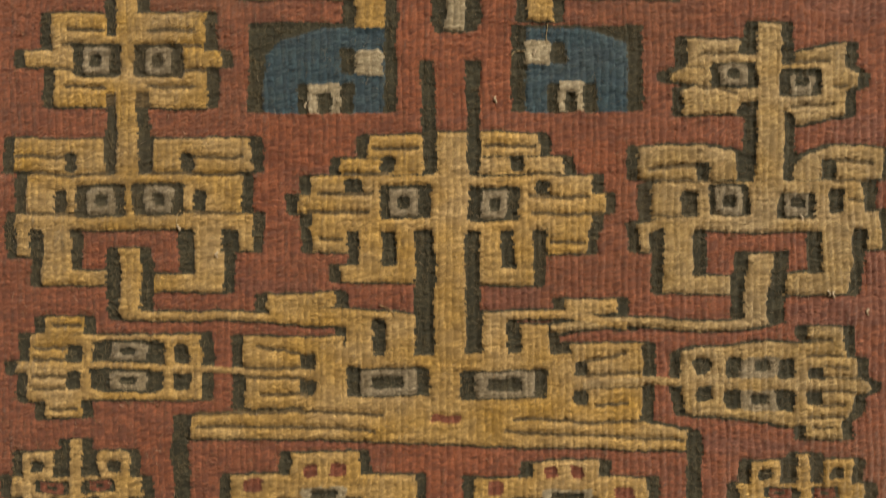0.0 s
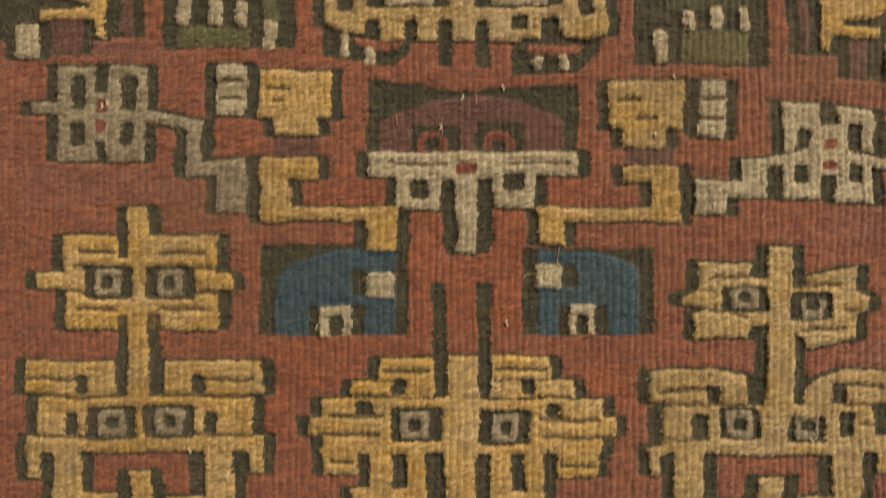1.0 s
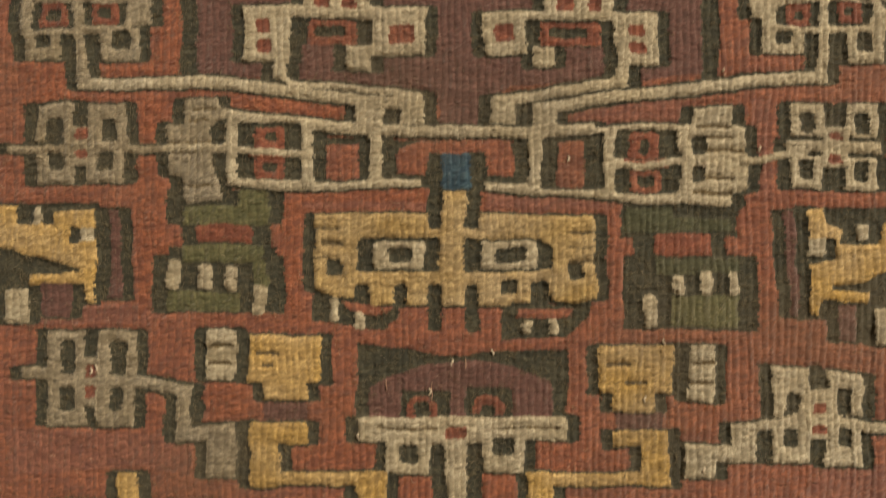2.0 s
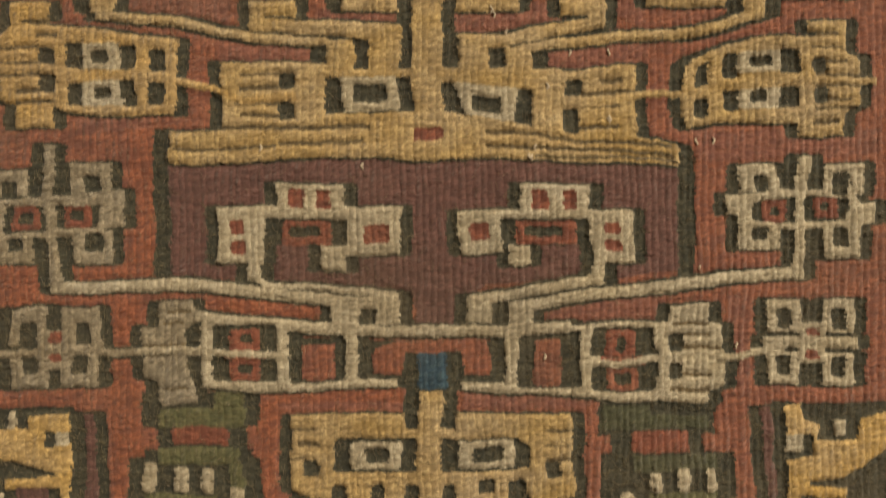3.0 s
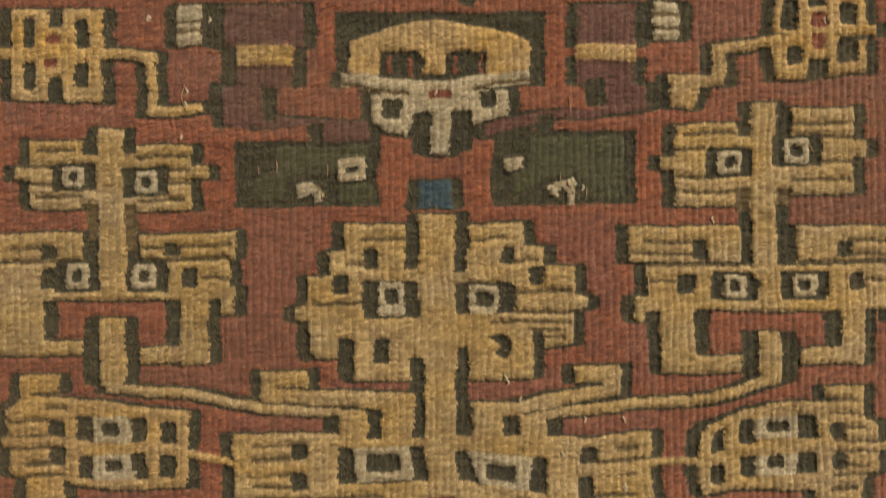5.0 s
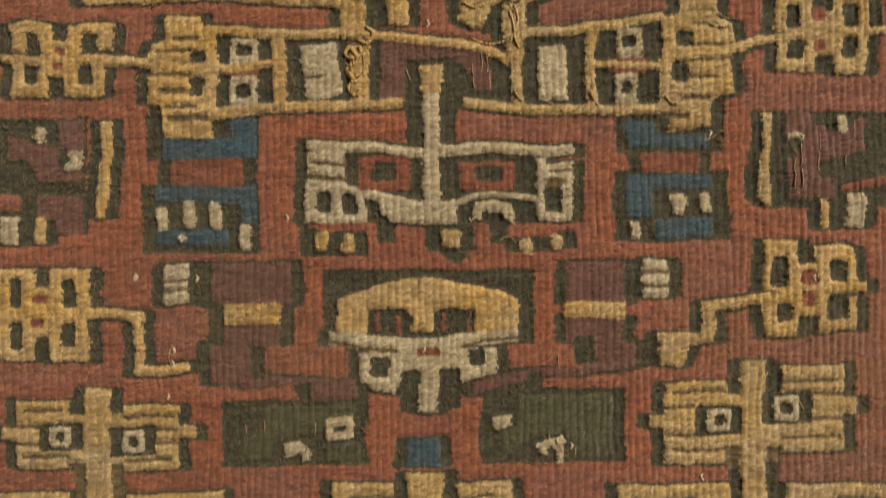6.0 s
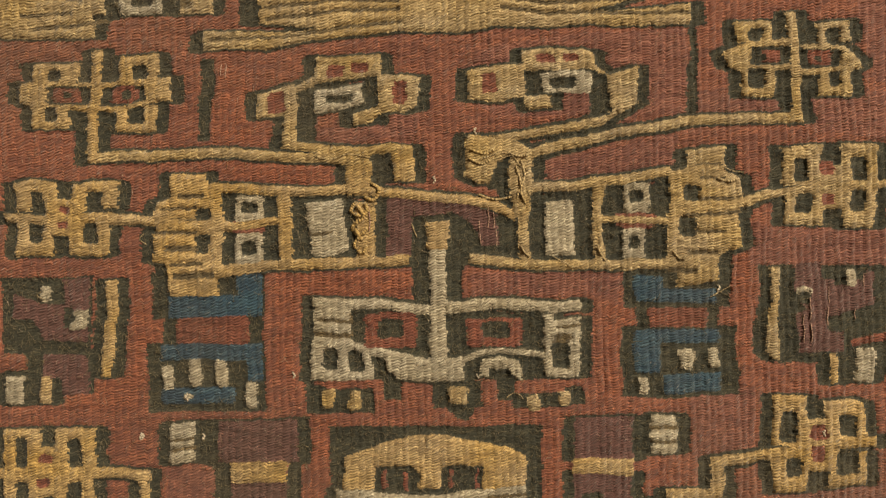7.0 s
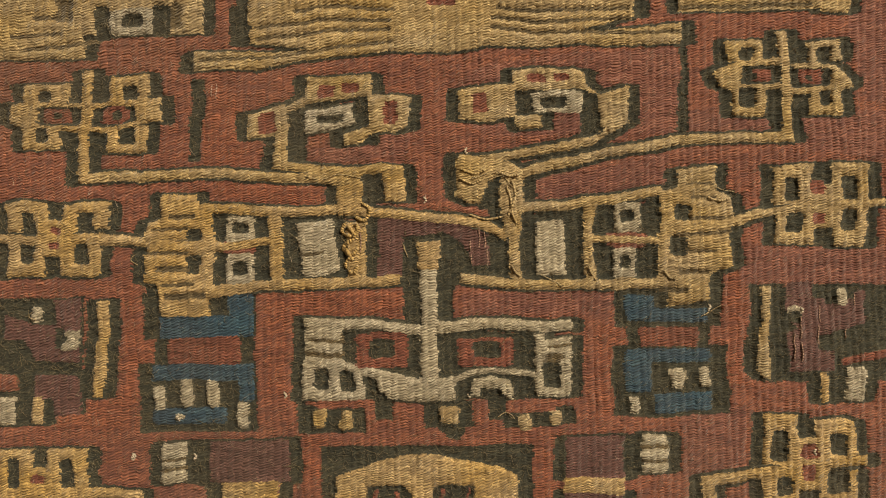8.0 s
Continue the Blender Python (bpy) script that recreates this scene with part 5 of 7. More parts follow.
m.patch("base", "tan", shape(-53.8, 179.8, -42.8, 180.1, -19.1, 181.2, -9.0, 183.6, -0.3, 184.3, 6.0, 184.5, 16.0, 180.6, 27.3, 179.8, 49.9, 178.1, 59.4, 176.3, 59.1, 171.6, 49.9, 172.3, 32.3, 173.2, 17.2, 173.8, 0.9, 173.1, -6.6, 174.2, -22.9, 174.2, -32.9, 172.8, -53.5, 172.8))
m.inlay("line", "brown", strip(1, -42.5, 180.4, -27.8, 180.7, -9.3, 180.7), strip(0.9, -30.1, 177.1, -20.4, 177.4, -11.0, 177.6), strip(0.7, -52.6, 176.2, -40.3, 175.8, -30.4, 176.4), strip(0.9, 16.2, 179.4, 27.3, 179.0, 33.6, 177.9, 57.5, 176.0), strip(0.9, 16.6, 176.5, 27.3, 176.0, 38.6, 175.8, 57.5, 173.7), strip(0.7, 27.3, 174.2, 44.9, 173.7, 58.7, 172.6))
m.inlay("nose", "orange", soft_box(0.2, 177.9, 6.7, 180.9))
m.inlay("eye_ground", "dark", shape(-19.8, 191.7, 0.1, 192.1, -0.0, 184.5, -12.8, 183.4, -19.0, 183.7), shape(6.7, 190.7, 9.8, 190.2, 26.7, 189.0, 26.7, 180.8, 22.3, 181.3, 10.8, 183.2, 6.6, 184.5))
m.inlay("eye", "pale", shape(-16.3, 191.9, -3.4, 192.2, -3.0, 185.3, -3.5, 184.5, -14.8, 183.8), shape(9.4, 190.6, 23.7, 189.2, 22.5, 181.3, 10.8, 183.5))
m.inlay("pupil", "dark", soft_box(-13.1, 186.2, -5.9, 190.4), shape(13.2, 187.7, 19.9, 186.7, 19.7, 183.2, 13.5, 184.1))
m.inlay("spine", "tan", strip(1.3, -18.7, 192.7, -5.2, 192.8, 7.3, 193.3))
m.weave()

m = Motif("winged_panel", "yellow winged panel with two stacked eyes")
m.patch("body", "yellow", box(-88.7, 205.0, -80.1, 209.0), box(-88.7, 202.2, -86.1, 209.0), shape(-91.6, 201.0, -88.5, 204.1, -77.4, 203.6, -69.9, 202.9, -62.5, 201.4, -51.9, 200.2, -52.0, 183.4, -67.7, 183.2, -76.3, 184.2, -79.4, 185.4, -79.5, 180.8, -87.6, 180.9, -87.5, 186.2, -91.2, 187.0), box(-93.3, 193.2, -89.9, 195.1))
m.inlay("hole", "dark", soft_box(-82.6, 194.8, -79.1, 198.5), soft_box(-82.7, 188.7, -78.9, 192.7), soft_box(-76.7, 194.2, -72.9, 199.9), soft_box(-64.4, 193.4, -60.8, 198.8), soft_box(-76.5, 185.9, -73.0, 191.1), soft_box(-64.5, 185.5, -60.9, 191.0), soft_box(-58.3, 193.0, -54.6, 198.0), soft_box(-58.4, 185.7, -54.7, 190.5))
m.inlay("line", "brown", box(-85.8, 204.0, -80.1, 205.0), box(-82.8, 200.9, -78.1, 201.8), box(-91.3, 198.4, -82.4, 199.1), box(-91.3, 195.1, -82.4, 195.7), box(-91.4, 192.3, -82.5, 193.0), box(-87.7, 188.4, -82.3, 189.6), box(-87.5, 186.1, -79.3, 186.9))
m.inlay("eye", "pale", soft_box(-73.2, 193.4, -64.2, 199.7), soft_box(-73.3, 185.6, -64.2, 191.2))
m.inlay("pupil", "dark", soft_box(-70.7, 195.2, -66.8, 198.2), soft_box(-70.3, 187.3, -66.4, 189.7))
m.inlay("spine", "yellow", strip(1.7, -93.3, 194.5, -80.0, 194.0, -67.5, 192.8, -51.4, 190.8, -45.2, 189.6, -42.1, 188.6, -37.7, 186.6, -32.7, 187.0, -25.2, 187.7))
m.weave()

m = Motif("winged_panel", "tan winged panel with two stacked eyes")
m.patch("body", "tan", shape(60.4, 193.9, 62.7, 196.0, 66.5, 197.8, 71.5, 199.0, 76.6, 200.2, 86.7, 200.5, 97.0, 200.8, 97.3, 196.5, 99.9, 196.2, 100.0, 184.9, 96.7, 183.2, 96.2, 178.2, 85.8, 178.0, 85.8, 181.0, 70.1, 181.7, 65.1, 180.9, 60.8, 180.0, 59.8, 186.4, 59.8, 189.5), box(87.6, 201.6, 97.0, 204.0), box(94.0, 199.3, 97.0, 204.0))
m.inlay("hole", "dark", shape(63.2, 194.3, 65.7, 195.3, 65.9, 190.2, 62.6, 189.0), soft_box(62.6, 182.4, 65.8, 186.5), soft_box(69.5, 191.6, 73.1, 197.0), soft_box(81.7, 192.1, 86.1, 197.4), soft_box(69.4, 184.3, 73.1, 188.9), soft_box(81.7, 184.7, 85.8, 189.2), soft_box(88.9, 192.0, 92.4, 195.5), soft_box(89.0, 185.4, 92.4, 189.0))
m.inlay("line", "brown", box(89.8, 200.6, 94.8, 201.6), box(88.9, 197.7, 96.5, 198.3), box(92.2, 194.5, 97.4, 195.2), box(89.2, 191.3, 99.8, 192.1), box(89.1, 189.0, 99.8, 189.7), box(92.2, 185.8, 97.7, 186.5), box(89.1, 183.9, 99.2, 184.6), box(89.1, 180.8, 95.4, 181.9))
m.inlay("eye", "pale", soft_box(72.8, 192.7, 82.0, 197.2), soft_box(72.7, 184.7, 81.9, 189.2))
m.inlay("pupil", "dark", soft_box(75.8, 193.9, 80.2, 196.1), soft_box(75.5, 186.1, 79.3, 188.8))
m.inlay("spine", "tan", strip(1.6, 38.7, 185.7, 46.2, 186.5, 52.5, 187.7, 58.8, 187.5, 65.1, 188.9, 70.2, 190.7, 76.5, 191.4, 87.9, 190.8, 103.3, 190.3))
m.weave()

m = Motif("dome_mask_motif", "yellow domed mask motif with a pale jaw")
m.backing("backing", "dark", box(-19.0, 270.6, 27.5, 287.5))
m.inlay("dome", "yellow", shape(-16.1, 273.9, -16.0, 280.7, -12.0, 282.2, -4.6, 284.9, 4.1, 285.6, 14.0, 284.4, 21.4, 282.0, 24.2, 280.6, 23.8, 273.3))
m.inlay("socket", "dark", shape(-9.5, 278.7, -1.6, 278.9, 0.5, 277.1, 0.2, 272.7, -9.6, 273.3), shape(5.1, 278.0, 7.7, 279.0, 14.7, 278.7, 14.3, 272.7, 5.0, 272.6))
m.inlay("inset", "orange", box(-7.8, 274.0, -6.7, 278.0), box(-3.2, 273.2, -2.1, 277.4), box(6.7, 273.8, 7.8, 277.9), box(12.9, 273.7, 13.6, 278.2))
m.patch("jaw", "pale", strip(3, -17.4, 272.7, -9.7, 271.8, -2.3, 271.0, 5.1, 270.6, 12.6, 272.0, 23.6, 272.5))
m.patch("jaw", "pale", shape(-10.6, 269.6, -2.3, 270.2, -2.4, 262.5, -3.4, 260.1, -7.4, 261.1, -10.7, 263.1), shape(-2.5, 271.2, 11.6, 271.0, 11.5, 265.8, 5.9, 265.4, 5.8, 256.1, 2.0, 255.9, 1.3, 265.2, -2.6, 266.3), shape(10.1, 270.5, 18.8, 269.9, 19.2, 264.1, 13.7, 263.2, 11.5, 262.2, 10.3, 265.5))
m.inlay("hole", "dark", soft_box(-8.3, 264.2, -4.6, 268.7), soft_box(12.8, 266.1, 16.5, 269.9), soft_box(-2.1, 256.2, 1.7, 265.5), soft_box(6.1, 256.6, 11.1, 265.4))
m.inlay("line", "brown", strip(0.9, -17.1, 271.9, -11.0, 270.8, -2.9, 269.5), strip(0.8, 11.3, 270.3, 16.3, 271.7, 23.5, 271.8))
m.inlay("nose", "orange", soft_box(1.2, 268.5, 6.7, 270.2))
m.weave()

m = Motif("stepped_block", "dark purple block with a yellow stripe")
m.patch("block", "purple", box(-43.4, 279.9, -25.7, 289.6), box(-40.7, 271.1, -28.3, 276.2), box(-43.8, 262.8, -35.2, 271.8), shape(-42.0, 265.3, -35.2, 265.7, -22.2, 263.8, -11.6, 263.7, -11.6, 258.9, -21.3, 259.1, -24.7, 262.6, -42.0, 261.9))
m.inlay("stripe", "yellow", box(-40.7, 275.8, -28.3, 280.5))
m.inlay("hole", "dark", soft_box(-44.2, 271.2, -40.6, 280.4), soft_box(-28.1, 270.3, -25.3, 280.2), soft_box(-35.2, 263.9, -31.4, 270.7), soft_box(-24.3, 258.8, -21.5, 263.1))
m.inlay("tie", "red", soft_box(-31.2, 265.7, -13.8, 271.0), shape(-44.0, 262.6, -37.1, 261.5, -24.9, 262.6, -25.0, 259.1, -44.0, 259.4))
m.weave()

m = Motif("stepped_block", "dark purple block with a yellow stripe")
m.patch("block", "purple", box(34.9, 279.6, 47.3, 288.6), shape(34.8, 276.9, 46.9, 276.7, 47.1, 271.2, 50.1, 270.7, 50.0, 265.8, 38.6, 264.2, 27.4, 263.1, 13.7, 259.6, 13.7, 262.6, 26.2, 265.1, 39.8, 266.2, 40.6, 270.9, 34.7, 271.0))
m.inlay("stripe", "yellow", box(34.5, 276.2, 47.3, 279.9))
m.inlay("hole", "dark", soft_box(36.7, 266.6, 41.0, 272.2), soft_box(25.7, 260.4, 29.2, 264.4))
m.inlay("tie", "red", shape(22.2, 269.6, 36.7, 270.4, 36.6, 266.0, 22.2, 265.4), shape(29.2, 262.8, 39.8, 263.7, 54.8, 264.7, 54.7, 262.7, 39.8, 261.7, 29.2, 260.8))
m.weave()

m = Motif("pale_bar", "small pale woven bar")
m.patch("bar", "pale", soft_box(-53.0, 280.4, -47.5, 289.2))
m.inlay("line", "brown", box(-53.2, 285.2, -47.3, 285.9), box(-53.2, 283.1, -47.3, 283.9))
m.weave()

m = Motif("pale_bar", "small pale woven bar")
m.patch("bar", "pale", soft_box(51.2, 280.4, 57.2, 289.2))
m.inlay("line", "brown", box(51.0, 286.0, 57.4, 286.9), box(51.0, 282.8, 57.3, 283.6))
m.weave()

m = Motif("cross_motif", "yellow cross motif with a stepped tail")
m.patch("loop", "yellow", box(-89.6, 279.5, -81.1, 288.7))
m.patch("loop", "yellow", box(-77.9, 279.3, -69.1, 288.5))
m.patch("loop", "yellow", box(-89.8, 268.6, -81.3, 278.0))
m.patch("loop", "yellow", box(-78.2, 268.2, -70.1, 277.8))
m.patch("bar", "yellow", box(-84.0, 273.7, -75.1, 284.4))
m.patch("tail", "yellow", strip(2.3, -92.2, 279.2, -78.7, 278.4, -67.6, 278.8, -57.5, 278.1), box(-60.2, 265.2, -57.8, 279.4), strip(2.1, -60.5, 266.1, -54.3, 266.0, -47.9, 267.1))
m.inlay("accent", "orange", soft_box(-81.3, 281.1, -78.6, 282.9), soft_box(-82.1, 275.8, -79.0, 278.0))
m.inlay("loop_hole", "dark", soft_box(-87.0, 280.2, -84.1, 286.7), soft_box(-75.2, 279.9, -72.3, 286.0), soft_box(-87.2, 271.0, -84.2, 277.1), soft_box(-75.5, 271.4, -72.5, 276.9))
m.weave()

m = Motif("cross_motif", "yellow cross motif with a stepped tail")
m.patch("loop", "yellow", box(77.6, 281.8, 85.6, 292.5))
m.patch("loop", "yellow", shape(89.3, 291.3, 94.9, 292.2, 98.2, 291.2, 98.6, 283.3, 89.6, 282.4))
m.patch("loop", "yellow", shape(77.7, 279.8, 85.3, 279.7, 85.3, 271.9, 78.0, 271.4))
m.patch("loop", "yellow", box(89.8, 272.6, 98.4, 280.1))
m.patch("bar", "yellow", box(83.4, 276.4, 91.8, 287.2))
m.patch("tail", "yellow", strip(2.3, 101.0, 282.4, 91.1, 282.0, 82.3, 280.7, 72.4, 279.4, 64.6, 278.0), box(64.5, 270.5, 67.3, 279.2), shape(54.6, 272.7, 67.3, 272.7, 67.3, 270.3, 62.0, 270.1, 60.0, 265.4, 54.5, 266.0))
m.inlay("accent", "orange", soft_box(86.1, 282.8, 89.4, 285.9), soft_box(86.1, 278.4, 89.1, 281.6))
m.inlay("loop_hole", "dark", soft_box(79.8, 282.5, 83.5, 289.0), soft_box(92.4, 283.5, 96.0, 288.3), soft_box(80.6, 274.9, 83.5, 279.0), soft_box(91.7, 275.2, 96.2, 280.1))
m.weave()

m = Motif("dark_green_panel", "dark green woven panel with worn pale squares")
m.backing("backing", "dark", box(-40.9, 244.8, -9.4, 259.4))
m.inlay("green_field", "forest", shape(-32.2, 257.8, -18.6, 258.1, -18.7, 252.1, -29.8, 251.5, -31.1, 246.8, -38.3, 246.4, -37.2, 251.1, -32.3, 252.1), box(-18.5, 245.8, -10.1, 249.9), box(-18.3, 255.2, -12.4, 258.1))
m.inlay("square", "pale", soft_box(-18.5, 250.4, -12.4, 255.3), shape(-28.1, 249.8, -24.3, 250.4, -22.2, 248.2, -21.6, 245.9, -23.5, 245.7, -24.4, 248.0, -26.2, 247.0, -27.9, 246.5))
m.inlay("pupil", "dark", soft_box(-16.7, 252.0, -14.0, 253.3))
m.weave()

m = Motif("dark_green_panel", "dark green woven panel with worn pale squares")
m.backing("backing", "dark", box(15.2, 244.5, 47.3, 261.0))
m.inlay("green_field", "forest", shape(23.6, 259.2, 44.1, 259.9, 44.6, 245.7, 34.6, 245.6, 33.9, 250.8, 27.2, 250.7, 23.5, 248.5, 19.7, 247.1, 19.8, 251.5, 23.5, 252.5))
m.inlay("square", "pale", shape(17.8, 254.6, 22.3, 255.2, 22.5, 253.0, 19.8, 252.0, 18.0, 252.6), shape(27.2, 249.2, 33.4, 250.7, 33.7, 244.5, 31.9, 244.5, 31.5, 247.6, 30.3, 248.7, 29.2, 247.7, 29.6, 246.3, 27.9, 247.2))
m.weave()

m = Motif("tower_motif", "tan stepped tower motif with two eyed tiers")
m.patch("stem", "tan", box(-70.9, 225.1, -65.2, 262.5))
m.patch("upper_tier", "tan", box(-85.9, 245.1, -73.7, 260.1), box(-62.7, 244.5, -50.3, 258.6), box(-89.3, 251.3, -46.5, 254.0), box(-73.8, 246.2, -62.6, 256.8))
m.inlay("line", "brown", box(-84.2, 257.7, -74.9, 258.5), box(-62.6, 255.7, -50.8, 256.5), box(-85.9, 254.3, -78.9, 255.1), box(-57.7, 252.7, -50.3, 253.5), box(-85.9, 250.3, -79.0, 251.2), box(-57.8, 249.7, -50.3, 250.6), box(-84.4, 247.5, -73.8, 248.4), box(-62.8, 246.3, -51.6, 247.1), box(-73.3, 238.2, -70.9, 246.3), box(-65.3, 235.6, -62.8, 246.2))
m.square_eye(-76.0, 252.1, 4.7, 4.7)
m.square_eye(-60.7, 250.8, 5.0, 4.7)
m.weave()

m = Motif("tower_motif", "tan stepped tower motif with two eyed tiers")
m.patch("stem", "tan", box(72.5, 228.3, 78.2, 266.5))
m.patch("upper_tier", "tan", box(55.4, 244.0, 69.3, 262.0), box(81.6, 246.2, 95.3, 265.3), box(52.6, 252.0, 61.5, 255.0), box(92.9, 254.6, 98.6, 258.1), box(69.3, 247.6, 81.5, 259.0))
m.inlay("line", "brown", box(57.3, 259.3, 69.1, 260.1), box(81.7, 261.5, 94.1, 262.3), box(55.4, 256.1, 62.2, 256.9), box(88.5, 258.4, 95.3, 259.3), box(55.9, 249.8, 62.8, 250.7), box(87.8, 252.9, 95.3, 253.8), box(57.2, 246.6, 69.0, 247.4), box(81.6, 249.0, 94.6, 249.8), box(69.2, 242.7, 72.5, 247.6), box(78.2, 243.8, 81.2, 247.5))
m.square_eye(67.6, 253.3, 5.2, 5.0)
m.square_eye(83.1, 256.0, 5.7, 5.5)
m.weave()

m = Motif("faded_ground", "faded dull red ground weave", field=True)
m.inlay("field", "rose", shape(13.2, 320.7, 45.0, 319.8, 44.7, 314.9, 26.5, 315.8, 12.9, 314.8))
m.weave()

m = Motif("faded_ground", "faded dull red ground weave", field=True)
m.inlay("field", "rose", shape(27.0, 346.6, 43.1, 347.0, 57.9, 350.4, 57.8, 343.0, 45.4, 341.4, 26.9, 338.4))
m.weave()

m = Motif("faded_ground", "faded dull red ground weave", field=True)
m.inlay("field", "rose", shape(72.4, 329.7, 87.2, 328.9, 114.5, 329.6, 114.3, 318.4, 94.5, 320.7, 73.5, 321.7))
m.weave()

m = Motif("faded_ground", "faded dull red ground weave", field=True)
m.inlay("field", "rose", shape(17.7, 369.8, 33.7, 372.2, 60.8, 373.2, 61.2, 354.5, 45.7, 354.6, 18.6, 354.6, 11.3, 359.9, 11.4, 366.0))
m.weave()

m = Motif("faded_ground", "faded dull red ground weave", field=True)
m.inlay("field", "rose", shape(98.1, 392.7, 116.7, 392.3, 116.1, 357.9, 102.6, 360.6, 97.9, 375.5))
m.weave()

m = Motif("faded_ground", "faded dull red ground weave", field=True)
m.inlay("field", "rose", shape(61.8, 359.4, 84.0, 358.5, 83.2, 354.1, 61.7, 354.0))
m.weave()

m = Motif("faded_ground", "faded dull red ground weave", field=True)
m.inlay("field", "rose", shape(-20.7, 356.1, 2.6, 355.4, 1.3, 350.7, -15.9, 349.6, -22.0, 350.7))
m.weave()

m = Motif("faded_ground", "faded dull red ground weave", field=True)
m.inlay("field", "rose", shape(88.3, 359.7, 114.9, 357.9, 114.7, 347.4, 87.6, 349.8))
m.weave()

m = Motif("bright_ground", "bright brick-red ground weave", field=True)
m.inlay("field", "brick", shape(-42.5, 367.0, -36.7, 366.9, -35.4, 355.9, -33.1, 349.7, -42.7, 349.6))
m.weave()

m = Motif("bright_ground", "bright brick-red ground weave", field=True)
m.inlay("field", "brick", shape(-40.6, 345.9, -17.0, 344.5, -17.1, 340.3, -40.1, 342.5))
m.weave()

m = Motif("bright_ground", "bright brick-red ground weave", field=True)
m.inlay("field", "brick", shape(-28.8, 321.8, -0.3, 321.5, -0.4, 316.3, -19.1, 316.0, -28.9, 315.2))
m.weave()

m = Motif("purple_profile", "dull purple profile block with pale squares")
m.backing("backing", "dark", box(-89.1, 295.8, -69.8, 321.6))
m.inlay("field", "purple", box(-75.9, 314.6, -70.5, 321.3), shape(-86.7, 318.1, -81.0, 315.6, -70.4, 315.4, -70.5, 307.4, -80.6, 307.7, -82.9, 311.9, -86.8, 312.2), box(-80.9, 299.5, -70.9, 304.7), box(-76.8, 295.9, -70.9, 300.2))
m.inlay("notch", "dark", box(-75.9, 310.5, -73.9, 314.9), box(-84.2, 316.8, -80.9, 319.0))
m.inlay("square", "pale", soft_box(-80.9, 316.0, -78.7, 319.7), shape(-74.1, 313.9, -72.8, 314.6, -70.4, 314.4, -70.7, 310.2, -74.2, 310.2, -74.1, 311.7, -72.9, 312.4))
m.patch("square", "pale", soft_box(-88.5, 294.2, -84.7, 300.2))
m.patch("stripe", "yellow", shape(-66.7, 320.3, -63.9, 320.5, -63.9, 312.2, -64.7, 305.5, -65.6, 299.7, -68.2, 299.7, -67.1, 306.1, -66.5, 312.3))
m.patch("stripe", "yellow", box(-81.5, 294.3, -79.1, 300.1))
m.inlay("tie", "red", soft_box(-89.7, 301.3, -84.3, 304.8))
m.weave()

m = Motif("toothed_block", "blue toothed block with pale bars")
m.backing("backing", "dark", box(-56.7, 311.6, -32.3, 322.2), box(-54.3, 305.7, -32.9, 312.3), box(-57.8, 291.6, -32.5, 306.6))
m.inlay("blue_field", "blue", box(-53.3, 311.7, -33.1, 316.6), box(-38.1, 311.8, -32.7, 321.2), box(-54.9, 302.7, -33.1, 306.1), box(-36.6, 298.1, -33.2, 302.8), box(-55.3, 293.3, -39.7, 296.8))
m.inlay("tie", "orange", soft_box(-51.5, 306.2, -36.1, 311.8))
m.inlay("tooth", "pale", soft_box(-54.9, 296.5, -52.4, 301.6), soft_box(-49.2, 297.1, -46.6, 302.7), soft_box(-43.4, 296.9, -40.9, 302.7), soft_box(-37.2, 292.3, -34.5, 297.9), soft_box(-50.5, 294.2, -48.8, 295.7))
m.weave()

m = Motif("toothed_block", "blue toothed block with pale bars")
m.backing("backing", "dark", box(45.7, 312.6, 69.0, 320.6), box(48.3, 307.8, 66.5, 313.1), box(45.3, 292.7, 70.4, 308.5))
m.inlay("blue_field", "blue", shape(48.2, 319.7, 54.5, 319.5, 54.8, 316.7, 66.1, 316.5, 66.3, 313.5, 48.6, 313.9), box(48.0, 304.5, 66.7, 307.6), box(47.9, 298.2, 53.7, 305.0), box(54.3, 293.6, 66.5, 297.8))
m.inlay("tie", "orange", soft_box(51.0, 308.1, 64.0, 312.6))
m.inlay("tooth", "pale", shape(57.5, 303.1, 60.7, 303.5, 61.2, 301.3, 60.1, 298.6, 58.4, 298.6, 57.5, 300.8), soft_box(64.1, 298.9, 66.6, 303.4), soft_box(48.3, 293.5, 50.8, 297.3))
m.weave()

m = Motif("tan_stripe", "narrow tan stripe with dark borders")
m.patch("stripe", "tan", shape(77.8, 321.0, 80.4, 321.0, 79.8, 311.7, 79.5, 304.3, 79.7, 299.9, 78.0, 300.7, 76.8, 302.5, 77.1, 308.1, 77.8, 313.0))
m.weave()

m = Motif("purple_profile", "worn purple profile block with pale squares")
m.backing("backing", "dark", box(81.5, 299.8, 106.4, 320.6))
m.inlay("field", "purple", shape(83.8, 321.5, 89.2, 321.4, 90.0, 317.7, 98.3, 317.3, 99.1, 319.4, 101.2, 319.3, 101.0, 311.9, 90.5, 309.7, 89.1, 302.3, 83.4, 302.4, 83.6, 310.4, 86.3, 311.6, 83.6, 314.1), box(83.5, 302.1, 93.6, 306.5))
m.inlay("notch", "dark", soft_box(84.1, 312.8, 87.3, 315.4), box(92.1, 316.3, 96.3, 320.4))
m.patch("square", "pale", soft_box(95.8, 295.7, 100.5, 303.0))
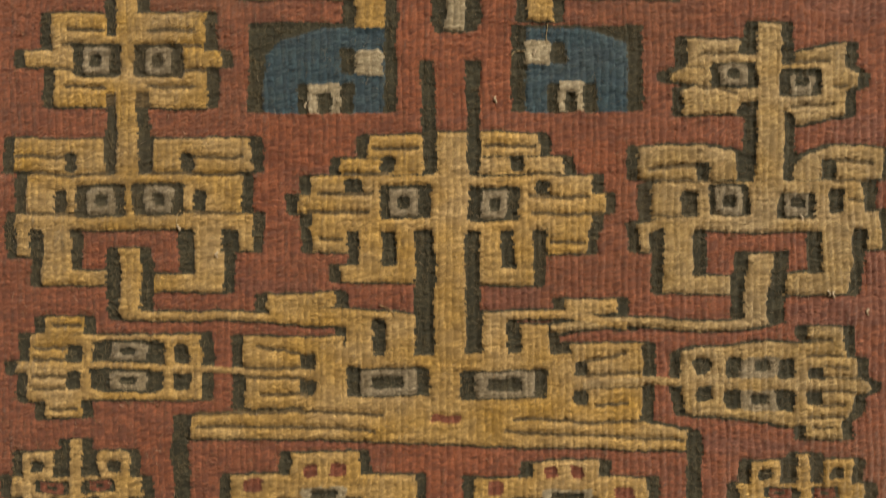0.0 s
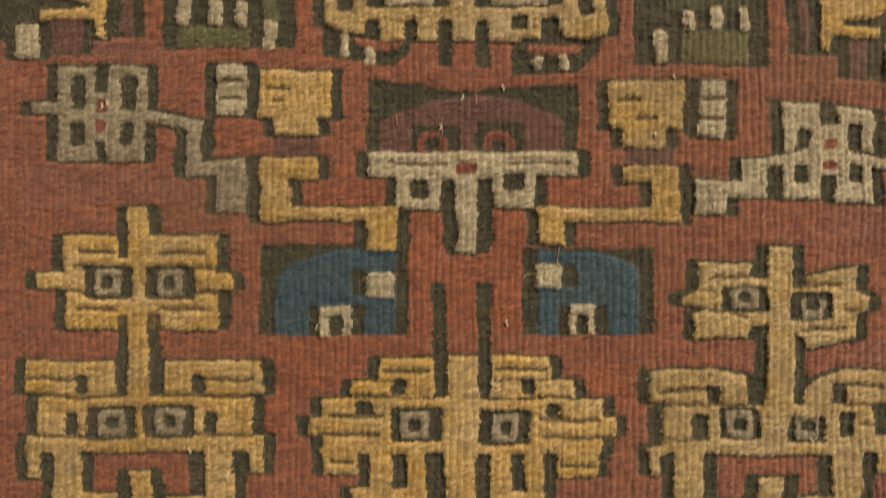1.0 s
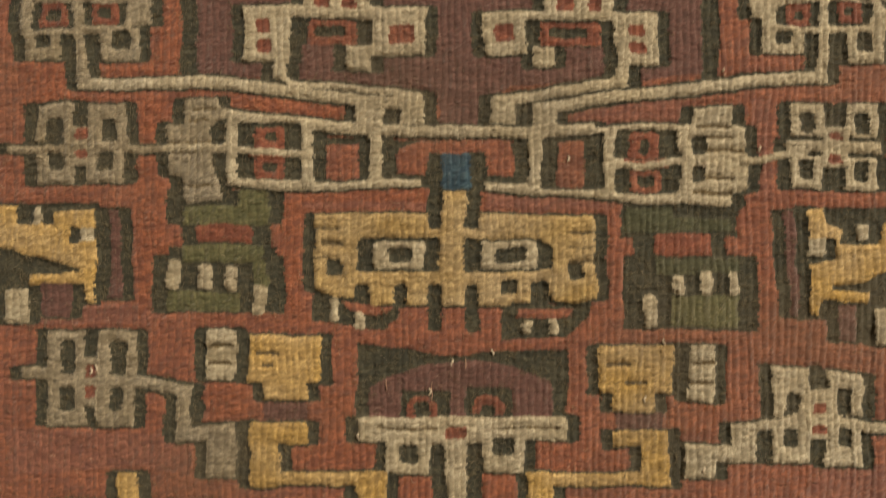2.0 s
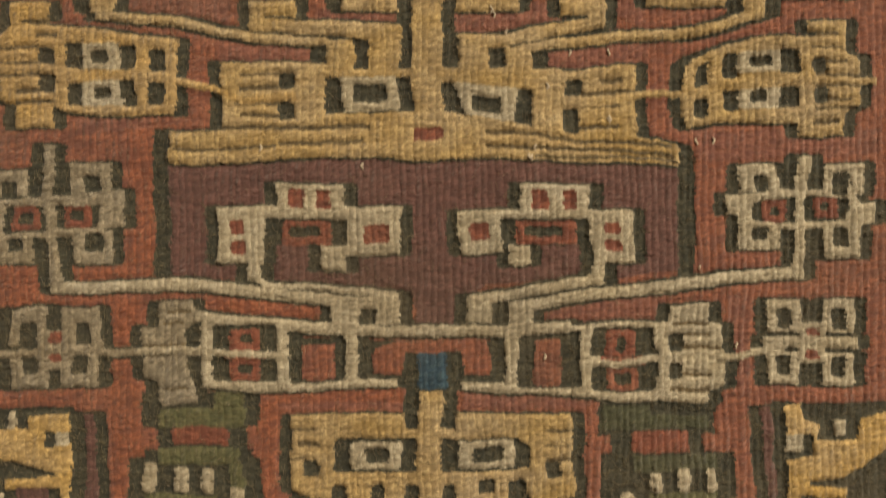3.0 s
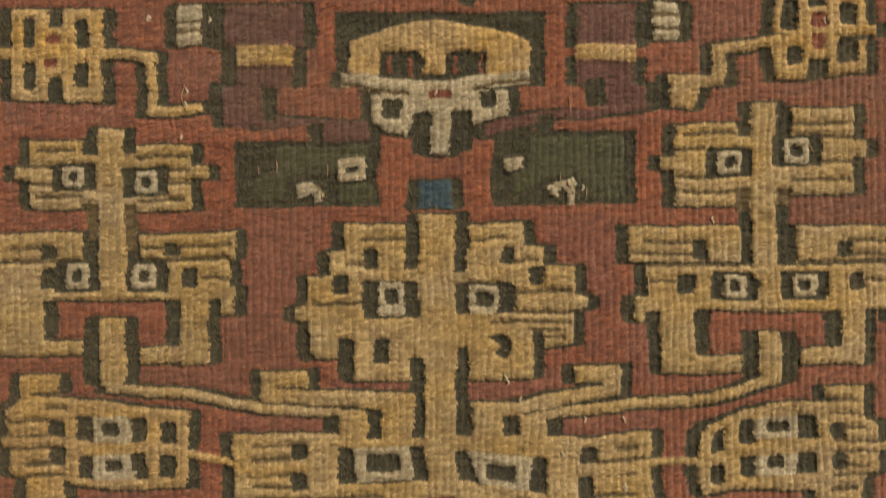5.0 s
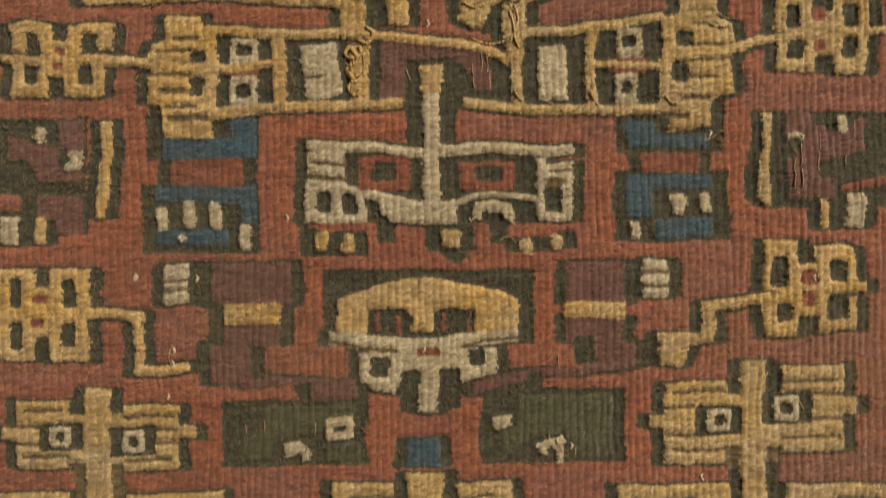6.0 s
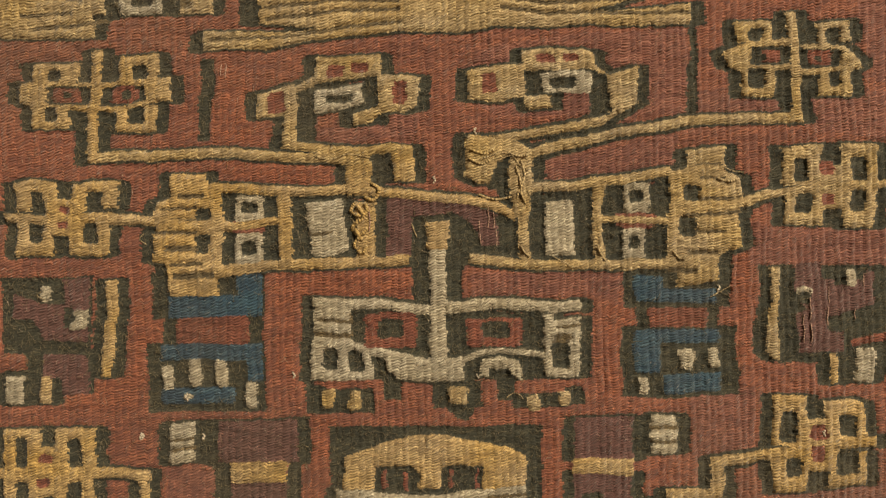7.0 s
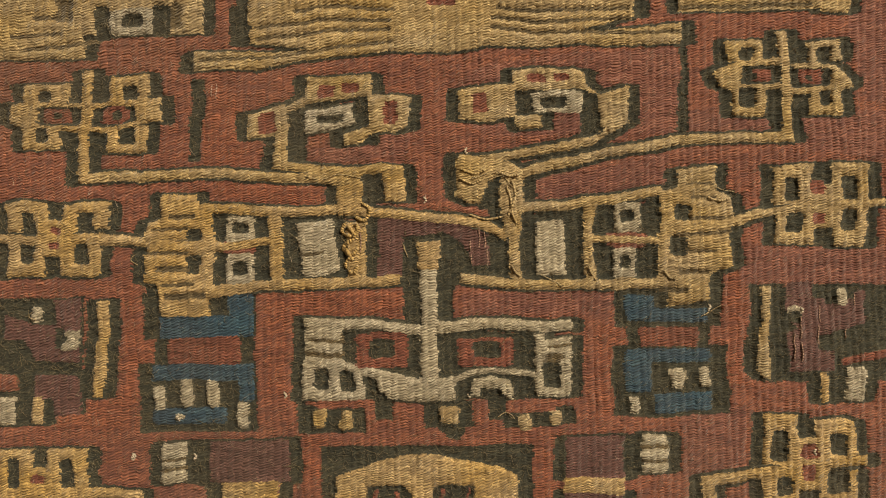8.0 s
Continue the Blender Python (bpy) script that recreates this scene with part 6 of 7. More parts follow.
m.inlay("square", "pale", soft_box(94.1, 315.7, 96.3, 319.6), shape(83.9, 314.1, 83.9, 316.0, 85.7, 316.8, 87.6, 315.8, 87.4, 315.0, 85.6, 315.8, 84.6, 315.1))
m.patch("stripe", "yellow", box(90.1, 295.3, 92.0, 301.8))
m.inlay("tie", "orange", strip(1.6, 95.1, 304.0, 100.3, 304.9, 105.9, 306.0))
m.weave()

m = Motif("purple_square", "dull purple woven square")
m.inlay("square", "dark", shape(-8.1, 338.1, -5.4, 337.1, 5.9, 337.4, 19.6, 333.7, 23.3, 331.4, 23.1, 323.4, 12.8, 323.6, 7.7, 315.7, -0.4, 315.8, -0.2, 324.7, -8.3, 324.9))
m.inlay("field", "purple", shape(-5.5, 337.0, 5.9, 336.7, 13.3, 335.3, 18.4, 333.4, 18.7, 326.5, 15.3, 326.4, 12.7, 331.3, 8.1, 334.1, -0.1, 333.3, -0.2, 324.8, -5.8, 324.9))
m.weave()

m = Motif("mask_motif", "pale mask motif with two red-framed eyes")
m.patch("band", "pale", strip(2.3, -21.6, 314.8, -14.2, 314.9, -6.8, 314.0, 0.5, 312.6, 6.7, 312.6, 14.1, 313.8, 19.0, 314.1, 27.6, 313.3, 36.5, 312.8))
m.patch("stem", "pale", box(3.5, 301.9, 7.1, 326.2))
m.patch("cap", "yellow", box(3.2, 325.9, 7.7, 332.3))
m.patch("side", "pale", box(-22.0, 304.8, -14.0, 315.8), box(-22.3, 297.8, -8.9, 305.5))
m.patch("side", "pale", box(28.2, 297.7, 30.1, 311.8), box(30.0, 304.5, 36.2, 310.3), box(29.9, 297.6, 36.3, 305.4))
m.patch("lower", "pale", strip(2.3, -15.6, 306.3, -8.3, 304.2, -2.2, 302.6, 5.2, 301.4, 10.8, 301.8), shape(-6.1, 302.7, -2.2, 302.3, 11.1, 302.3, 11.0, 297.3, 1.4, 297.5, -3.5, 297.9, -5.7, 299.5))
m.patch("lower", "pale", strip(1.3, 10.1, 301.3, 13.9, 303.0, 18.8, 303.5, 23.7, 303.0, 28.4, 302.4), shape(14.7, 298.0, 14.8, 301.7, 18.5, 302.2, 23.1, 301.3, 23.6, 296.9, 21.6, 297.6, 20.4, 299.6, 17.0, 299.7, 16.5, 298.0))
m.inlay("hole", "dark", soft_box(-19.7, 300.2, -16.8, 304.7), soft_box(-14.3, 299.6, -11.0, 304.3), soft_box(30.0, 299.6, 34.0, 304.9), soft_box(23.9, 298.0, 27.8, 302.0), soft_box(16.5, 297.4, 20.9, 299.7))
m.inlay("line", "brown", box(-21.0, 310.5, -14.0, 311.2), box(-22.0, 307.0, -13.9, 308.2), box(30.6, 308.3, 36.1, 308.9), box(30.4, 305.0, 34.3, 307.1))
m.inlay("shaft", "dark", box(-0.1, 314.3, 3.2, 325.9), box(7.5, 314.4, 11.1, 325.8))
m.inlay("socket", "dark", shape(-13.5, 312.9, -8.1, 313.1, 3.2, 311.1, 3.0, 302.5, -2.1, 303.8, -8.2, 305.4, -13.6, 306.5), shape(7.4, 311.3, 14.0, 312.4, 28.1, 311.6, 27.9, 303.7, 18.8, 304.4, 13.3, 304.0, 10.1, 302.3, 7.2, 302.4))
m.inlay("ring", "orange", soft_box(-10.7, 304.9, 0.6, 312.1), soft_box(11.8, 304.4, 24.1, 310.8))
m.inlay("pupil", "dark", soft_box(-7.9, 306.9, -2.4, 310.6), soft_box(15.0, 306.4, 21.3, 310.0))
m.weave()

m = Motif("toothed_strip", "dark strip with small tan teeth")
m.backing("strip", "dark", box(-23.6, 290.7, -21.3, 298.4), box(-23.7, 290.4, -9.3, 296.4), box(-6.9, 293.0, -2.8, 298.0), box(3.9, 291.6, 14.9, 297.3), shape(6.2, 292.1, 13.6, 291.9, 11.7, 289.0, 9.3, 289.0), box(18.2, 293.0, 21.8, 298.2), box(21.3, 291.3, 37.3, 295.4))
m.inlay("tie", "red", soft_box(-19.7, 295.9, -7.0, 297.7), soft_box(21.7, 294.3, 32.8, 297.0))
m.inlay("tooth", "tan", soft_box(-20.0, 291.6, -17.4, 295.8), soft_box(-14.5, 291.0, -11.9, 295.3), soft_box(7.4, 292.5, 11.9, 296.3), soft_box(24.4, 290.7, 27.3, 294.0), soft_box(31.4, 291.6, 34.1, 294.6))
m.weave()

m = Motif("hooked_panel", "yellow banded panel with pale windows")
m.patch("band", "yellow", strip(2.1, -44.3, 340.1, -34.5, 339.6, -23.5, 339.3, -13.7, 339.5, -6.3, 338.5, 4.7, 337.6, 13.3, 336.4, 18.8, 335.1, 22.4, 332.6))
m.patch("band", "yellow", strip(2.4, -44.7, 321.9, -34.9, 322.5, -26.3, 323.3, -14.0, 323.7, -0.7, 324.1))
m.patch("claw", "yellow", shape(-52.2, 343.5, -43.9, 343.4, -43.9, 340.8, -41.1, 339.8, -41.6, 320.9, -42.1, 320.1, -42.1, 316.6, -53.2, 316.8, -53.3, 324.0, -56.1, 324.4, -56.3, 330.2, -55.3, 331.7, -56.0, 334.2, -55.2, 337.5, -52.3, 338.3))
m.patch("upright", "yellow", box(-29.0, 322.8, -26.2, 339.5), box(-12.3, 324.4, -8.3, 336.7))
m.patch("foot", "yellow", box(-13.8, 338.1, -8.6, 346.1), box(-4.2, 340.9, 1.0, 348.4))
m.inlay("hole", "dark", soft_box(-41.2, 333.1, -37.7, 338.5), soft_box(-32.1, 332.9, -29.0, 338.4), soft_box(-41.3, 323.7, -37.9, 330.7), soft_box(-32.3, 323.8, -29.2, 330.5), soft_box(-46.7, 333.2, -43.7, 335.9), soft_box(-47.0, 326.1, -44.1, 330.1))
m.inlay("line", "brown", box(-50.5, 338.1, -44.9, 339.2), box(-54.5, 335.7, -46.6, 336.3), box(-56.0, 333.1, -46.4, 333.8), box(-56.0, 330.4, -46.7, 331.1), box(-53.9, 326.7, -46.8, 328.0), box(-52.1, 320.8, -42.8, 322.2), box(-52.6, 323.6, -45.3, 324.3))
m.inlay("window", "pale", soft_box(-38.0, 332.8, -31.9, 338.2), soft_box(-38.2, 323.6, -32.1, 330.3))
m.inlay("pupil", "dark", soft_box(-36.6, 334.6, -33.3, 337.0), soft_box(-36.7, 325.5, -33.5, 328.5))
m.inlay("spine", "yellow", strip(1.8, -65.3, 333.6, -55.1, 333.4, -50.6, 332.6, -44.5, 332.2, -35.9, 331.9, -28.6, 332.6))
m.inlay("ground", "dark", box(-25.9, 324.7, -12.5, 338.0), box(-8.2, 324.8, -5.8, 337.2))
m.inlay("window", "pale", shape(-22.9, 336.7, -15.0, 337.4, -14.2, 326.2, -17.7, 325.1, -21.6, 325.1))
m.inlay("line", "brown", box(-22.5, 329.7, -17.3, 330.3))
m.weave()

m = Motif("hooked_panel", "tan banded panel with pale windows")
m.patch("band", "tan", strip(2.2, 12.4, 323.7, 20.4, 322.7, 29.0, 321.8, 41.3, 321.8, 55.9, 322.2))
m.patch("band", "tan", strip(2.1, 25.0, 339.2, 35.5, 339.0, 42.9, 340.6, 50.3, 341.2, 56.5, 342.0))
m.patch("upright", "tan", shape(21.6, 346.1, 26.3, 346.7, 26.0, 335.0, 25.0, 331.3, 25.3, 323.0, 22.6, 323.0, 22.6, 332.6, 21.2, 340.0), box(39.3, 321.9, 41.4, 339.7), box(55.9, 321.5, 58.8, 342.0))
m.patch("claw", "tan", shape(59.9, 346.6, 68.6, 347.4, 68.6, 342.3, 71.6, 340.7, 72.2, 336.5, 71.1, 332.9, 71.7, 325.5, 66.8, 323.8, 66.7, 318.2, 57.7, 317.0, 57.8, 320.1, 55.5, 321.4, 55.8, 341.8, 59.6, 342.9))
m.inlay("hole", "dark", soft_box(41.9, 332.9, 46.4, 339.6), shape(51.5, 339.4, 55.2, 339.3, 56.6, 336.2, 56.1, 332.9, 51.4, 332.8), soft_box(41.5, 323.0, 46.0, 330.0), shape(50.8, 329.6, 54.8, 329.8, 55.7, 327.3, 54.7, 323.1, 50.7, 323.2), soft_box(59.4, 335.6, 62.9, 339.1), soft_box(58.6, 327.9, 62.3, 332.1))
m.inlay("line", "brown", box(62.8, 335.8, 71.9, 336.6), strip(0.8, 58.8, 332.6, 66.2, 332.7, 71.6, 333.4), box(62.2, 328.4, 68.1, 329.1), box(59.9, 323.8, 67.0, 324.8), box(55.8, 320.0, 61.8, 321.1), box(62.6, 340.3, 68.3, 340.9), box(61.4, 343.3, 67.8, 343.9))
m.inlay("window", "pale", soft_box(46.1, 333.0, 52.1, 339.8), soft_box(45.6, 323.4, 51.1, 329.6))
m.inlay("pupil", "dark", soft_box(47.7, 335.4, 50.6, 338.1), soft_box(47.2, 325.2, 49.9, 327.9))
m.inlay("spine", "tan", strip(1.6, 41.5, 331.7, 56.3, 331.0, 60.0, 333.7, 66.2, 334.5, 73.6, 335.9, 78.6, 337.2))
m.inlay("ground", "dark", box(26.1, 323.4, 39.0, 337.5))
m.inlay("window", "pale", soft_box(29.0, 323.9, 35.6, 336.0))
m.weave()

m = Motif("cross_motif", "yellow cross motif with four looped corners")
m.patch("loop", "yellow", shape(-85.7, 341.8, -81.8, 342.4, -76.7, 341.9, -76.9, 335.6, -85.6, 335.6))
m.patch("loop", "yellow", shape(-73.6, 341.3, -68.8, 342.0, -64.0, 341.6, -63.9, 336.0, -73.6, 335.5))
m.patch("loop", "yellow", box(-85.8, 326.1, -77.5, 333.6))
m.patch("loop", "yellow", shape(-74.3, 333.3, -65.1, 333.1, -65.9, 326.2, -67.9, 325.6, -74.4, 326.4))
m.patch("bar", "yellow", box(-79.6, 330.2, -71.3, 338.3), strip(1.9, -88.1, 334.6, -79.1, 333.7, -71.0, 334.3, -61.2, 333.9, -55.1, 333.0))
m.inlay("accent", "orange", soft_box(-76.5, 335.1, -74.0, 336.7), soft_box(-77.0, 331.9, -74.4, 333.4))
m.inlay("loop_hole", "dark", soft_box(-82.8, 335.4, -79.8, 339.7), soft_box(-70.9, 335.4, -67.2, 339.6), soft_box(-83.0, 328.9, -80.0, 333.0), soft_box(-71.4, 328.6, -68.1, 333.0))
m.weave()

m = Motif("cross_motif", "tan cross motif with four looped corners")
m.patch("loop", "tan", box(80.7, 338.7, 89.5, 347.2))
m.patch("loop", "tan", box(94.1, 338.7, 102.2, 347.2))
m.patch("loop", "tan", box(81.1, 329.8, 89.6, 337.4))
m.patch("loop", "tan", box(93.9, 329.1, 101.3, 337.6))
m.patch("bar", "tan", box(86.6, 333.4, 96.3, 342.9), strip(1.7, 71.1, 334.8, 80.6, 337.4, 90.9, 338.2, 105.8, 338.4))
m.inlay("accent", "orange", soft_box(89.6, 340.8, 92.5, 343.8), soft_box(89.2, 334.4, 92.1, 336.7))
m.inlay("loop_hole", "dark", soft_box(83.4, 339.5, 86.5, 344.5), soft_box(96.5, 339.5, 99.6, 344.4), soft_box(83.6, 332.3, 86.9, 336.8), soft_box(95.9, 332.6, 99.0, 337.3))
m.weave()

m = Motif("long_arm_band", "long tan curving band with stepped ends")
m.patch("arm", "tan", strip(2.2, -69.9, 346.7, -62.5, 347.4, -44.2, 347.9, -38.0, 347.6, -25.8, 346.7, -8.6, 345.8))
m.patch("arm", "tan", strip(1.9, -28.2, 349.6, -18.4, 348.4, -8.6, 347.6, 0.7, 347.8))
m.weave()

m = Motif("long_arm_band", "long tan curving band with frayed ends")
m.patch("arm", "tan", strip(2.2, 85.8, 353.5, 73.9, 353.5, 60.4, 353.0, 48.0, 351.2, 35.7, 348.8, 29.5, 347.2, 23.3, 345.1))
m.patch("arm", "tan", strip(1.9, 46.3, 356.5, 41.3, 353.4, 33.3, 351.8, 27.1, 350.7, 14.8, 349.2))
m.patch("block", "tan", shape(12.6, 350.7, 23.4, 348.8, 26.5, 347.0, 26.5, 343.6, 21.5, 343.7, 18.6, 345.2, 18.0, 340.3, 15.6, 339.9, 11.7, 342.0, 12.0, 347.6))
m.inlay("hole", "dark", shape(19.8, 345.4, 21.8, 346.1, 20.5, 339.0, 17.0, 338.6, 17.8, 341.9))
m.weave()

m = Motif("eye_panel", "tan stepped eye panel with a pale eye")
m.patch("panel", "tan", shape(-20.4, 367.8, -6.2, 368.5, -5.8, 363.8, -18.1, 362.6, -24.0, 359.9, -24.0, 362.2, -20.5, 363.9))
m.patch("panel", "tan", shape(-33.5, 360.5, -24.5, 362.5, -24.1, 359.3, -24.8, 349.3, -28.2, 348.8, -27.1, 355.7, -33.6, 355.1))
m.patch("panel", "tan", shape(-6.8, 364.1, 2.0, 363.7, 1.4, 356.8, -1.1, 355.7, -6.6, 355.8, -8.5, 353.6, -12.4, 353.3, -12.7, 355.9, -6.9, 357.5))
m.inlay("ground", "dark", shape(-24.3, 360.5, -20.3, 361.9, -20.6, 350.4, -24.5, 350.0), shape(-20.6, 362.2, -6.8, 362.6, -6.9, 357.7, -13.3, 355.9, -12.9, 353.2, -15.6, 353.2, -15.5, 356.2, -20.7, 355.6), soft_box(-6.6, 353.2, -4.3, 355.8))
m.inlay("inset", "orange", shape(-18.0, 366.0, -14.4, 366.2, -14.2, 363.8, -18.1, 363.3), soft_box(-12.8, 364.5, -8.6, 366.6), soft_box(-3.8, 357.4, -0.8, 362.5), soft_box(-31.0, 356.2, -27.1, 360.7))
m.inlay("eye", "pale", shape(-20.8, 360.9, -10.0, 362.2, -10.1, 358.4, -18.0, 356.2, -20.7, 356.0))
m.inlay("pupil", "dark", shape(-18.7, 359.7, -12.5, 360.4, -12.5, 358.8, -18.4, 358.1))
m.inlay("ground", "red", shape(-20.1, 355.5, -15.5, 356.1, -15.6, 353.2, -20.1, 352.8))
m.weave()

m = Motif("eye_panel", "tan stepped eye panel with a pale eye")
m.patch("panel", "tan", shape(24.7, 368.7, 31.1, 369.6, 40.3, 368.4, 40.4, 365.7, 44.3, 363.1, 43.3, 362.2, 40.4, 364.4, 24.6, 364.7))
m.patch("panel", "tan", shape(13.2, 365.2, 24.4, 366.0, 24.8, 358.9, 18.6, 357.7, 12.7, 358.8), shape(24.3, 359.1, 30.4, 359.0, 30.4, 356.3, 25.5, 355.8))
m.patch("panel", "tan", shape(43.3, 363.4, 50.0, 365.2, 49.4, 357.2, 45.6, 355.3, 43.2, 356.5))
m.inlay("ground", "dark", box(24.9, 359.0, 28.5, 364.5), box(39.4, 354.8, 43.2, 363.7), box(30.4, 355.7, 33.5, 359.5))
m.inlay("inset", "orange", soft_box(27.9, 366.4, 31.8, 368.2), soft_box(33.4, 366.4, 36.7, 368.1), soft_box(15.9, 359.9, 19.0, 364.2))
m.inlay("eye", "pale", shape(28.2, 363.7, 32.9, 364.7, 39.9, 363.7, 39.8, 359.3, 28.5, 359.6))
m.inlay("pupil", "dark", soft_box(30.4, 360.5, 36.0, 363.0))
m.weave()

m = Motif("side_bar", "tall dark woven bar")
m.inlay("bar", "dark", shape(-45.3, 368.3, -42.2, 368.2, -43.4, 350.5, -46.1, 350.5), shape(61.6, 374.2, 63.0, 374.2, 62.4, 354.6, 59.8, 354.6))
m.weave()

m = Motif("cross_motif", "yellow cross motif on a stepped stem")
m.patch("stem", "yellow", shape(-68.8, 370.3, -66.8, 370.3, -67.3, 357.3, -67.8, 349.1, -67.9, 345.8, -70.4, 345.8, -69.7, 357.3))
m.patch("loop", "yellow", shape(-81.4, 367.5, -71.8, 367.9, -71.9, 363.5, -80.9, 363.6))
m.patch("loop", "yellow", shape(-63.2, 368.7, -54.1, 369.3, -54.1, 363.7, -63.3, 363.5))
m.patch("loop", "yellow", box(-81.6, 353.3, -73.4, 358.7))
m.patch("loop", "yellow", shape(-63.4, 358.1, -54.7, 358.3, -55.1, 352.7, -58.3, 352.4, -63.6, 352.6))
m.patch("arm", "yellow", shape(-84.1, 363.2, -80.9, 363.8, -69.5, 363.5, -69.5, 362.3, -78.1, 362.4, -78.1, 358.6, -69.6, 358.4, -69.6, 357.2, -81.4, 357.9, -84.2, 359.3))
m.patch("arm", "yellow", shape(-67.0, 363.3, -62.6, 363.7, -57.3, 363.4, -51.6, 364.2, -51.6, 359.0, -57.0, 358.4, -62.7, 357.1, -67.2, 357.2, -67.2, 358.4, -62.7, 358.5, -57.4, 359.2, -57.3, 362.5, -67.1, 362.6))
m.inlay("oval_ground", "dark", soft_box(-78.1, 358.6, -69.8, 362.7), shape(-66.9, 362.1, -64.2, 362.7, -58.5, 362.3, -57.3, 361.6, -57.3, 359.9, -59.4, 358.8, -65.1, 358.7, -66.9, 359.7))
m.inlay("oval", "orange", soft_box(-77.0, 359.1, -71.5, 362.3), shape(-65.0, 361.9, -63.2, 362.6, -60.1, 362.3, -58.7, 361.5, -59.0, 359.8, -61.0, 359.0, -65.1, 359.2))
m.inlay("pupil", "dark", soft_box(-74.9, 360.0, -73.1, 361.5), soft_box(-63.2, 359.8, -61.0, 361.7))
m.inlay("loop_hole", "dark", soft_box(-78.1, 363.7, -75.2, 366.1), soft_box(-60.7, 363.8, -56.8, 366.8), soft_box(-78.7, 354.9, -76.0, 358.0), soft_box(-61.1, 354.4, -57.4, 357.8))
m.weave()

m = Motif("cross_motif", "tan cross motif on a stepped stem")
m.patch("stem", "tan", shape(81.9, 376.3, 84.4, 376.5, 84.9, 369.9, 85.5, 359.7, 85.7, 351.9, 83.3, 352.7, 83.4, 361.8, 82.6, 370.0))
m.patch("loop", "tan", box(71.2, 369.8, 79.1, 374.6))
m.patch("loop", "tan", shape(88.7, 374.0, 96.2, 374.7, 96.3, 370.1, 88.8, 369.3))
m.patch("loop", "tan", shape(72.3, 364.0, 79.9, 363.9, 80.0, 358.3, 76.5, 358.1, 72.4, 358.4))
m.patch("loop", "tan", box(89.2, 357.6, 96.5, 363.3))
m.patch("arm", "tan", shape(68.3, 367.9, 71.7, 369.5, 76.7, 369.9, 81.2, 370.7, 82.6, 370.6, 82.6, 368.9, 74.4, 369.0, 74.3, 364.6, 82.6, 365.4, 83.1, 364.0, 79.0, 363.5, 72.5, 363.7, 69.2, 364.6))
m.patch("arm", "tan", shape(84.7, 369.4, 89.8, 369.7, 95.2, 369.0, 98.4, 366.0, 99.0, 364.3, 95.5, 362.8, 89.7, 362.8, 85.4, 362.6, 85.4, 364.0, 89.7, 364.3, 93.6, 364.8, 93.7, 368.1, 86.1, 368.3))
m.inlay("oval_ground", "dark", soft_box(74.3, 365.0, 82.4, 368.9), soft_box(85.6, 364.5, 93.8, 368.4))
m.inlay("oval", "orange", soft_box(76.8, 365.6, 80.7, 368.2), soft_box(87.1, 365.0, 91.9, 368.2))
m.inlay("pupil", "dark", soft_box(76.8, 365.9, 78.0, 367.3), soft_box(88.5, 365.8, 90.0, 367.1))
m.inlay("loop_hole", "dark", soft_box(73.9, 370.1, 76.8, 373.0), soft_box(90.8, 369.7, 93.8, 373.0), soft_box(74.2, 360.2, 77.5, 364.4), soft_box(91.6, 359.9, 93.9, 363.4))
m.weave()

m = Motif("spread_motif", "tan spread motif with a broad lined base")
m.patch("base", "tan", shape(-44.2, 374.2, -27.7, 373.9, -10.5, 375.5, -1.9, 377.3, 17.8, 377.4, 36.2, 376.6, 62.4, 378.6, 62.3, 373.9, 36.2, 374.1, 19.0, 374.0, 9.1, 373.2, -1.9, 373.4, -17.9, 372.2, -32.7, 370.0, -44.3, 370.0))
m.patch("base", "tan", shape(-32.2, 393.8, 51.3, 392.3, 51.1, 380.5, 36.2, 375.9, 17.8, 376.7, -1.9, 376.6, -17.9, 374.7, -32.5, 375.7))
m.inlay("line", "brown", strip(0.8, -42.4, 372.2, -27.7, 372.9, -10.5, 375.0, -0.7, 375.6), strip(0.8, -31.3, 376.6, -17.8, 378.1, -1.8, 378.5), strip(0.8, -31.2, 379.1, -17.7, 380.5, -1.8, 380.5), strip(0.8, -22.6, 382.6, -12.8, 383.4, -1.7, 382.9), strip(0.8, 20.3, 380.1, 36.3, 379.1, 51.1, 380.0), strip(0.8, 20.3, 377.9, 36.2, 376.8, 62.1, 376.6), strip(0.8, 21.6, 382.3, 36.3, 381.5, 49.9, 382.0))
m.inlay("nose", "orange", soft_box(6.1, 383.3, 12.5, 384.8))
m.inlay("bar", "dark", soft_box(-47.7, 369.4, -44.3, 374.0), soft_box(62.0, 373.5, 64.9, 378.7), soft_box(-36.5, 375.1, -32.6, 384.2), soft_box(51.0, 379.8, 54.9, 383.8))
m.weave()

m = Motif("winged_panel", "frayed tan winged panel")
m.patch("body", "tan", box(-93.6, 378.2, -42.0, 393.2), box(-93.8, 373.1, -67.9, 381.2))
m.inlay("line", "brown", strip(0.8, -81.5, 375.3, -71.7, 375.9, -64.3, 377.2), strip(0.8, -83.9, 378.1, -72.9, 378.6), box(-49.6, 379.4, -47.3, 384.9), box(-74.0, 381.0, -70.3, 386.0), box(-78.9, 381.7, -72.8, 382.5))
m.patch("eye", "pale", soft_box(-62.4, 378.2, -53.3, 383.6))
m.inlay("pupil", "dark", soft_box(-60.0, 379.9, -55.8, 382.4), soft_box(-65.6, 377.1, -62.4, 384.7), soft_box(-53.6, 378.1, -49.9, 384.5))
m.weave()

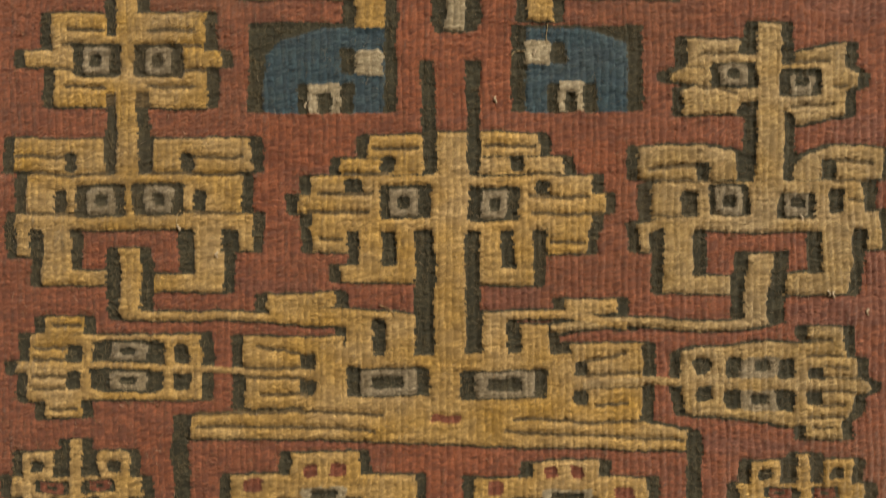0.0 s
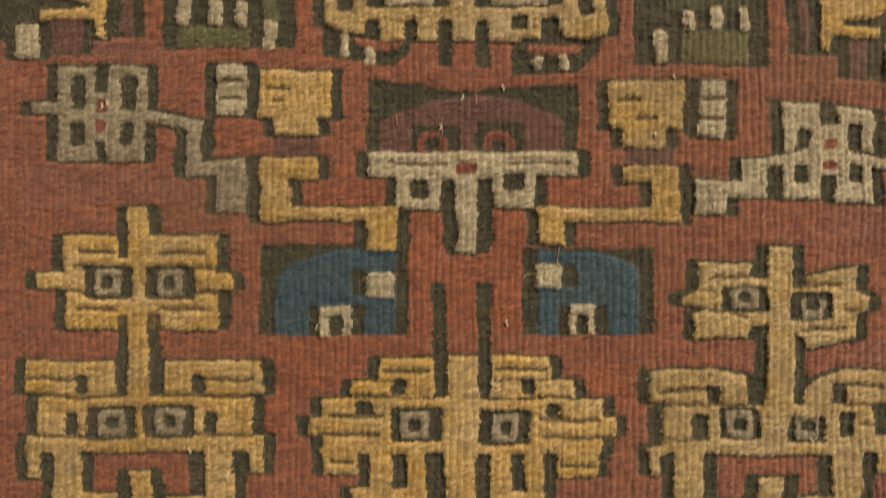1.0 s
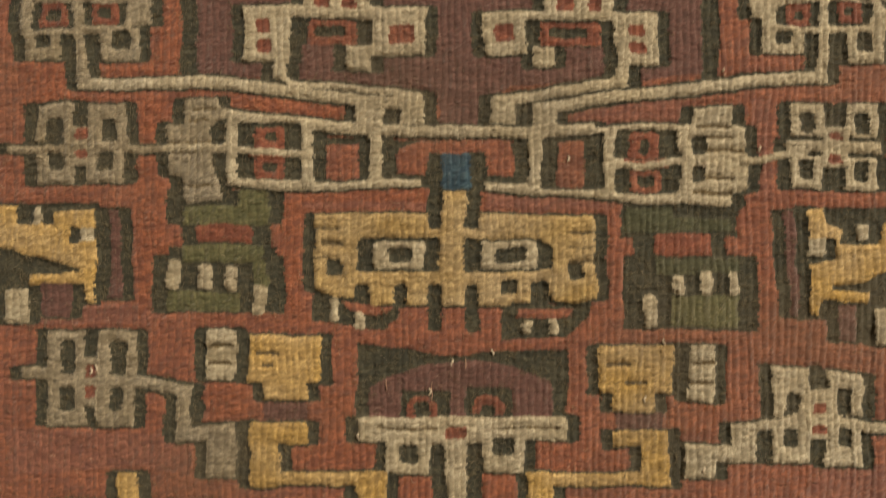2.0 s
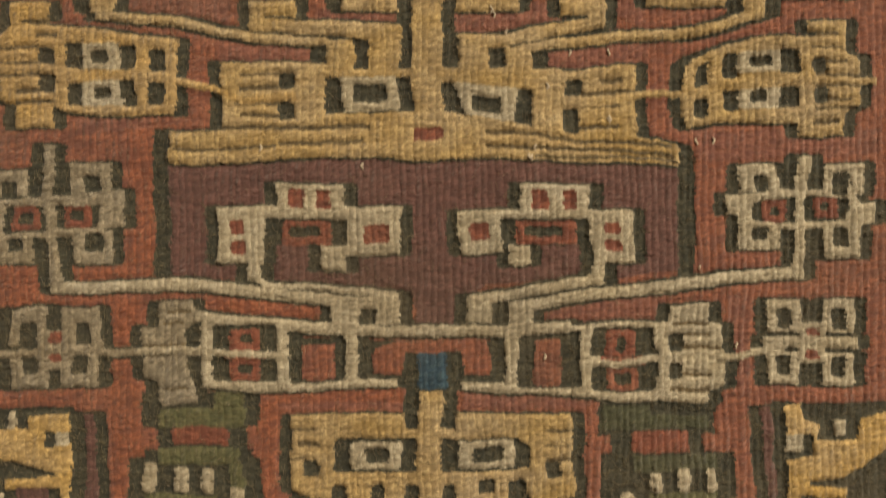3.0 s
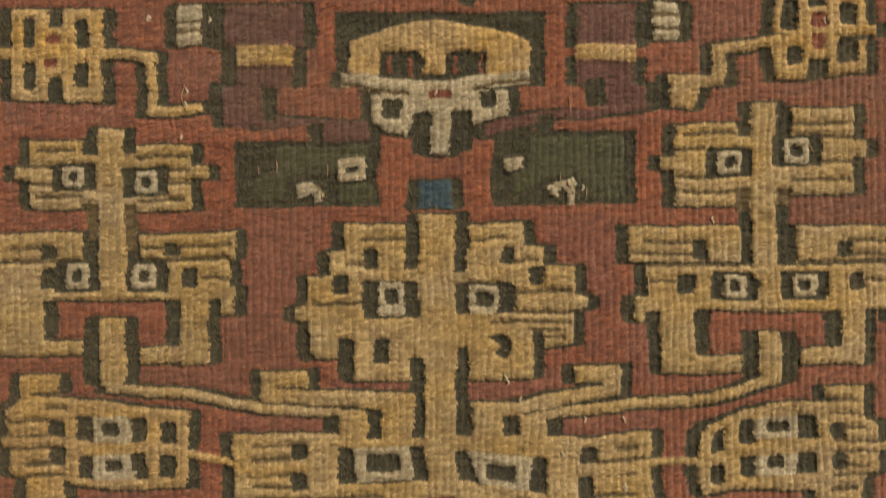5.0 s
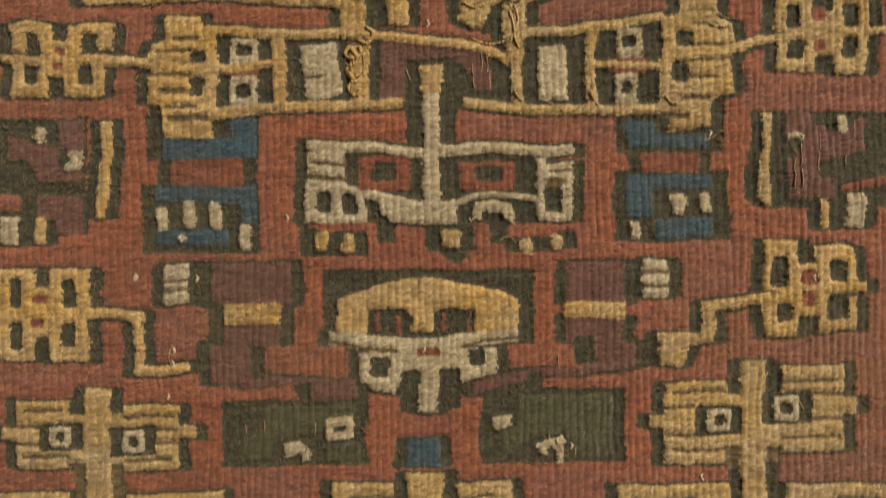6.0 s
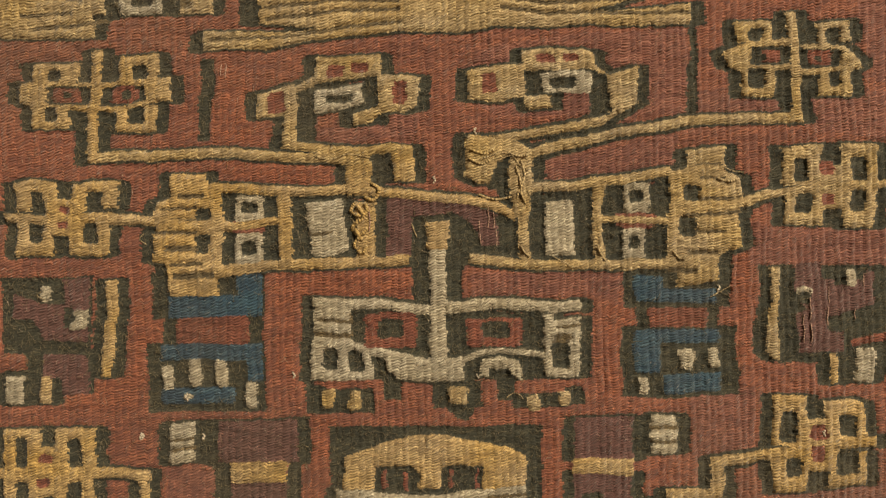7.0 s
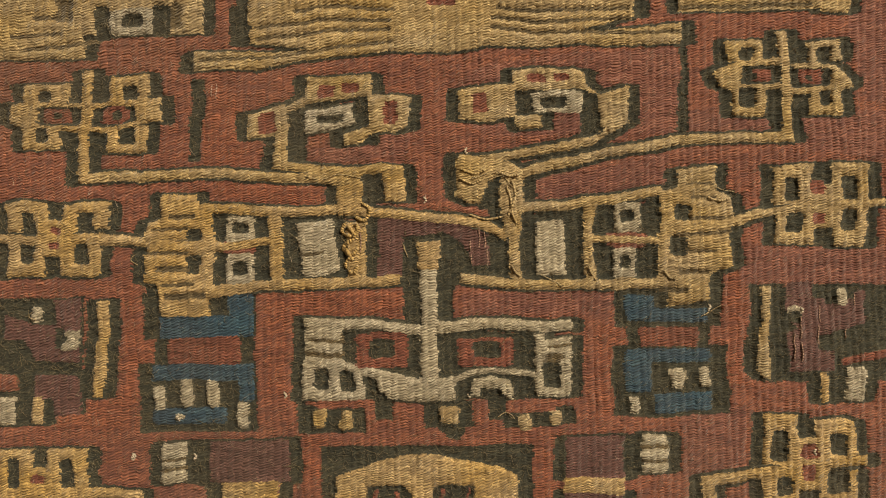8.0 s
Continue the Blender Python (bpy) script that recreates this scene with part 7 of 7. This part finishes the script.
m = Motif("winged_panel", "frayed tan winged panel")
m.patch("body", "tan", box(61.1, 381.0, 91.8, 390.6), box(91.9, 380.4, 98.0, 390.3))
m.inlay("line", "brown", box(61.6, 381.6, 90.5, 382.4))
m.weave()

# ---- yarn heights by colour, then every piece of the weave as a mesh of its own ----

def apart(cells):
    """Splits the cells of a piece where others cut through it, the largest first."""
    i, j = cells // NX, cells % NX
    i, j = i - i.min() + 1, j - j.min() + 1
    mask = np.zeros((i.max() + 2, j.max() + 2), bool)
    mask[i, j] = True
    label = np.where(mask, np.arange(1, mask.size + 1).reshape(mask.shape), 0)
    for _ in range(600):
        wide = label.copy()
        for axis in (0, 1):
            wide = np.maximum(wide, np.maximum(np.roll(wide, 1, axis), np.roll(wide, -1, axis)))
        wide[~mask] = 0
        wide = np.where(mask, wide.ravel()[wide - 1], 0)
        if (wide == label).all():
            break
        label = wide
    which = label[i, j]
    return sorted((cells[which == k] for k in np.unique(which)), key=len, reverse=True)


def by_piece():
    """The cells of all pieces in order, and where each piece begins."""
    cells = np.argsort(OWNER, axis=None, kind="stable")
    return cells, np.searchsorted(OWNER.ravel()[cells], np.arange(len(PIECES) + 1))


# a crumb of a few stitches goes to the piece beside it
order, ends = by_piece()
for index in range(1, len(PIECES)):
    if ends[index + 1] > ends[index]:
        for crumb in apart(order[ends[index]:ends[index + 1]])[1:]:
            if len(crumb) < 20:
                OWNER.flat[crumb] = OWNER.flat[crumb.min() - 1]
order, ends = by_piece()

LOFT = {"gold": 0.54, "yellow": 0.54, "tan": 0.54, "pale": 0.50, "grey": 0.38, "red": 0.10, "rose": 0.11, "brick": 0.13, "orange": 0.12, "dark": -0.26, "brown": -0.10, "blue": 0.10, "green": 0.08, "forest": 0.0, "purple": 0.06}
loft = np.array([LOFT[colour] for _, colour, _, _ in PIECES])[OWNER]
loft = np.pad(loft, ((4, 5), (2, 3)), mode="edge")
raised = sum(loft[a:a + NZ + 1, b:b + NX + 1] for a in range(1, 8) for b in range(1, 4)) / 21
HEIGHT = HEIGHT + raised
POINTS = np.stack([PX / 1000, CLOTH_Y - HEIGHT / 1000, 1.2 + PZ / 1000], -1).reshape(-1, 3)
corner = np.arange(NZ * (NX + 1)).reshape(NZ, NX + 1)[:, :-1]


tapestry = tagged(new("tapestry"), "old hand-woven wool tapestry of stepped motifs hanging on the wall", "tapestry")
tapestry.location = (0, CLOTH_Y, 1.2 + Z0 / 1000)
bpy.context.view_layer.update()
SHADES = {"pale": "undyed pale wool", "grey": "faded grey wool", "gold": "golden yellow wool", "yellow": "dull yellow wool", "tan": "faded tan wool", "orange": "bright brick-red wool", "red": "brick-red wool", "rose": "faded dull red wool", "brick": "bright brick-red wool", "blue": "indigo blue wool", "green": "olive green wool", "forest": "dark green wool", "purple": "dull purple wool", "dark": "dark brown wool", "brown": "thin brown seam line"}


def woven(name, colour, cells, parent, label):
    a = corner.ravel()[cells]
    quads = np.stack([a, a + 1, a + NX + 2, a + NX + 1], -1)
    used, local = np.unique(quads, return_inverse=True)
    mesh = bpy.data.meshes.new(name)
    mesh.vertices.add(len(used))
    mesh.vertices.foreach_set("co", (POINTS[used] - np.array(tapestry.location)).ravel().astype(np.float32))
    mesh.loops.add(4 * len(a))
    mesh.loops.foreach_set("vertex_index", local.ravel().astype(np.int32))
    mesh.polygons.add(len(a))
    mesh.polygons.foreach_set("loop_start", np.arange(0, 4 * len(a), 4, dtype=np.int32))
    mesh.polygons.foreach_set("use_smooth", np.ones(len(a), bool))
    strand = mesh.attributes.new("yarn", "FLOAT", "POINT")
    strand.data.foreach_set("value", YARN.ravel()[used].astype(np.float32))
    for key, values in (("rib_at", col / ACROSS + 0 * row), ("pass_at", row / ROWS_PER + 0 * col)):
        mesh.attributes.new(key, "FLOAT", "POINT").data.foreach_set("value", values.ravel()[used].astype(np.float32))
    mesh.materials.append(WOOL[colour])
    mesh.update(calc_edges=True)
    ob = new(name, mesh)
    ob.parent = parent
    return tagged(ob, label)


made = {}
for index, (name, colour, border, label) in enumerate(PIECES):
    cells = order[ends[index]:ends[index + 1]]
    if len(cells) < 4:
        continue
    parent = tapestry if border is None else made.get(border)
    if parent is None:  # a field without a border stands for its whole motif
        parent, label = tapestry, PIECES[border][3]
        name = PIECES[border][0]
    if index == 0:
        made[index] = woven(name, colour, cells, parent, label)
        continue
    first, *rest = apart(cells)
    made[index] = woven(name, colour, first, parent, label or SHADES[colour])
    for some in rest:
        woven("border" if border is None else name, colour, some, made[index] if border is None else parent, SHADES[colour])
    if border is not None and border not in made:
        made[border] = made[index]


# ---- loose ends: bare warp ends, frayed weft yarns and stray fibres ----
def height_at(x, z):
    j = min(max(int((x - X0) / RIB * ACROSS), 0), NX)
    i = min(max(int((z - Z0) / STITCH * ROWS_PER), 0), NZ)
    return HEIGHT[i, j]


def yarn_tube(name, line, radius, material, label):
    """A round twisted yarn along points in millimetres (x, z, lift), as a part of the tapestry."""
    sides, verts, faces = 6, [], []
    base = tapestry.location
    for n, (x, z, lift) in enumerate(line):
        thin = radius * (0.45 if n in (0, len(line) - 1) else 1.0) * (0.85 + 0.3 * rng.random())
        xa, za, _ = line[max(n - 1, 0)]
        xb, zb, _ = line[min(n + 1, len(line) - 1)]
        way = Vector((xb - xa, 0, zb - za)).normalized()
        side, out = way.cross(Vector((0, 1, 0))), Vector((0, -1, 0))
        centre = Vector((x, -height_at(x, z) - lift, z)) + Vector((0, CLOTH_Y * 1000, 1200.0))
        for k in range(sides):
            a = 2 * math.pi * k / sides + 0.5 * n
            verts.append((centre + thin * (math.cos(a) * side + math.sin(a) * out)) / 1000 - base)
    for n in range(len(line) - 1):
        for k in range(sides):
            a, b = n * sides + k, n * sides + (k + 1) % sides
            faces.append((a, b, b + sides, a + sides))
    faces += [tuple(range(sides)), tuple(range(len(verts) - sides, len(verts)))]
    mesh = bpy.data.meshes.new(name)
    mesh.from_pydata(verts, [], faces)
    mesh.polygons.foreach_set("use_smooth", [True] * len(faces))
    rings = np.arange(len(verts)) // sides
    for key, values in (("yarn", 0.95 + 0 * rings), ("rib_at", 0.5 + 0 * rings), ("pass_at", 0.8 * rings)):
        mesh.attributes.new(key, "FLOAT", "POINT").data.foreach_set("value", values.astype(np.float32))
    mesh.materials.append(material)
    ob = new(name, mesh)
    ob.parent = tapestry
    return tagged(ob, label)


def smooth_line(points, steps=5):
    """A smooth line through the points, with a little wander."""
    p = [np.array(points[0], float)] + [np.array(q, float) for q in points] + [np.array(points[-1], float)]
    line = []
    for a, b, c, d in zip(p, p[1:], p[2:], p[3:]):
        for s in np.linspace(0, 1, steps, endpoint=False):
            line.append(0.5 * (2 * b + (c - a) * s + (2 * a - 5 * b + 4 * c - d) * s**2 + (3 * b - a - 3 * c + d) * s**3))
    return [tuple(q) for q in line + [p[-1]]]


COTTON = wool("bare_warp_cotton", (0.55, 0.46, 0.36), (0.42, 0.34, 0.26), (0.68, 0.60, 0.48))
WARP = wool("worn_warp", (0.36, 0.22, 0.16), (0.26, 0.15, 0.11), (0.48, 0.32, 0.25))
FRAY = wool("frayed_yarn", (0.42, 0.31, 0.16), (0.30, 0.22, 0.11), (0.55, 0.44, 0.27))
FUZZ = wool("stray_fibre", (0.24, 0.19, 0.11), (0.12, 0.10, 0.06), (0.38, 0.30, 0.18), 0.1)


def warp_tuft(x, z):
    line = [(x + 0.25 * math.sin(n * 1.3 + x), z - 0.7 + 0.3 * n, 0.05 + 0.12 * math.sin(math.pi * n / 5)) for n in range(6)]
    yarn_tube("warp_tuft", line, 0.26, COTTON, "tuft of bare pale warp yarn")


def bare_warp(x, low, high):
    steps = max(int((high - low) / 0.5), 3)
    line = [(x + 0.10 * math.sin(n * 0.9 + x), low + (high - low) * n / steps, 0.14) for n in range(steps + 1)]
    yarn_tube("bare_warp", line, 0.13, WARP, "bare pinkish warp yarn where the weft is worn")


def frayed_thread(*points):
    line = [(x, z, 0.18 + 0.15 * math.sin(n)) for n, (x, z) in enumerate(smooth_line(points))]
    yarn_tube("frayed_thread", line, 0.10, FRAY, "loose frayed pale thread")


def curled_yarn(colour, *points):
    line = [(x, z, 0.22 + 0.16 * math.sin(1.7 * n)) for n, (x, z) in enumerate(smooth_line(points))]
    yarn_tube("curled_yarn", line, 0.46 if colour == "gold" else 0.26, WOOL[colour], "loose curled end of weft yarn")


warp_tuft(-29.1, 32.5)
warp_tuft(-57.1, 5.1)
warp_tuft(-48.7, -0.8)
warp_tuft(96.2, -13.8)
warp_tuft(87.5, -9.7)
warp_tuft(88.5, -10.1)
warp_tuft(21.9, 44.0)
warp_tuft(13.2, 33.5)
warp_tuft(81.5, 7.3)
warp_tuft(12.4, 86.0)
warp_tuft(-1.6, 77.2)
warp_tuft(-75.8, 82.5)
warp_tuft(-77.0, 81.7)
warp_tuft(46.3, 75.7)
warp_tuft(3.3, 83.7)
warp_tuft(-17.6, 67.3)
warp_tuft(50.5, 88.4)
warp_tuft(59.5, 60.0)
warp_tuft(30.0, 189.6)
warp_tuft(26.4, 173.7)
warp_tuft(27.2, 176.0)
warp_tuft(63.8, 148.8)
warp_tuft(43.9, 182.3)
warp_tuft(71.9, 131.6)
warp_tuft(-33.5, 176.1)
warp_tuft(59.6, 127.9)
warp_tuft(29.2, 129.3)
warp_tuft(18.3, 205.7)
warp_tuft(35.2, 197.0)
warp_tuft(43.8, 197.1)
warp_tuft(30.1, 189.5)
warp_tuft(63.2, 177.1)
warp_tuft(67.0, 177.2)
warp_tuft(43.6, 181.8)
warp_tuft(25.9, 173.9)
warp_tuft(21.0, 201.7)
warp_tuft(-11.2, 172.0)
warp_tuft(-51.3, 270.4)
warp_tuft(-51.6, 267.5)
warp_tuft(-59.2, 286.4)
warp_tuft(17.7, 206.7)
warp_tuft(52.7, 238.5)
warp_tuft(32.2, 249.3)
warp_tuft(35.3, 248.1)
warp_tuft(3.2, 269.6)
warp_tuft(-52.7, 260.3)
warp_tuft(63.9, 240.9)
warp_tuft(14.1, 351.5)
warp_tuft(-26.3, 299.1)
warp_tuft(-46.2, 286.0)
warp_tuft(-59.6, 286.5)
warp_tuft(-49.5, 294.7)
warp_tuft(89.0, 284.3)
warp_tuft(86.7, 315.3)
warp_tuft(13.8, 298.3)
warp_tuft(66.6, 316.3)
warp_tuft(5.0, 341.0)
bare_warp(14.7, 329.7, 332.2)
bare_warp(14.9, 326.9, 329.1)
bare_warp(16.7, 330.3, 334.9)
bare_warp(17.9, 330.2, 333.9)
bare_warp(18.4, 326.5, 330.2)
bare_warp(-9.1, 330.0, 335.5)
bare_warp(86.5, 309.1, 314.1)
bare_warp(86.6, 304.2, 308.5)
bare_warp(90.7, 312.7, 316.4)
bare_warp(90.2, 307.8, 312.1)
bare_warp(96.3, 308.9, 311.4)
bare_warp(84.9, 304.2, 310.4)
bare_warp(5.1, 340.3, 342.2)
bare_warp(98.4, 316.3, 318.8)
bare_warp(-40.8, 364.3, 367.0)
bare_warp(-39.8, 363.8, 367.2)
bare_warp(-31.9, 252.4, 255.1)
bare_warp(-20.8, 251.2, 254.3)
bare_warp(32.6, 265.5, 268.6)
bare_warp(30.4, 250.0, 251.9)
bare_warp(36.1, 246.2, 248.1)
bare_warp(-35.9, 252.0, 253.9)
bare_warp(-11.3, 77.4, 79.9)
bare_warp(-1.2, 74.9, 79.4)
bare_warp(6.3, 82.5, 85.1)
frayed_thread((0.5, 330.6), (-0.1, 331.6), (1.1, 328.6))
frayed_thread((19.9, 345.5), (22.1, 345.9), (23.9, 343.7), (25.7, 342.9))
frayed_thread((30.3, 324.1), (33.4, 322.5), (35.2, 321.5), (38.9, 322.9))
frayed_thread((64.7, 314.5), (67.5, 315.9), (69.1, 316.9))
frayed_thread((14.7, 345.3), (17.2, 346.0), (18.7, 346.5), (21.5, 346.7))
frayed_thread((55.0, 324.8), (57.5, 323.8), (59.4, 322.5))
frayed_thread((67.7, 342.8), (70.1, 342.0), (72.6, 341.5))
frayed_thread((-20.9, 346.7), (-17.2, 345.9), (-13.5, 346.9), (-8.6, 346.0))
frayed_thread((-12.3, 335.8), (-13.2, 333.3), (-11.7, 330.8), (-12.7, 327.2))
frayed_thread((-58.1, 330.5), (-59.1, 329.3), (-57.6, 328.1))
frayed_thread((19.9, 293.4), (21.7, 294.4), (23.0, 293.8), (23.6, 292.9))
frayed_thread((-80.4, 318.4), (-81.7, 317.5), (-79.7, 316.7))
frayed_thread((25.0, 50.7), (24.5, 47.1), (25.3, 46.1))
frayed_thread((16.8, 43.4), (17.7, 44.4), (20.0, 44.4))
frayed_thread((-57.1, 4.7), (-57.6, 8.2), (-56.6, 9.2))
frayed_thread((-12.9, -12.0), (-10.4, -13.0), (-9.1, -14.5))
frayed_thread((-51.5, 272.0), (-52.5, 269.0), (-51.1, 265.8))
frayed_thread((82.2, 256.8), (85.3, 257.4), (86.6, 255.2))
frayed_thread((29.1, 249.1), (32.2, 249.6), (33.4, 246.8))
frayed_thread((-24.9, 249.4), (-22.5, 248.8), (-21.9, 246.3))
curled_yarn('gold', (-12.3, 336.4), (-13.1, 334.6), (-11.1, 333.5), (-9.6, 334.7), (-10.1, 336.3))
curled_yarn('gold', (-11.4, 332.7), (-12.9, 330.9), (-11.2, 329.3), (-9.7, 330.8))
curled_yarn('gold', (-11.2, 329.0), (-12.5, 327.2), (-10.8, 325.4), (-9.8, 327.1))
curled_yarn('gold', (-8.7, 340.6), (-6.9, 339.1), (-8.2, 336.9), (-10.3, 337.7))
curled_yarn('gold', (-11.8, 335.8), (-10.4, 333.3), (-12.4, 331.3), (-10.7, 328.1))
curled_yarn('tan', (23.9, 345.1), (24.7, 341.8), (23.8, 338.5), (24.9, 335.3))
curled_yarn('tan', (22.8, 343.7), (23.8, 340.0), (22.9, 336.9))
curled_yarn('tan', (21.4, 346.7), (23.3, 345.9), (25.6, 346.1))
curled_yarn('tan', (12.9, 347.6), (16.0, 346.5), (18.4, 347.5))
curled_yarn('tan', (12.5, 345.6), (15.3, 344.3), (17.4, 345.3))
curled_yarn('tan', (56.5, 324.8), (58.1, 323.0), (59.4, 323.5))
curled_yarn('tan', (40.2, 326.1), (40.9, 324.4), (42.1, 322.6))
curled_yarn('tan', (23.6, 326.4), (24.4, 324.9), (25.6, 323.9))
curled_yarn('tan', (66.4, 340.4), (69.1, 339.6), (71.6, 340.3))
curled_yarn('tan', (14.6, 337.7), (18.2, 336.6), (21.9, 337.1))


def stray_fibres(spots, longest, thickest, material, name, label):
    """Fine curly hairs that stand off the yarn at the given spots (x, z)."""
    count, steps = len(spots), 3
    x, z = spots[:, 0].copy(), spots[:, 1].copy()
    turn, bend = rng.uniform(0, 2 * math.pi, count), rng.normal(0, 1.9, count)
    length, lift = rng.uniform(0.3, 1.0, count) * longest, rng.uniform(0.08, 0.40, count)
    thick = rng.uniform(0.5, 1.0, count) * thickest
    rings, top = [], None
    for n in range(steps + 1):
        i = np.clip((z - Z0) / STITCH * ROWS_PER, 0, NZ).astype(int)
        j = np.clip((x - X0) / RIB * ACROSS, 0, NX).astype(int)
        top = HEIGHT[i, j] if top is None else np.maximum(top, HEIGHT[i, j])
        wide = thick * (1.0 if n < steps else 0.3)
        y = CLOTH_Y * 1000 - top - lift * math.sin(math.pi * (0.08 + 0.8 * n / steps))
        sx, sz = -np.sin(turn) * wide, np.cos(turn) * wide
        rings.append(np.stack([np.stack([x - sx, y, z - sz], -1), np.stack([x + sx, y, z + sz], -1), np.stack([x, y - 1.6 * wide, z], -1)], 1))
        x, z, turn = x + np.cos(turn) * length / steps, z + np.sin(turn) * length / steps, turn + bend / steps
    verts = np.stack(rings, 1).reshape(-1, 3)
    verts[:, 2] += 1200.0
    first = np.arange(count)[:, None, None] * 3 * (steps + 1) + np.arange(steps)[None, :, None] * 3
    faces = np.concatenate([first + np.array([0, 2, 5, 3]), first + np.array([2, 1, 4, 5])], 1).reshape(-1, 4)
    mesh = bpy.data.meshes.new(name)
    mesh.from_pydata((verts / 1000 - np.array(tapestry.location)).tolist(), [], faces.tolist())
    mesh.attributes.new("yarn", "FLOAT", "POINT").data.foreach_set("value", np.full(len(verts), 0.6, np.float32))
    mesh.materials.append(material)
    ob = new(name, mesh)
    ob.parent = tapestry
    return tagged(ob, label, kind="stuff")


all_over = np.stack([rng.uniform(X0 + 3, X1 - 3, 12000), rng.uniform(Z0 + 3, Z1 - 3, 12000)], -1)
stray_fibres(all_over[:9000], 3.4, 0.026, FUZZ, "stray_fibre", "fine brown stray wool fibres")
stray_fibres(all_over[9000:], 2.2, 0.024, COTTON, "pale_stray_fibre", "fine pale stray fibres")
is_dark = np.array([colour == "dark" for _, colour, _, _ in PIECES])[OWNER]
dark_i, dark_j = np.nonzero(is_dark)
chosen = rng.choice(len(dark_i), 24000, replace=False)
furry = np.stack([CX[dark_i[chosen], dark_j[chosen]], CZ[dark_i[chosen], dark_j[chosen]]], -1)
stray_fibres(furry, 2.6, 0.045, FUZZ, "border_fuzz", "brown fuzz on the dark border yarn")

# ---- the linen that the tapestry is stitched to ----
mesh = bpy.data.meshes.new("backing_linen")
bm = bmesh.new()
bmesh.ops.create_cube(bm, size=1.0)
for v in bm.verts:
    v.co = ((X0 + X1) / 2000 + v.co.x * (X1 - X0 - 4) / 1000, 0.0038 + v.co.y * 0.0044, (Z1 - Z0) / 2000 + v.co.z * (Z1 - Z0 - 4) / 1000)
bm.to_mesh(mesh)
bm.free()
mesh.materials.append(LINEN)
backing = new("backing_linen", mesh)
backing.parent = tapestry
tagged(backing, "plain brown backing linen behind the weave")
